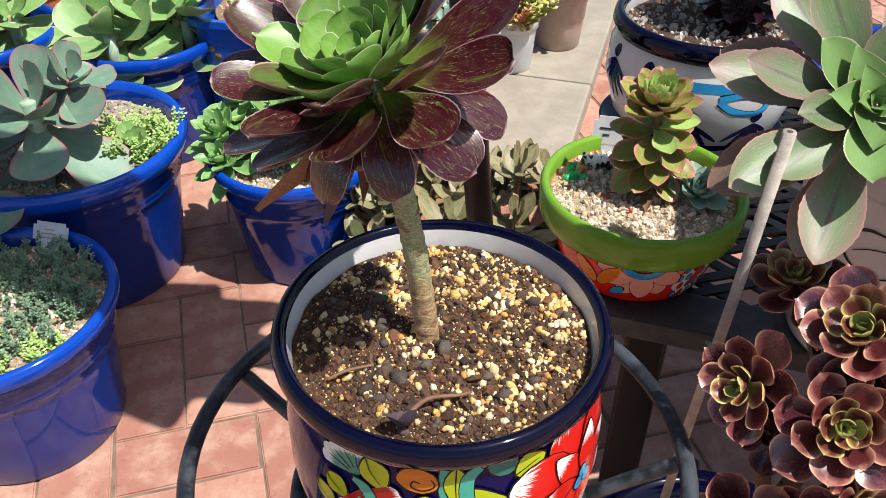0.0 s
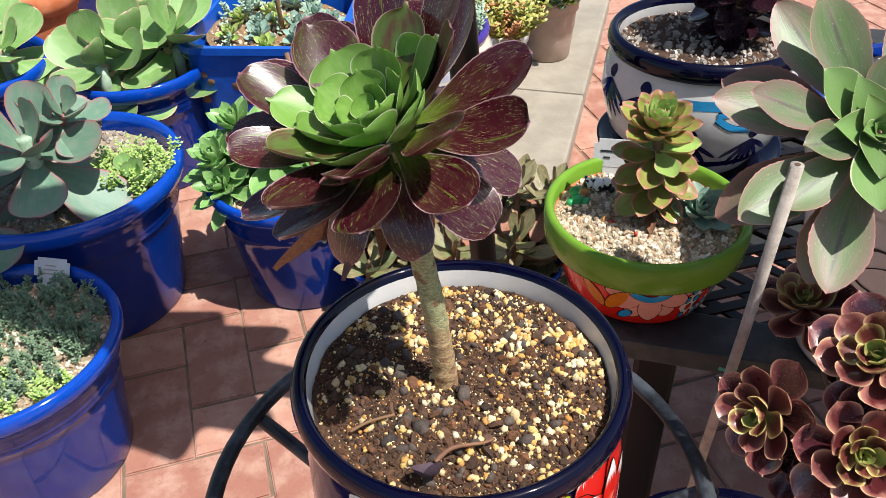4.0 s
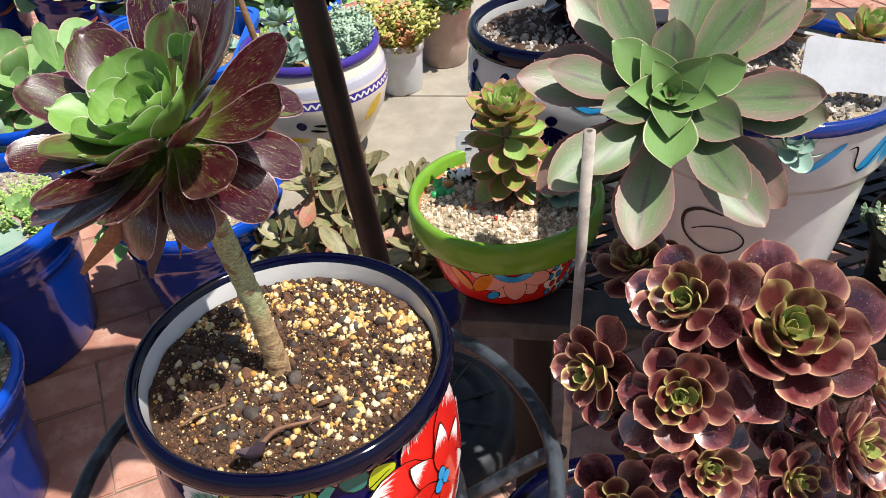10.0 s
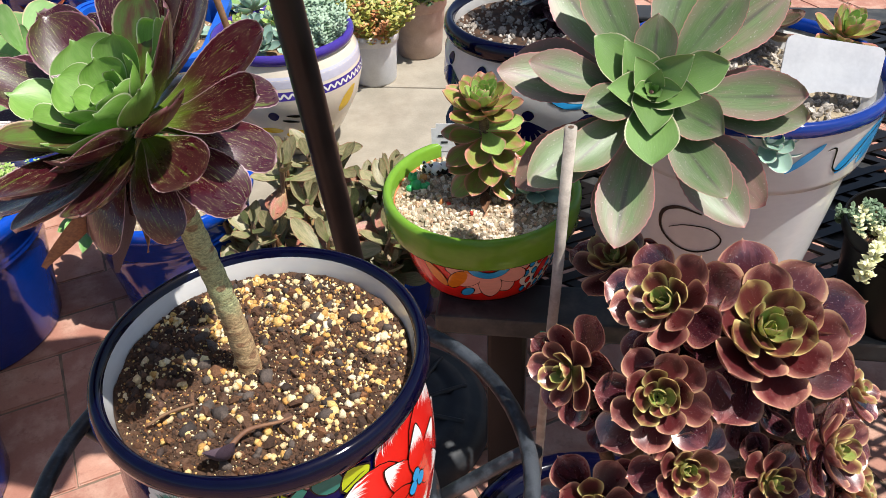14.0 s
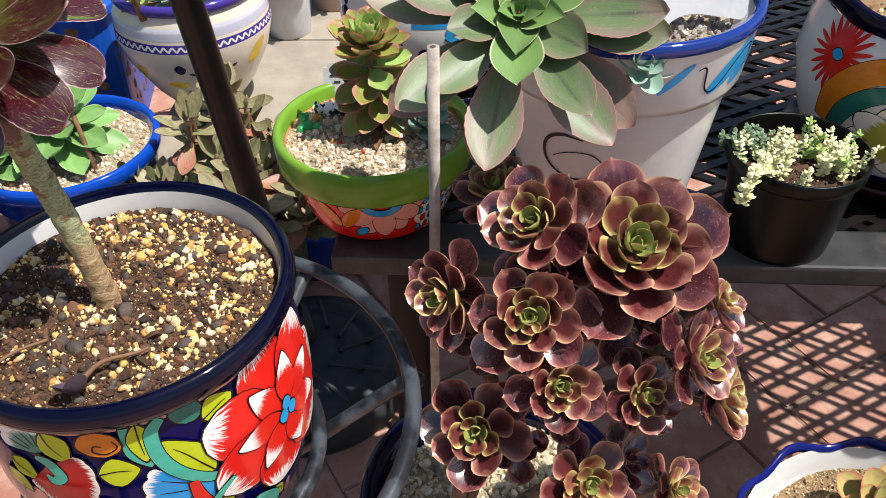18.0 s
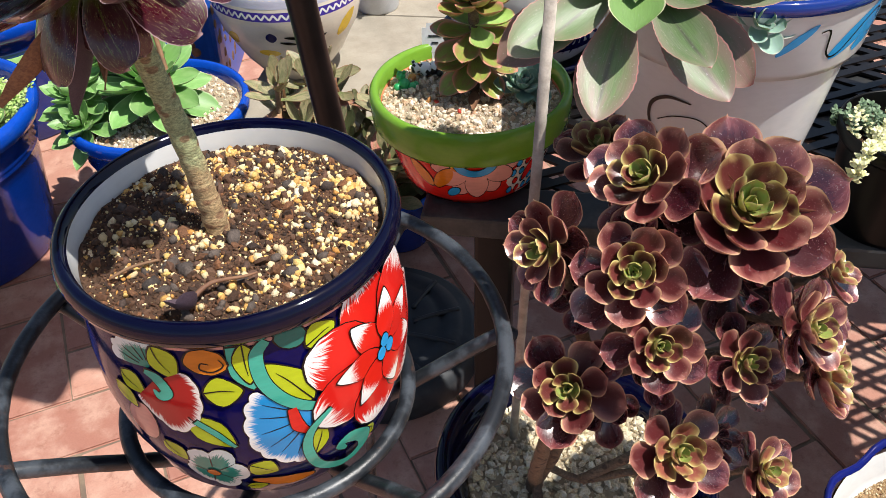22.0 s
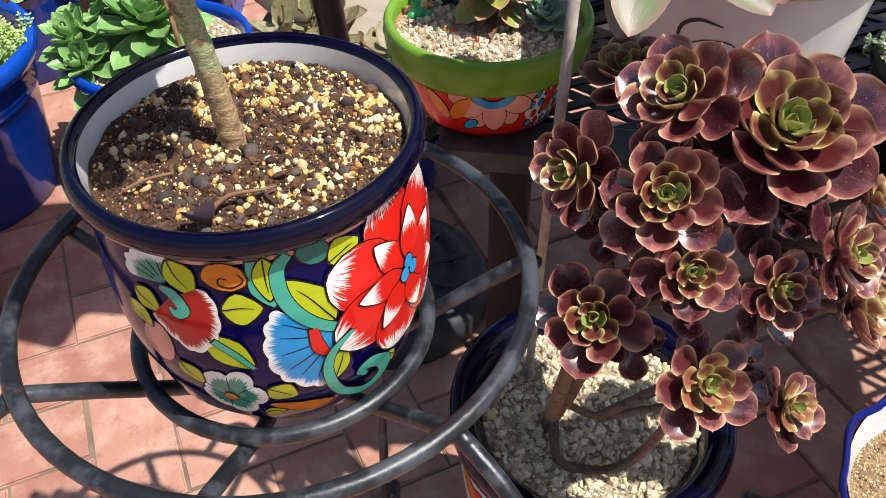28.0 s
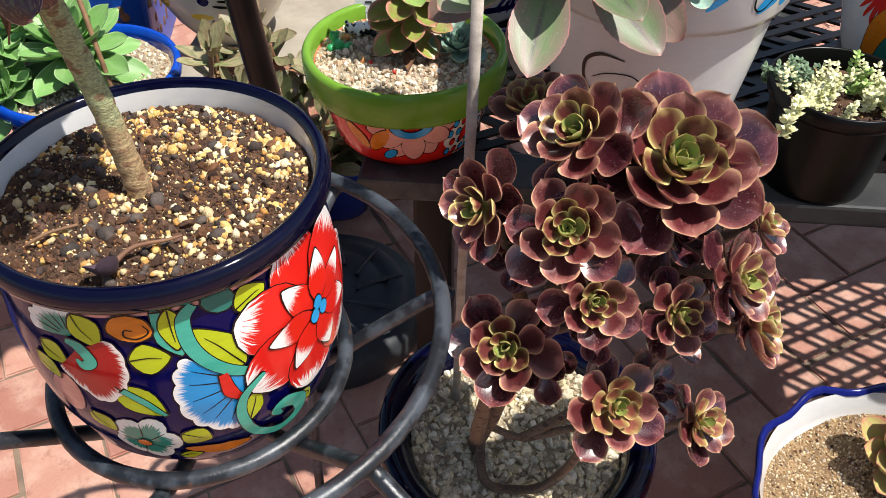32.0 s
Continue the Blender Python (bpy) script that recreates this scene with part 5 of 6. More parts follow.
part("plate", raw_mesh([(x, y, z) for y in (-0.0006, 0.0006) for x, z in edge_line],
                       [tuple(range(m_edge)), tuple(range(2 * m_edge - 1, m_edge - 1, -1))] + [(i, i + m_edge, (i + 1) % m_edge + m_edge, (i + 1) % m_edge) for i in range(m_edge)], WHITE_PLASTIC, False), tee, m=plate_m)
part("stake", box(0.012, 0.0014, 0.022, WHITE_PLASTIC, 0), tee, m=plate_m @ pose(0, 0, -0.018))

# ---- the dark-rimmed pot behind ----
DX, DY = 0.272, 0.795
outer = [(0.062, 0.0), (0.068, 0.006), (0.088, 0.035), (0.099, 0.075), (0.0965, 0.105), (0.0905, 0.120)]
dark_pot = pot("blue_white_pot", "round white pot painted with navy fans and a black-blue rim", (DX, DY, TOP), outer,
               [(0.0905, 0.119), (0.0955, 0.121), (0.0975, 0.127), (0.0965, 0.135), (0.0925, 0.140), (0.0885, 0.139), (0.086, 0.132)], WHITE_GLAZE, NAVY_DARK, WHITE_GLAZE, depth=0.03)
art = Painter(dark_pot, outer, 0.095)
for c in ((-168, 0.098), (-138, 0.098), (-108, 0.060), (-70, 0.060)):
    for q in range(-150, -20, 20):
        art.petal("painted_ray", c, (c[0] + math.degrees(math.cos(radians(q)) * 0.034 / 0.095), c[1] + math.sin(radians(q)) * 0.042), 0.0026, NAVY, 2, True, 0)
    art.dot("painted_dot", (c[0], c[1] + 0.008), 0.006, NAVY, 3)
for z, m, a0 in ((0.100, SKY_BLUE, -115), (0.028, NAVY, -180)):
    art.stroke("painted_band", [(a, z) for a in range(a0, 181, 15)], [0.005, 0.005], m, 1, 0)
art.stroke("painted_swirl", [(-95, 0.09), (-80, 0.094), (-66, 0.085), (-72, 0.074), (-86, 0.078), (-95, 0.088)], [0.003] * 4, SKY_BLUE, 4)
part("saucer", lathe([(0.0, 0.001), (0.086, 0.001), (0.096, 0.014), (0.099, 0.015), (0.097, 0.006), (0.088, -0.0005)], NAVY_DARK, 64), dark_pot)
dbed = thing("grey_gravel_bed", (DX, DY, TOP + 0.122), "grey gravel in the blue and white pot", "gravel", kind="stuff")
bed(dbed, "fill", SOIL, 0.0862, lvl)
grains(dbed, "gravel", GREY_GRAVEL, 620, 0.084, lvl, (0.0016, 0.0048), 13, sink=0.1)
black_plant = thing("black_succulent", (DX + 0.025, DY - 0.005, TOP + 0.122), "near-black purple succulent with fat drooping leaves", "succulent")
part("stem", tube(smooth_path([(0, 0, -0.005), (0.004, 0, 0.05), (0.002, 0, 0.11)]), 0.008, STEM, 10), black_plant)
for z, r, s in ((0.070, 0.056, 51), (0.115, 0.066, 52), (0.035, 0.042, 53)):
    rosette(black_plant, (0.002, 0, z), (-0.1, -0.3, 0.95), r, ((1.0, BLACKISH, dict(shape="round", wide=0.62, thick=0.16, cup=0.3, curl=0.2, base=0.4)),), 18, 0.5, (70, -50), seed=s)

# ---- the navy-rimmed pot with the plum rosettes ----
KX, KY = 0.2125, 0.337
outer = [(0.072, 0.0), (0.076, 0.006), (0.088, 0.10), (0.099, 0.20), (0.106, 0.28), (0.1085, 0.320)]
gravel_pot = pot("navy_rimmed_pot", "tall painted pot with a wide glossy navy rim on the floor", (KX, KY, 0), outer,
                 [(0.1085, 0.318), (0.1125, 0.322), (0.1145, 0.332), (0.1135, 0.341), (0.1095, 0.345), (0.103, 0.3445), (0.096, 0.341), (0.0895, 0.333), (0.0865, 0.322)], WHITE_GLAZE, NAVY_DARK, NAVY, depth=0.03)
art = Painter(gravel_pot, outer, 0.104)
for i in range(9):
    for j in range(5):
        art.dot("painted_dot", (-72 + i * 5 + (j % 2) * 2.5, 0.302 - j * 0.011), 0.0024, (SKY_BLUE, SKY_BLUE, ORANGE)[(i * 2 + j) % 3], 2, 1.4, 0)
art.stroke("painted_band", [(-62, 0.215), (-48, 0.24), (-36, 0.275), (-29, 0.312)], [0.006, 0.008, 0.008, 0.006], YELLOW, 2)
art.stroke("painted_band", [(-52, 0.20), (-38, 0.235), (-26, 0.275), (-19, 0.314)], [0.008, 0.010, 0.010, 0.008], LIME, 2)
for a, b, w, m in (((-158, 0.300), (-146, 0.27), 0.011, RED), ((-146, 0.31), (-138, 0.268), 0.008, TEAL_DARK), ((-168, 0.31), (-160, 0.26), 0.010, ORANGE), ((-134, 0.30), (-126, 0.25), 0.010, RED), ((-150, 0.26), (-140, 0.22), 0.011, ORANGE), ((-12, 0.30), (-4, 0.25), 0.010, RED)):
    art.petal("painted_petal", a, b, w, m, 2)
for k in range(7):
    art.petal("painted_petal", (-98, 0.298), (-98 + 12 * math.cos(radians(51 * k)), 0.298 + 0.02 * math.sin(radians(51 * k))), 0.006, PINK, 2.5 + k % 2 * 0.3)
kbed = thing("gravel_bed", (KX, KY, 0.324), "coarse cream gravel around the stems in the navy-rimmed pot", "gravel", kind="stuff")
lvl = uneven(0.0, 0.004, 30)
bed(kbed, "fill", SANDFILL, 0.0868, lvl)
grains(kbed, "gravel", GRAVEL, 2700, 0.0858, lvl, (0.0014, 0.0056), 14, sink=0.0)

plum = thing("plum_aeonium", (KX - 0.03, KY - 0.005, 0.324), "branching aeonium with dusty plum-black rosettes", "succulent")
o = Vector((KX - 0.03, KY - 0.005, 0.324))


def stem_to(points, r0, r1, seed):
    part("branch", tube(smooth_path([Vector(p) - o for p in points], 8), lambda t: (r0 + (r1 - r0) * t) * (1 + 0.05 * math.sin(t * 55 + seed)), STEM, 10, jitter=0.05, seed=seed), plum)


stem_to([(0.178, 0.335, 0.315), (0.176, 0.318, 0.36), (0.182, 0.30, 0.42), (0.200, 0.298, 0.50), (0.225, 0.30, 0.565), (0.255, 0.295, 0.612)], 0.0068, 0.0046, 1)
stem_to([(0.176, 0.318, 0.36), (0.173, 0.290, 0.345), (0.190, 0.284, 0.334), (0.215, 0.272, 0.350), (0.232, 0.262, 0.40), (0.234, 0.245, 0.485)], 0.0038, 0.0032, 2)
stem_to([(0.177, 0.325, 0.345), (0.168, 0.296, 0.40), (0.168, 0.28, 0.46), (0.172, 0.27, 0.52)], 0.006, 0.0045, 3)
stem_to([(0.178, 0.312, 0.385), (0.205, 0.300, 0.376), (0.240, 0.290, 0.392), (0.275, 0.282, 0.388), (0.310, 0.262, 0.42)], 0.0030, 0.0026, 4)
stem_to([(0.200, 0.298, 0.50), (0.185, 0.305, 0.56), (0.170, 0.308, 0.60)], 0.005, 0.004, 5)
stem_to([(0.225, 0.30, 0.565), (0.215, 0.28, 0.59), (0.206, 0.275, 0.605)], 0.005, 0.004, 6)
stem_to([(0.225, 0.30, 0.565), (0.21, 0.31, 0.62), (0.204, 0.308, 0.642)], 0.005, 0.004, 7)
stem_to([(0.200, 0.298, 0.50), (0.212, 0.27, 0.55), (0.216, 0.252, 0.575)], 0.005, 0.004, 8)
stem_to([(0.200, 0.298, 0.50), (0.245, 0.275, 0.53), (0.263, 0.245, 0.562)], 0.005, 0.004, 9)
stem_to([(0.245, 0.275, 0.53), (0.285, 0.262, 0.525), (0.318, 0.250, 0.532)], 0.0045, 0.004, 10)
stem_to([(0.225, 0.30, 0.565), (0.27, 0.268, 0.575), (0.290, 0.245, 0.586)], 0.0045, 0.004, 11)
stem_to([(0.27, 0.268, 0.575), (0.30, 0.27, 0.59), (0.318, 0.266, 0.599)], 0.004, 0.003, 12)
stem_to([(0.225, 0.30, 0.565), (0.225, 0.35, 0.59), (0.222, 0.385, 0.602)], 0.005, 0.004, 13)
# these three branches carry the rosettes added to shade the gravel
stem_to([(0.245, 0.275, 0.53), (0.300, 0.285, 0.525), (0.337, 0.288, 0.540)], 0.004, 0.003, 14)
stem_to([(0.205, 0.300, 0.376), (0.260, 0.296, 0.42), (0.305, 0.292, 0.482)], 0.004, 0.003, 15)
stem_to([(0.240, 0.290, 0.392), (0.268, 0.275, 0.42), (0.282, 0.268, 0.448)], 0.003, 0.003, 16)
PL = dict(shape="nib", wide=0.66, thick=0.10, cup=0.30, curl=0.55, base=0.17)
PLI = dict(shape="nib", wide=0.70, thick=0.11, cup=0.34, curl=0.45, base=0.36)
ZONES = ((0.22, DUSK_CORE, PLI), (0.48, DUSK_IN, PLI), (0.80, DUSK, PL), (1.0, DUSK_OUT, PL))
PALE = ((0.22, DUSK_CORE, PLI), (0.62, DUSK_PALE, PLI), (0.85, DUSK, PL), (1.0, DUSK_OUT, PL))
for at, nrm, r, n, zones, s in (
        ((0.267, 0.281, 0.641), (-0.08, -0.55, 0.83), 0.0597, 36, ZONES, 61), ((0.2035, 0.269, 0.615), (-0.25, -0.66, 0.70), 0.0404, 31, ZONES, 62),
        ((0.162, 0.303, 0.609), (-0.80, -0.45, 0.40), 0.0363, 25, ZONES, 63), ((0.2155, 0.303, 0.652), (-0.55, -0.40, 0.74), 0.0421, 29, ZONES, 64),
        ((0.171, 0.259, 0.537), (-0.30, -0.60, 0.74), 0.0410, 26, ZONES, 65), ((0.232, 0.226, 0.507), (0.05, -0.66, 0.75), 0.0369, 26, PALE, 66),
        ((0.315, 0.251, 0.433), (0.38, -0.60, 0.70), 0.0328, 23, PALE, 67), ((0.215, 0.245, 0.581), (-0.10, -0.75, 0.65), 0.0328, 25, ZONES, 68),
        ((0.263, 0.236, 0.569), (0.10, -0.75, 0.65), 0.0304, 23, ZONES, 69), ((0.326, 0.243, 0.538), (0.65, -0.52, 0.55), 0.0339, 25, PALE, 70),
        ((0.294, 0.235, 0.591), (0.42, -0.68, 0.60), 0.0328, 25, ZONES, 71), ((0.320, 0.263, 0.603), (0.6, -0.4, 0.68), 0.0234, 18, PALE, 72),
        # seeds 84 to 86: mostly hidden rosettes, added to keep sun off the gravel
        ((0.219, 0.388, 0.616), (-0.35, -0.15, 0.92), 0.0363, 27, PALE, 73), ((0.337, 0.288, 0.548), (0.5, -0.3, 0.8), 0.036, 18, ((1.0, DUSK_OUT, PL),), 84), ((0.305, 0.292, 0.490), (0.5, -0.4, 0.75), 0.034, 18, ((1.0, DUSK_OUT, PL),), 85), ((0.282, 0.268, 0.455), (0.3, -0.6, 0.75), 0.030, 16, ((1.0, DUSK_OUT, PL),), 86), ((0.240, 0.30, 0.600), (-0.2, -0.5, 0.84), 0.0421, 18, ((1.0, DUSK_OUT, PL),), 74),
        ((0.235, 0.33, 0.612), (-0.1, -0.2, 0.95), 0.040, 20, ((1.0, DUSK_OUT, PL),), 77), ((0.188, 0.30, 0.575), (-0.5, -0.6, 0.6), 0.034, 18, ((1.0, DUSK_OUT, PL),), 78),
        ((0.268, 0.268, 0.602), (0.0, -0.7, 0.7), 0.036, 18, ((1.0, DUSK_OUT, PL),), 79), ((0.302, 0.262, 0.565), (0.4, -0.6, 0.6), 0.034, 18, ((1.0, DUSK_OUT, PL),), 80), ((0.200, 0.268, 0.505), (-0.1, -0.6, 0.8), 0.028, 14, ((1.0, DUSK_OUT, PL),), 81),
        ((0.285, 0.305, 0.640), (0.35, 0.25, 0.90), 0.0421, 20, ((1.0, DUSK_OUT, PL),), 75), ((0.225, 0.262, 0.545), (0.0, -0.5, 0.84), 0.0304, 14, ((1.0, DUSK_OUT, PL),), 76)):
    rosette(plum, Vector(at) - o, nrm, r, zones, int(n * 0.88), 0.12, (75, -6), (0.86, 0.84), s * 47, seed=s, depth=0.30, core=STEM, loose=9)

stake = thing("wooden_stake", (0.172, 0.383, 0.320), "grey weathered wooden stake standing in the gravel", "stake")
part("rod", tube([(0, 0, -0.01), (0.0, -0.010, 0.17), (0.001, -0.020, 0.30), (0.0013, -0.027, 0.416)], 0.0034, WOOD, 14, jitter=0.03), stake)
part("pith", lathe([(0.0, 0.0), (0.0016, 0.0)], STEM, 12), stake, m=pose(0.0013, -0.027, 0.4163))
part("tie", tube(smooth_path([(-0.005, -0.012, 0.255), (0.004, -0.020, 0.256), (0.012, -0.03, 0.252), (0.03, -0.05, 0.246)]), 0.0011, TIE, 8), stake, "green plastic tie")

# ---- nursery pot with a variegated trailing plant ----
NX, NY = 0.483, 0.432
outer = [(0.0425, 0.0), (0.0435, 0.004), (0.0470, 0.040), (0.0500, 0.074)]
nursery = pot("nursery_pot", "black plastic nursery pot on the metal table", (NX, NY, TOP), outer,
              [(0.0505, 0.073), (0.0525, 0.0735), (0.0545, 0.0765), (0.0548, 0.0865), (0.0535, 0.0875), (0.0525, 0.0865)], BLACK_PLASTIC, BLACK_PLASTIC, BLACK_PLASTIC, depth=0.03, wall=0.002)
nbed = thing("potting_soil", (NX, NY, TOP + 0.070), "dark potting soil with white perlite in the nursery pot", "soil", kind="stuff")
lvl = uneven(0.0, 0.003, 60)
bed(nbed, "soil", SOIL, 0.0495, lvl)
grains(nbed, "crumbs", BARKBITS, 500, 0.048, lvl, (0.0006, 0.0025), 15)
grains(nbed, "perlite", PUMICE, 130, 0.048, lvl, (0.0005, 0.0018), 16)
trail = thing("variegated_sedum", (NX, NY, TOP + 0.070), "trailing sedum with tiny cream and lime leaves", "succulent")
rr = random.Random(4)
for name, mat, cx, cy, n, spread in (("foliage", SPRIG_CREAM, 0.024, -0.010, 15, 0.017), ("foliage", SPRIG_CREAM, -0.020, -0.010, 12, 0.014), ("foliage", SPRIG_CREAM, -0.012, 0.006, 5, 0.012), ("foliage", SPRIG_LIME, 0.018, -0.004, 8, 0.02), ("foliage", SPRIG, -0.026, 0.022, 12, 0.014)):
    sprigs(trail, name, mat, [(cx + rr.gauss(0, spread * 0.6), cy + rr.gauss(0, spread * 0.6), 0.001) for _ in range(n)], 0.030, 0.0056, 9, rr.randrange(99), lean=0.7, tip=0.2)
hang = smooth_path([(-0.030, -0.012, 0.006), (-0.048, -0.022, 0.019), (-0.060, -0.029, 0.010), (-0.0625, -0.032, -0.002)], 4)
sprigs(trail, "trailing_stem", SPRIG_CREAM, [tuple(p) for p in hang], 0.006, 0.0072, 3, 9, lean=1.0, tip=0.2)

# ---- the orange and white pot at the table's far side ----
OX, OY = 0.648, 0.512
outer = [(0.074, 0.0), (0.078, 0.006), (0.092, 0.04), (0.103, 0.085), (0.099, 0.118), (0.090, 0.136)]
scallop = lambda a, r, z: (r * (1 + 0.035 * math.cos(6 * a + 1.0)), z + 0.006 * math.cos(6 * a + 1.0))
orange_pot = pot("scalloped_painted_pot", "painted pot with orange and green scrolls and a wavy navy rim", (OX, OY, TOP + 0.014), outer,
                 [(0.090, 0.134), (0.093, 0.138), (0.0965, 0.147), (0.097, 0.153), (0.093, 0.157), (0.088, 0.153), (0.0845, 0.142), (0.0825, 0.130)], WHITE_GLAZE, NAVY_DARK, NAVY, depth=0.03, wave=scallop)
art = Painter(orange_pot, outer, 0.088)
art.stroke("painted_scroll", [(-173, 0.050), (-168, 0.078), (-159, 0.100), (-147, 0.113), (-134, 0.111), (-127, 0.098), (-133, 0.090), (-138, 0.096)], [0.007, 0.009, 0.010, 0.010, 0.009, 0.008, 0.006, 0.002], ORANGE, 3)
art.stroke("painted_scroll", [(-166, 0.045), (-160, 0.070), (-151, 0.088), (-142, 0.096), (-136, 0.094)], [0.006, 0.007, 0.007, 0.006, 0.002], TEAL_DARK, 4)
sunny = (-172, 0.112)
for k in range(22):
    q = 16.36 * k
    art.petal("painted_ray", sunny, (sunny[0] + math.degrees(math.cos(radians(q)) * 0.027 / 0.088), sunny[1] + math.sin(radians(q)) * 0.034), 0.0021, RED, 2, True, 0)
art.dot("painted_dot", sunny, 0.005, SKY_BLUE, 4)
daisy = (-134, 0.052)
for k in range(8):
    q = 45 * k + 10
    art.petal("painted_petal", daisy, (daisy[0] + math.degrees(math.cos(radians(q)) * 0.036 / 0.088), daisy[1] + math.sin(radians(q)) * 0.036), 0.013, GREEN_FEATHER, 2 + k % 2 * 0.8)
art.stroke("painted_band", [(a, 0.006) for a in range(-180, 181, 15)], [0.004, 0.004], NAVY, 1, 0)
saucer = thing("saucer", (OX, OY, TOP), "glossy dark red-brown plant saucer on the table", "saucer")
part("dish", lathe([(0.0, 0.0), (0.084, 0.0), (0.090, 0.010), (0.0955, 0.020), (0.0975, 0.021), (0.0985, 0.017), (0.092, 0.014), (0.084, 0.013), (0.0, 0.013)], glaze("oxblood_glaze", lin("32100e"), 0.6), 72), saucer)
obed = thing("potting_soil", (OX, OY, TOP + 0.142), "gravelly soil in the scalloped pot", "soil", kind="stuff")
bed(obed, "soil", DRY_SOIL, 0.0838, lvl)
grains(obed, "gravel", SANDGRAIN, 380, 0.078, lvl, (0.001, 0.0032), 17)
pink_plant = thing("pink_succulent", (OX + 0.01, OY, TOP + 0.142), "dusky pink rosette succulent in the scalloped pot", "succulent")
for at, r, s in (((0, 0, 0.022), 0.045, 81), ((-0.035, -0.025, 0.02), 0.032, 82), ((0.03, -0.03, 0.02), 0.034, 83)):
    rosette(pink_plant, at, (-0.1, -0.35, 0.93), r, ((1.0, PINKISH, dict(shape="point", wide=0.5, thick=0.1, cup=0.3, curl=0.3, base=0.4)),), 20, 0.35, (75, -10), seed=s)

# ---- wavy white-lined pot near the camera ----
RX, RY = 0.480, 0.190
outer = [(0.080, 0.0), (0.084, 0.006), (0.098, 0.06), (0.110, 0.11), (0.1165, 0.145)]
lobes = lambda a, r, z: (r * (1 + 0.022 * math.cos(11 * a)), z + 0.003 * math.cos(11 * a))
wavy = pot("wavy_rim_pot", "painted pot with a wavy cobalt rim and white lining", (RX, RY, 0.200), outer,
           [(0.1165, 0.143), (0.1190, 0.1445), (0.1208, 0.147), (0.1208, 0.1512), (0.1188, 0.1532), (0.1168, 0.1518), (0.1152, 0.148)], ORANGE, RIM_BLUE, WHITE_GLAZE, depth=0.035, wave=lobes)
art = Painter(wavy, outer, 0.112)
for k, (m, w) in enumerate(((RED, 0.012), (TEAL_DARK, 0.010), (YELLOW, 0.009), (RED, 0.012), (LIME, 0.010), (NAVY, 0.011), (RED, 0.012), (YELLOW, 0.010))):
    a = 150 + k * 14
    art.petal("painted_petal", (a, 0.132), (a + 7, 0.06), w, m, 2 + k % 2 * 0.8)
rbed = thing("dry_soil", (RX, RY, 0.328), "dry sandy potting soil with fine grit", "soil", kind="stuff")
plain_lvl = uneven(0.0, 0.006, 22)
lvl = lambda x, y: plain_lvl(x, y) - 0.013 * math.exp(-((x - -0.031) ** 2 + (y - 0.083) ** 2) / 0.0011)
bed(rbed, "soil", DRY_SOIL, 0.1135, lvl, 24, 72)
grains(rbed, "grit", SANDGRAIN, 15000, 0.111, lvl, (0.0005, 0.0019), 18)
grains(rbed, "crumbs", BARKBITS, 1500, 0.111, lvl, (0.0005, 0.0022), 19)
pale_ros = thing("cream_echeveria", (0.504, 0.232, 0.330), "yellow-green and pink rosette succulent with green heart", "succulent")
CR = dict(shape="obov", wide=0.56, thick=0.14, cup=0.34, curl=0.50, base=0.4)
rosette(pale_ros, (0, 0, 0.024), (-0.25, -0.3, 0.92), 0.048, ((0.35, BRIGHT, CR), (1.0, CREAMLEAF, CR)), 44, 0.2, (82, 2), seed=91)
scroll = thing("scroll_stand", (RX, RY, 0), "black wrought iron scroll stand under the wavy pot", "plant stand")
part("ring", tube(circle(0.092, 0.194), 0.0055, IRON, 12, True), scroll)
for k in range(5):
    a = radians(128 + 72 * k)
    c, s = math.cos(a), math.sin(a)
    pts = [(0.092, 0.192), (0.125, 0.205), (0.150, 0.185), (0.165, 0.150), (0.160, 0.110), (0.135, 0.08), (0.120, 0.05), (0.130, 0.012), (0.155, 0.008)]
    leg = part("leg", tube(smooth_path([(c * r, s * r, z) for r, z in pts]), 0.0065, IRON, 10, jitter=0.05), scroll)
    part("scroll", tube(smooth_path([(c * r - s * q, s * r + c * q, z) for r, q, z in ((0.150, 0, 0.185), (0.165, 0.018, 0.205), (0.150, 0.036, 0.200), (0.142, 0.032, 0.175), (0.155, 0.022, 0.165))]), 0.005, IRON, 10), leg)

# ---- blue pots on the floor ----
def blue_pot(at, top, r_top, r_base, material=COBALT_DEEP):
    """A glazed blue pot with ridges below its lip."""
    outer = [(r_base, 0.0), (r_base + 0.003, 0.005)]
    for q in (0.2, 0.4, 0.6):
        outer.append((r_base + (r_top * 0.93 - r_base) * q, top * q))
    for k, q in enumerate((0.68, 0.70, 0.72, 0.745, 0.77, 0.79, 0.82)):
        outer.append((r_base + (r_top * 0.93 - r_base) * q + (0.003 if k % 2 else -0.001), top * q))
    outer.append((r_top * 0.93, top * 0.88))
    r = r_top
    lip = [(r * 0.93, top * 0.875), (r * 0.975, top * 0.885), (r * 0.995, top * 0.92), (r, top * 0.96), (r * 0.985, top * 0.99), (r * 0.955, top), (r * 0.925, top * 0.99), (r * 0.905, top * 0.95)]
    return pot("blue_glazed_pot", "large glossy cobalt blue pot standing on the brick floor", at, outer, lip, material, COBALT, COBALT_DEEP, "blue pots", depth=top * 0.2, wall=0.01)


def filled(at, r, material, tones, count, size, seed, label):
    ob = thing("gravel_bed", at, label, "gravel", kind="stuff")
    f = uneven(0.0, 0.006, 20)
    bed(ob, "fill", material, r, f)
    grains(ob, "gravel", tones, count, r * 0.97, f, size, seed, sink=0.1)
    return ob


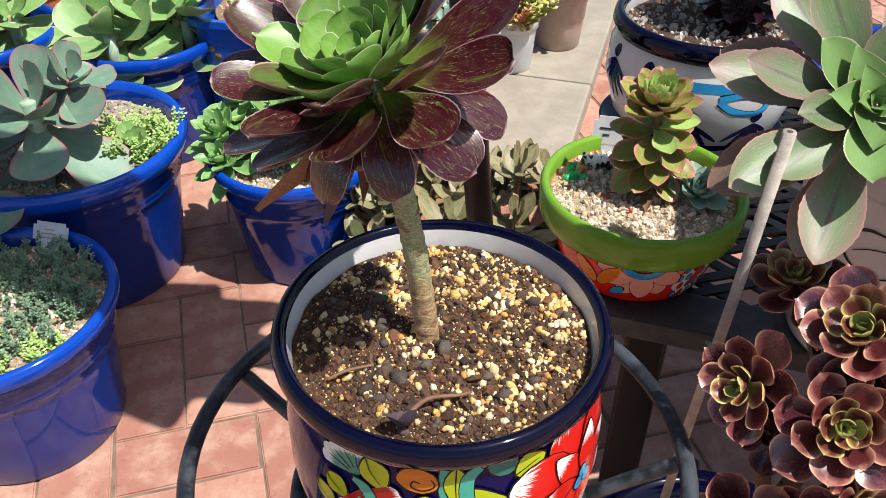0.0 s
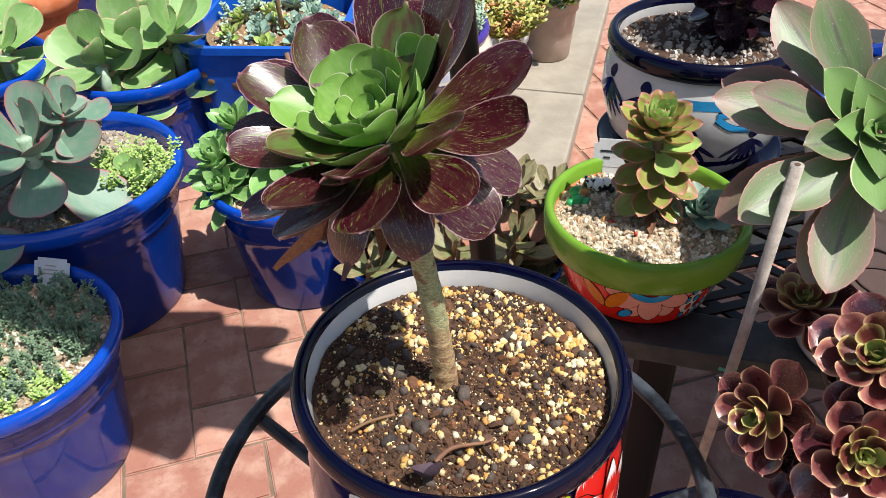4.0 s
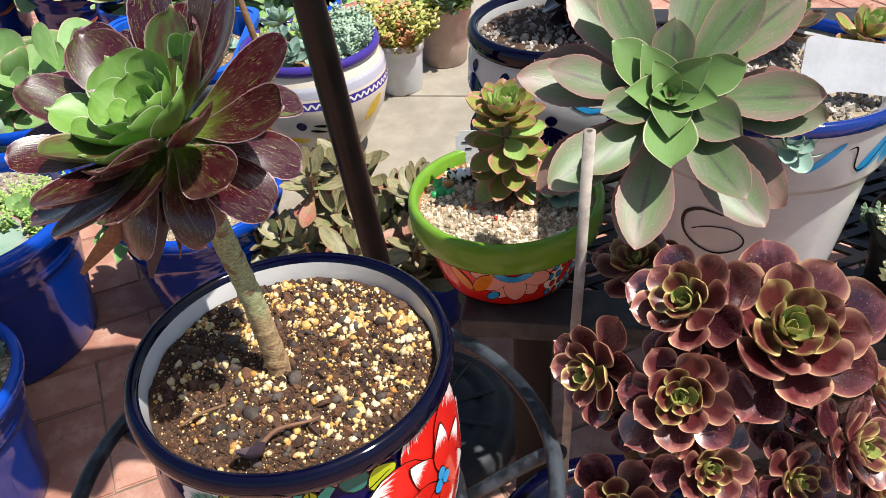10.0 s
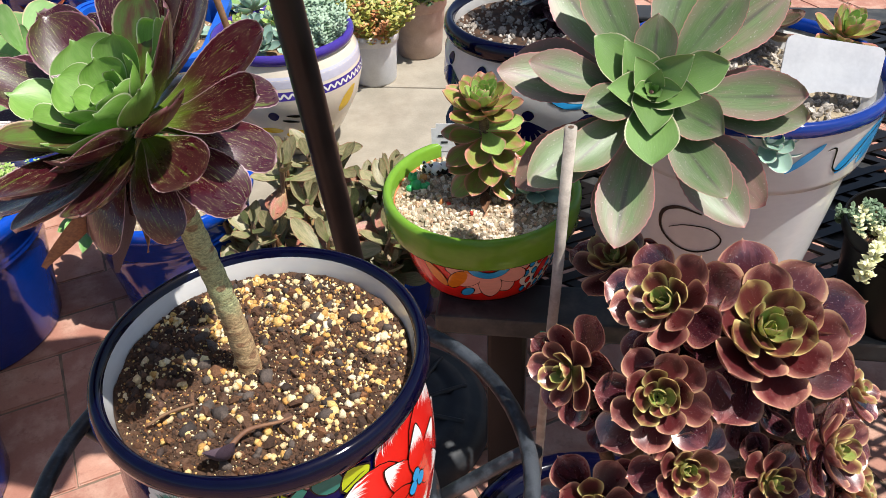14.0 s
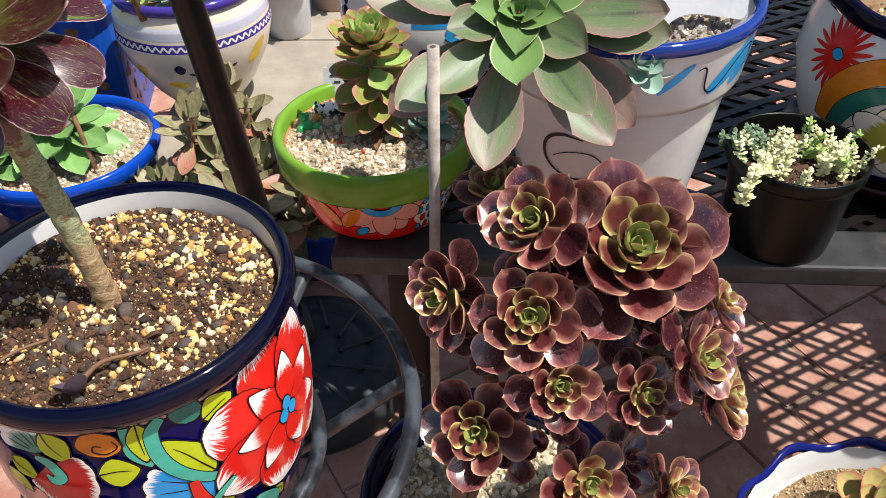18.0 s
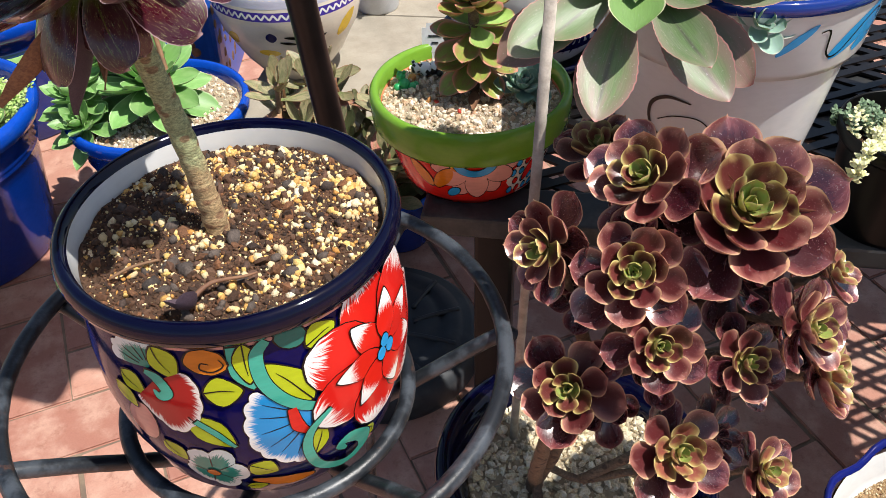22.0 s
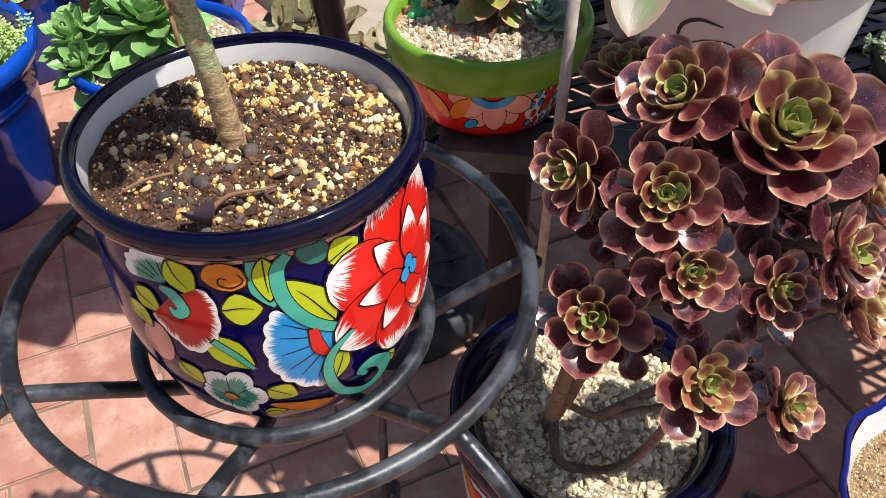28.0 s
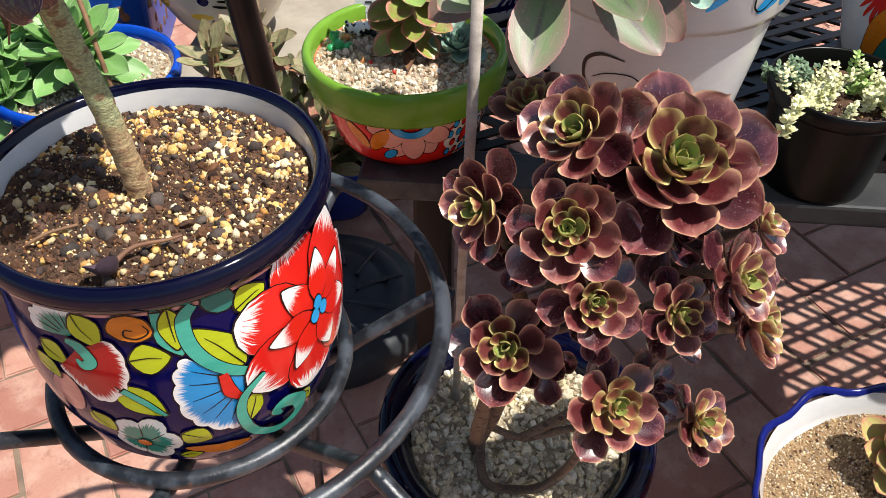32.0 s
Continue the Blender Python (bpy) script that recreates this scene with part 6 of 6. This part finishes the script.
AX, AY = -0.600, 0.800
blue_pot((AX, AY, 0), 0.232, 0.165, 0.122)
filled((AX, AY, 0.205), 0.148, SANDFILL, MIXED_GRAVEL, 1900, (0.002, 0.006), 101, "pale gravel in a blue pot")
thyme = thing("creeping_thyme", (AX, AY, 0.207), "mat of fine dark green thyme with lime tips", "ground cover")
sprigs(thyme, "foliage", SPRIG, [(x + 0.01, y + 0.02, 0) for x, y, _ in spots_in(0.120, 290, 0, 3)], 0.030, 0.0075, 8, 5, lean=0.6)
sprigs(thyme, "foliage", SPRIG_LIME, spots_in(0.14, 70, 0, 4, lambda x, y: y < -0.05 and x > -0.06), 0.026, 0.008, 6, 6, lean=0.8)
tag_a = plant_tag((-0.572, 0.925, 0.206), -12, -34, 0.056, 0.032, "white plastic plant label with pencil writing", 0.016)
for k in range(3):
    part("writing", box(0.030 - 0.006 * k, 0.0004, 0.0018, TAUPE, 0), tag_a, m=pose(0, 0, 0, -34, 0, 0) @ pose(-0.002, -0.001, 0.024 + 0.006 * k))

BX, BY = -0.624, 1.165
blue_pot((BX, BY, 0), 0.272, 0.198, 0.145)
filled((BX, BY, 0.240), 0.178, SANDFILL, GREY_GRAVEL, 1800, (0.002, 0.006), 102, "pale grey gravel in a blue pot")
PAD = dict(shape="spoon", wide=0.64, thick=0.08, cup=0.16, curl=0.25, base=0.30)
flap = thing("paddle_plant", (-0.625, 1.085, 0.24), "paddle plant with broad grey-green leaves edged red", "succulent")
part("stem", tube(smooth_path([(0, 0, -0.01), (0.01, 0, 0.06), (0.008, 0.004, 0.13)]), 0.013, SPRIG_BLUE, 12), flap)
rosette(flap, (0.01, 0.0, 0.115), (0.12, -0.30, 0.95), 0.158, ((1.0, PADDLE, PAD),), 15, 0.45, (74, -66), (0.7, 0.9), 25, seed=111, depth=0.35)
rosette(flap, (0.055, 0.05, 0.145), (0.35, -0.2, 0.9), 0.085, ((1.0, PADDLE, PAD),), 10, 0.5, (70, -25), seed=112, depth=0.4)
rosette(flap, (-0.12, -0.10, 0.06), (-0.3, -0.3, 0.9), 0.14, ((1.0, PADDLE, PAD),), 10, 0.5, (60, -30), seed=113, depth=0.4)
cover = thing("lime_ground_cover", (BX + 0.12, BY, 0.244), "lime green trailing sedum in a blue pot", "ground cover")
sprigs(cover, "foliage", SPRIG_LIME, [(x, y, 0) for x, y, _ in spots_in(0.062, 85, 0, 7)], 0.050, 0.011, 7, 8, lean=0.6)
rosette(cover, (0.01, -0.03, 0.02), (0.2, -0.4, 0.9), 0.05, ((1.0, PADDLE_LIME, PAD),), 8, 0.6, (70, 20), seed=114)

CX, CY = -0.250, 1.200
blue_pot((CX, CY, 0), 0.232, 0.150, 0.105)
filled((CX, CY, 0.210), 0.135, SANDFILL, MIXED_GRAVEL, 1400, (0.002, 0.006), 103, "pale gravel in a blue pot")
green_agave = thing("green_rosette_succulent", (CX - 0.035, CY - 0.01, 0.212), "bright green pointed rosette succulents", "succulent")
PT = dict(shape="cusp", wide=0.42, thick=0.08, cup=0.25, curl=0.3, base=0.35)
rosette(green_agave, (0.030, 0, 0.080), (0.1, -0.25, 0.95), 0.118, ((1.0, BRIGHT, PT),), 40, 0.22, (80, -20), seed=115)
rosette(green_agave, (-0.085, -0.015, 0.06), (-0.3, -0.3, 0.9), 0.075, ((1.0, BRIGHT, PT),), 24, 0.26, (80, -12), seed=116)
rosette(green_agave, (-0.075, -0.055, 0.03), (-0.3, -0.5, 0.8), 0.068, ((1.0, BRIGHT, PT),), 24, 0.26, (80, -12), seed=117)
rosette(green_agave, (-0.06, 0.05, 0.09), (-0.2, -0.2, 0.95), 0.075, ((1.0, BRIGHT, PT),), 24, 0.26, (80, -12), seed=118)
for at, to, r in (((-0.197, 1.115, 0.205), (-0.238, 1.24, 0.42), 0.004), ((-0.100, 1.345, 0.35), (-0.150, 1.40, 0.62), 0.006), ((-0.318, 1.68, 0.24), (-0.335, 1.70, 0.50), 0.005)):
    cane = thing("garden_cane", at, "thin brown garden cane stuck upright in a pot", "stake", "garden canes")
    d = Vector(to) - Vector(at)
    part("rod", tube([d * q for q in (0, 0.4, 0.7, 1.0)], r, TWIG, 10, jitter=0.05), cane)

# ---- mottled kalanchoes in small blue pots ----
MOT = dict(shape="spat", wide=0.40, thick=0.06, cup=0.2, curl=0.2, base=0.32, teeth=0.04)
ROUND = dict(shape="nib", wide=0.46, thick=0.05, cup=0.2, curl=0.2, base=0.3, teeth=0.05)
for px, py, seed in ((-0.095, 1.095, 1), (0.015, 1.02, 2), (0.125, 1.065, 3), (0.04, 1.17, 4)):
    pt = pot("small_blue_pot", "small glossy blue pot with a mottled plant, on the floor", (px, py, 0), [(0.05, 0), (0.052, 0.004), (0.066, 0.10)], [(0.066, 0.099), (0.071, 0.101), (0.073, 0.112), (0.070, 0.116), (0.065, 0.114), (0.063, 0.106)], COBALT_DEEP, COBALT, COBALT_DEEP, "small blue pots", 0.02)
    bed(thing("potting_soil", (px, py, 0.100), "dark soil in a small blue pot", "soil", kind="stuff"), "soil", SOIL, 0.0628, uneven(0, 0.004, 40))
    kal = thing("mottled_kalanchoe", (px, py, 0.100), "kalanchoe with mottled brown and grey toothed leaves", "succulent", "mottled kalanchoes")
    rr = random.Random(seed)
    for k in range(10):
        x, y = rr.gauss(0, 0.042), rr.gauss(0, 0.036)
        top = rr.uniform(0.03, 0.12) if k % 4 else rr.uniform(0.12, 0.20)
        lean = Vector((x * 2 + rr.uniform(-0.2, 0.2), y * 2 - 0.25, 1)).normalized()
        part("stem", tube(smooth_path([(x * 0.4, y * 0.4, -0.01), (x * 0.8, y * 0.8, top * 0.5), (x, y, top)]), 0.0035, STEM, 8), kal)
        rosette(kal, (x, y, top), lean, rr.uniform(0.065, 0.095), ((0.35, MOTTLED_DARK if k % 2 else MOTTLED, ROUND), (0.75, MOTTLED, MOT), (1.0, (MOTTLED_RED, MOTTLED, MOTTLED_DARK, MOTTLED)[k % 4], MOT)), 9, 0.45, (75, -15), seed=seed * 20 + k, depth=0.8, loose=14)

# ---- on the stone slab ----
QX, QY, QZ = -0.028, 1.452, 0.138
outer = [(0.056, 0.0), (0.062, 0.006), (0.096, 0.05), (0.128, 0.11), (0.140, 0.155), (0.136, 0.195), (0.124, 0.218)]
bird = pot("round_painted_pot", "wide cream pot with violet rim, zigzag band and yellow patches", (QX, QY, QZ), outer,
           [(0.124, 0.216), (0.129, 0.219), (0.132, 0.227), (0.130, 0.234), (0.124, 0.237), (0.118, 0.233), (0.116, 0.222)], CREAM_GLAZE, PURPLE, WHITE_GLAZE, depth=0.04)
art = Painter(bird, outer, 0.14)
art.stroke("painted_band", [(a, 0.190) for a in range(-180, 181, 10)], [0.010, 0.010], glaze("grey_violet_glaze", lin("bcbccb"), 0.85), 1, 0)
art.stroke("painted_band", [(a, 0.166) for a in range(-180, 181, 10)], [0.008, 0.008], PURPLE, 1, 0)
art.stroke("painted_zigzag", [(-180 + k * 3, 0.1695 if k % 2 else 0.1625) for k in range(121)], [0.0018, 0.0018], WHITE_GLAZE, 3, 0)
for a, b, w in (((-48, 0.105), (-30, 0.145), 0.014), ((-120, 0.088), (-100, 0.088), 0.008), ((-98, 0.075), (-78, 0.078), 0.009), ((-150, 0.10), (-135, 0.12), 0.012)):
    art.petal("painted_patch", a, b, w, YELLOW, 2, True, 0)
art.dot("painted_dot", (-104, 0.125), 0.011, NAVY, 2, 0.9, 0)
for a, b in (((-98, 0.115), (-84, 0.108)), ((-94, 0.125), (-80, 0.12)), ((-112, 0.06), (-98, 0.05)), ((-70, 0.11), (-60, 0.12))):
    art.petal("painted_stroke", a, b, 0.003, LINE, 2, True, 0)
bed(thing("potting_soil", (QX, QY, QZ + 0.215), "soil in the round painted pot", "soil", kind="stuff"), "soil", DRY_SOIL, 0.1165, uneven(0, 0.005, 25))
mixp = thing("mixed_succulents", (QX, QY, QZ + 0.215), "blue-grey and cream echeverias crowding a round pot", "succulent")
rr = random.Random(12)
EC = dict(shape="point", wide=0.55, thick=0.14, cup=0.3, curl=0.4, base=0.4)
for k in range(15):
    a, r = k * 2.399, 0.028 * math.sqrt(k)
    rosette(mixp, (r * math.cos(a), r * math.sin(a), 0.022 + rr.uniform(0, 0.02)), (math.cos(a) * 0.3, math.sin(a) * 0.3 - 0.2, 0.9), rr.uniform(0.030, 0.044), ((1.0, MINT if k % 3 else TOWER_CORE, EC),), 16, 0.3, (78, 0), seed=120 + k)
sprigs(mixp, "foliage", SPRIG_BLUE, [(x, y, 0.01) for x, y, _ in spots_in(0.11, 120, 0, 14, lambda x, y: x > 0.055)], 0.045, 0.010, 8, 15, lean=0.4, tip=0.2)

cup = pot("white_plastic_pot", "plain white plastic pot on the stone slab", (0.150, 1.700, QZ), [(0.045, 0), (0.047, 0.004), (0.055, 0.095)], [(0.055, 0.094), (0.0585, 0.096), (0.060, 0.118), (0.0585, 0.120), (0.0565, 0.118)], WHITE_PLASTIC, WHITE_PLASTIC, WHITE_PLASTIC, depth=0.03, wall=0.003)
bed(thing("potting_soil", (0.150, 1.700, QZ + 0.10), "soil in a white plastic pot", "soil", kind="stuff"), "soil", SOIL, 0.0535, uneven(0, 0.004, 25))
jade = thing("jade_bush", (0.150, 1.700, QZ + 0.10), "small olive and yellow jade bush", "succulent")
sprigs(jade, "foliage", SPRIG_OLIVE, spots_in(0.055, 80, 0, 16), 0.10, 0.016, 8, 17, lean=0.7, tip=0.1)
sprigs(jade, "foliage", SPRIG_LIME, spots_in(0.055, 30, 0, 18), 0.08, 0.015, 7, 19, lean=0.7, tip=0.1)
sprigs(jade, "foliage", plain("orange_sprig", lin("c07a48"), lin("cf9a6a"), 0.5, 120, 900, 0.2), spots_in(0.055, 22, 0, 46), 0.105, 0.014, 8, 47, lean=0.7, tip=0.1)
taupe = pot("taupe_plastic_pot", "ribbed taupe plastic pot on the stone slab", (0.268, 1.822, QZ), [(0.050, 0), (0.053, 0.004), (0.0575, 0.05), (0.0595, 0.07), (0.0605, 0.071), (0.064, 0.115)], [(0.064, 0.114), (0.068, 0.116), (0.070, 0.148), (0.068, 0.151), (0.066, 0.148)], TAUPE, TAUPE, TAUPE, depth=0.03, wall=0.003)
bed(thing("potting_soil", (0.268, 1.822, QZ + 0.13), "soil in a taupe plastic pot", "soil", kind="stuff"), "soil", SOIL, 0.0635, uneven(0, 0.004, 25))
leafy_pot = thing("green_bush", (0.268, 1.822, QZ + 0.13), "leafy light green plant in a taupe pot", "plant")
sprigs(leafy_pot, "foliage", SPRIG_LIME, spots_in(0.06, 60, 0, 20), 0.11, 0.026, 7, 21, lean=0.8, tip=0.1)
sprigs(leafy_pot, "foliage", SPRIG, spots_in(0.06, 40, 0, 22), 0.12, 0.024, 7, 23, lean=0.9, tip=0.1)

# ---- blue basket and what stands behind ----
plastic_blue = plain("blue_plastic", lin("1553b8"), lin("1a5fca"), 0.35, 30, 300, 0.05)
basket = thing("blue_plastic_basket", (-0.335, 1.715, 0), "bright blue plastic basket with round holes, full of succulents", "basket", turn=-6)


def round_box(sx, sy, z0, z1, flare, material, r=0.05):
    """An open-topped box wall with rounded corners."""
    loop = []
    for cx, cy, a0 in ((1, 1, 0), (-1, 1, 90), (-1, -1, 180), (1, -1, 270)):
        for k in range(7):
            a = radians(a0 + 15 * k)
            loop.append((cx * (sx / 2 - r) + r * math.cos(a), cy * (sy / 2 - r) + r * math.sin(a)))
    n = len(loop)
    verts = []
    for z, s, t in ((z0, 1.0, 0.0), (z1, flare, 0.0), (z1, flare, 0.012), (z0 + 0.004, 1.0, 0.006)):
        for x, y in loop:
            verts.append((x * s * (1 - t / (sx / 2)), y * s * (1 - t / (sy / 2)), z))
    faces = [(k * n + i, k * n + (i + 1) % n, (k + 1) * n + (i + 1) % n, (k + 1) * n + i) for k in range(3) for i in range(n)]
    return raw_mesh(verts, faces, material, False)


part("wall", round_box(0.30, 0.32, 0.0, 0.300, 1.10, plastic_blue), basket)
part("lip", round_box(0.345, 0.365, 0.288, 0.303, 1.0, plastic_blue), basket)
rr = random.Random(3)
hole = lathe([(0.0, 0.0), (0.0085, 0.0), (0.0095, -0.001)], TWIG, 16)
for k in range(44):
    x, z = rr.uniform(-0.13, 0.13), rr.uniform(0.05, 0.27)
    s = rr.uniform(0.5, 1.3)
    part("hole", hole, basket, "round hole showing the soil", m=pose(x, -0.1605 * (1 + 0.1 * z / 0.3), z, 90 - 3.2, 0, 0) @ Matrix.Diagonal((s, s, 1, 1)))
    y = rr.uniform(-0.14, 0.14)
    part("hole", hole, basket, "round hole showing the soil", m=pose(0.1505 * (1 + 0.1 * z / 0.3), y, z, 0, 90, 0) @ Matrix.Diagonal((s, s, 1, 1)))
fill = thing("gravel_bed", (-0.335, 1.715, 0.270), "pale gravel in the blue basket", "gravel", kind="stuff")
bed(fill, "fill", DRY_SOIL, 0.155, uneven(0, 0.006, 20))
grains(fill, "gravel", MIXED_GRAVEL, 500, 0.15, uneven(0, 0.006, 20), (0.003, 0.008), 30)
tub = thing("mixed_succulents", (-0.335, 1.715, 0.272), "small grey-green succulents in the blue basket", "succulent")
for k in range(13):
    a, r = k * 2.399 + 1, 0.038 * math.sqrt(k)
    rosette(tub, (r * math.cos(a), r * math.sin(a), 0.02), (math.cos(a) * 0.3, math.sin(a) * 0.3 - 0.2, 0.9), 0.034 + 0.004 * (k % 3), ((1.0, MINT if k % 3 else TOWER_CORE, EC),), 14, 0.35, (75, 0), seed=140 + k)
sprigs(tub, "foliage", SPRIG_BLUE, spots_in(0.14, 26, 0.0, 24), 0.04, 0.012, 6, 25, lean=0.6, tip=0.2)

for px, py, top, r, mats, seed in ((-0.62, 1.60, 0.26, 0.150, (PADDLE_LIME, PADDLE_LIME, PADDLE_LIME), 201), (-0.98, 1.62, 0.26, 0.17, (PADDLE_LIME, PADDLE, PADDLE_LIME), 202),
                                   (-0.70, 2.45, 0.28, 0.17, (PADDLE_RED, PADDLE_RED, PADDLE_LIME), 203), (-0.42, 2.12, 0.28, 0.16, (PADDLE_LIME, PADDLE_LIME, PADDLE_LIME), 204), (-1.38, 2.05, 0.28, 0.17, (PADDLE_RED, PADDLE_RED, PADDLE_RED), 205),
                                   (-1.02, 1.15, 0.25, 0.16, (PADDLE, PADDLE, PADDLE_LIME), 206), (-0.10, 2.02, 0.26, 0.14, (BRIGHT, MINT, PADDLE_LIME), 207), (-1.05, 2.55, 0.28, 0.17, (PADDLE_RED, PADDLE_LIME, PADDLE_RED), 208), (-0.25, 2.60, 0.28, 0.17, (PADDLE_LIME, PADDLE_RED, PADDLE_LIME), 209)):
    blue_pot((px, py, 0), top, r, r * 0.74, COBALT_DEEP)
    bed(thing("potting_soil", (px, py, top - 0.035), "soil in a blue pot", "soil", kind="stuff"), "soil", DRY_SOIL, r * 0.9, uneven(0, 0.006, 20))
    back = thing("paddle_plant", (px, py, top - 0.035), "paddle plants with pale green and rusty red leaves", "succulent")
    rr = random.Random(seed)
    for k in range(4):
        a = k * 2.1 + rr.uniform(-0.3, 0.3)
        d = 0.0 if k == 0 else r * 0.62
        part("stem", tube([(d * math.cos(a), d * math.sin(a), -0.02), (d * math.cos(a), d * math.sin(a), 0.06)], 0.012, SPRIG_BLUE, 8), back)
        rosette(back, (d * math.cos(a), d * math.sin(a), rr.uniform(0.04, 0.11)), (math.cos(a) * 0.4 * (k > 0), math.sin(a) * 0.4 * (k > 0) - 0.25, 0.9), (0.205 if k == 0 else rr.uniform(0.15, 0.175)), ((1.0, mats[k % 3], PAD),), 11 if k == 0 else 8, 0.45, (70, -25), (0.7, 0.9), seed * 7 + k, seed=seed * 9 + k, depth=0.4)

# unseen pot and plant, added to shade the floor beside the wavy pot
blue_pot((0.79, 0.165, 0), 0.34, 0.125, 0.095)
bed(thing("potting_soil", (0.79, 0.165, 0.305), "soil in a blue pot", "soil", kind="stuff"), "soil", DRY_SOIL, 0.112, uneven(0, 0.006, 20))
shade_plant = thing("paddle_plant", (0.79, 0.165, 0.305), "unseen tall paddle plant in a blue pot, added to shade the floor", "succulent")
part("stem", tube(smooth_path([(0, 0, -0.02), (-0.03, 0.03, 0.12), (-0.085, 0.085, 0.24)]), 0.014, SPRIG_BLUE, 10), shade_plant)
rosette(shade_plant, (-0.085, 0.085, 0.25), (-0.1, 0.0, 1.0), 0.16, ((1.0, PADDLE_LIME, PAD),), 13, 0.45, (65, -30), (0.7, 0.9), seed=221, depth=0.4)
rosette(shade_plant, (-0.05, 0.05, 0.17), (-0.1, 0.1, 1.0), 0.14, ((1.0, PADDLE_LIME, PAD),), 9, 0.6, (20, -30), (0.7, 0.9), seed=222, depth=0.4)

clay = pot("terracotta_pot", "plain weathered terracotta pot standing on the floor", (-1.0, 1.99, 0), [(0.09, 0.0), (0.093, 0.005), (0.105, 0.12), (0.120, 0.24)], [(0.120, 0.239), (0.130, 0.241), (0.134, 0.262), (0.133, 0.292), (0.128, 0.297), (0.122, 0.292), (0.119, 0.275)], TERRACOTTA, TERRACOTTA, TERRACOTTA)
bed(thing("potting_soil", (-1.0, 1.99, 0.268), "soil in a terracotta pot", "soil", kind="stuff"), "soil", DRY_SOIL, 0.119, uneven(0, 0.006, 20))
grey_bush = thing("grey_sedum", (-1.0, 1.99, 0.268), "blue-grey sedum in a terracotta pot", "succulent")
sprigs(grey_bush, "foliage", SPRIG_BLUE, spots_in(0.10, 90, 0, 44), 0.12, 0.02, 9, 45, lean=0.4, tip=0.2)

# ---- brick paving ----
floor = thing("floor", (-0.4589, 1.0663, 0), "worn red brick paving laid in herringbone with sandy joints", "floor", kind="structure", turn=16.0)
rr = random.Random(77)
BRICKS = []
for k in range(8):
    bm = bmesh.new()
    bmesh.ops.create_cube(bm, size=1)
    bmesh.ops.scale(bm, vec=(0.0968 + rr.uniform(-0.0012, 0.0010), 0.1968 + rr.uniform(-0.0014, 0.0010), 0.02), verts=bm.verts)
    for v in bm.verts:
        v.co += Vector((rr.uniform(-0.0012, 0.0012), rr.uniform(-0.0014, 0.0014), rr.uniform(-0.0005, 0.0005)))
    bmesh.ops.bevel(bm, geom=[e for e in bm.edges if e.verts[0].co.z > 0 and e.verts[1].co.z > 0], offset=0.0022, segments=2, affect="EDGES")
    BRICKS.append(to_mesh(bm, BRICK, False))
far_v, far_f, made = [], [], 0
to_world = floor.matrix_basis
for i in range(-26, 38):
    for j in range(-34, 34):
        side = (i + j) % 4
        if side not in (0, 2):
            continue
        x, y, turn = ((i + 0.5) * 0.10, -(j + 1.0) * 0.10, 0) if side == 0 else ((i + 1.0) * 0.10, -(j + 0.5) * 0.10, 90)
        w = to_world @ Vector((x, y, 0))
        near = -0.75 < w.x < 0.95 and 0.28 < w.y < 1.45
        z = -0.010 + rr.uniform(-0.0008, 0.0008)
        m = pose(x, y, z, rr.uniform(-0.3, 0.3), rr.uniform(-0.3, 0.3), turn + rr.uniform(-0.5, 0.5))
        me = BRICKS[rr.randrange(8)]
        if near and made < 300:
            part("brick", me, floor, m=m)
            made += 1
        else:
            b = len(far_v)
            far_v += [tuple(m @ v.co) for v in me.vertices]
            far_f += [tuple(q + b for q in p.vertices) for p in me.polygons]
BRICK_FAR = brick_material("joined_terracotta_paver", True)
part("brick_field", raw_mesh(far_v, far_f, BRICK_FAR, False), floor, kind="stuff")
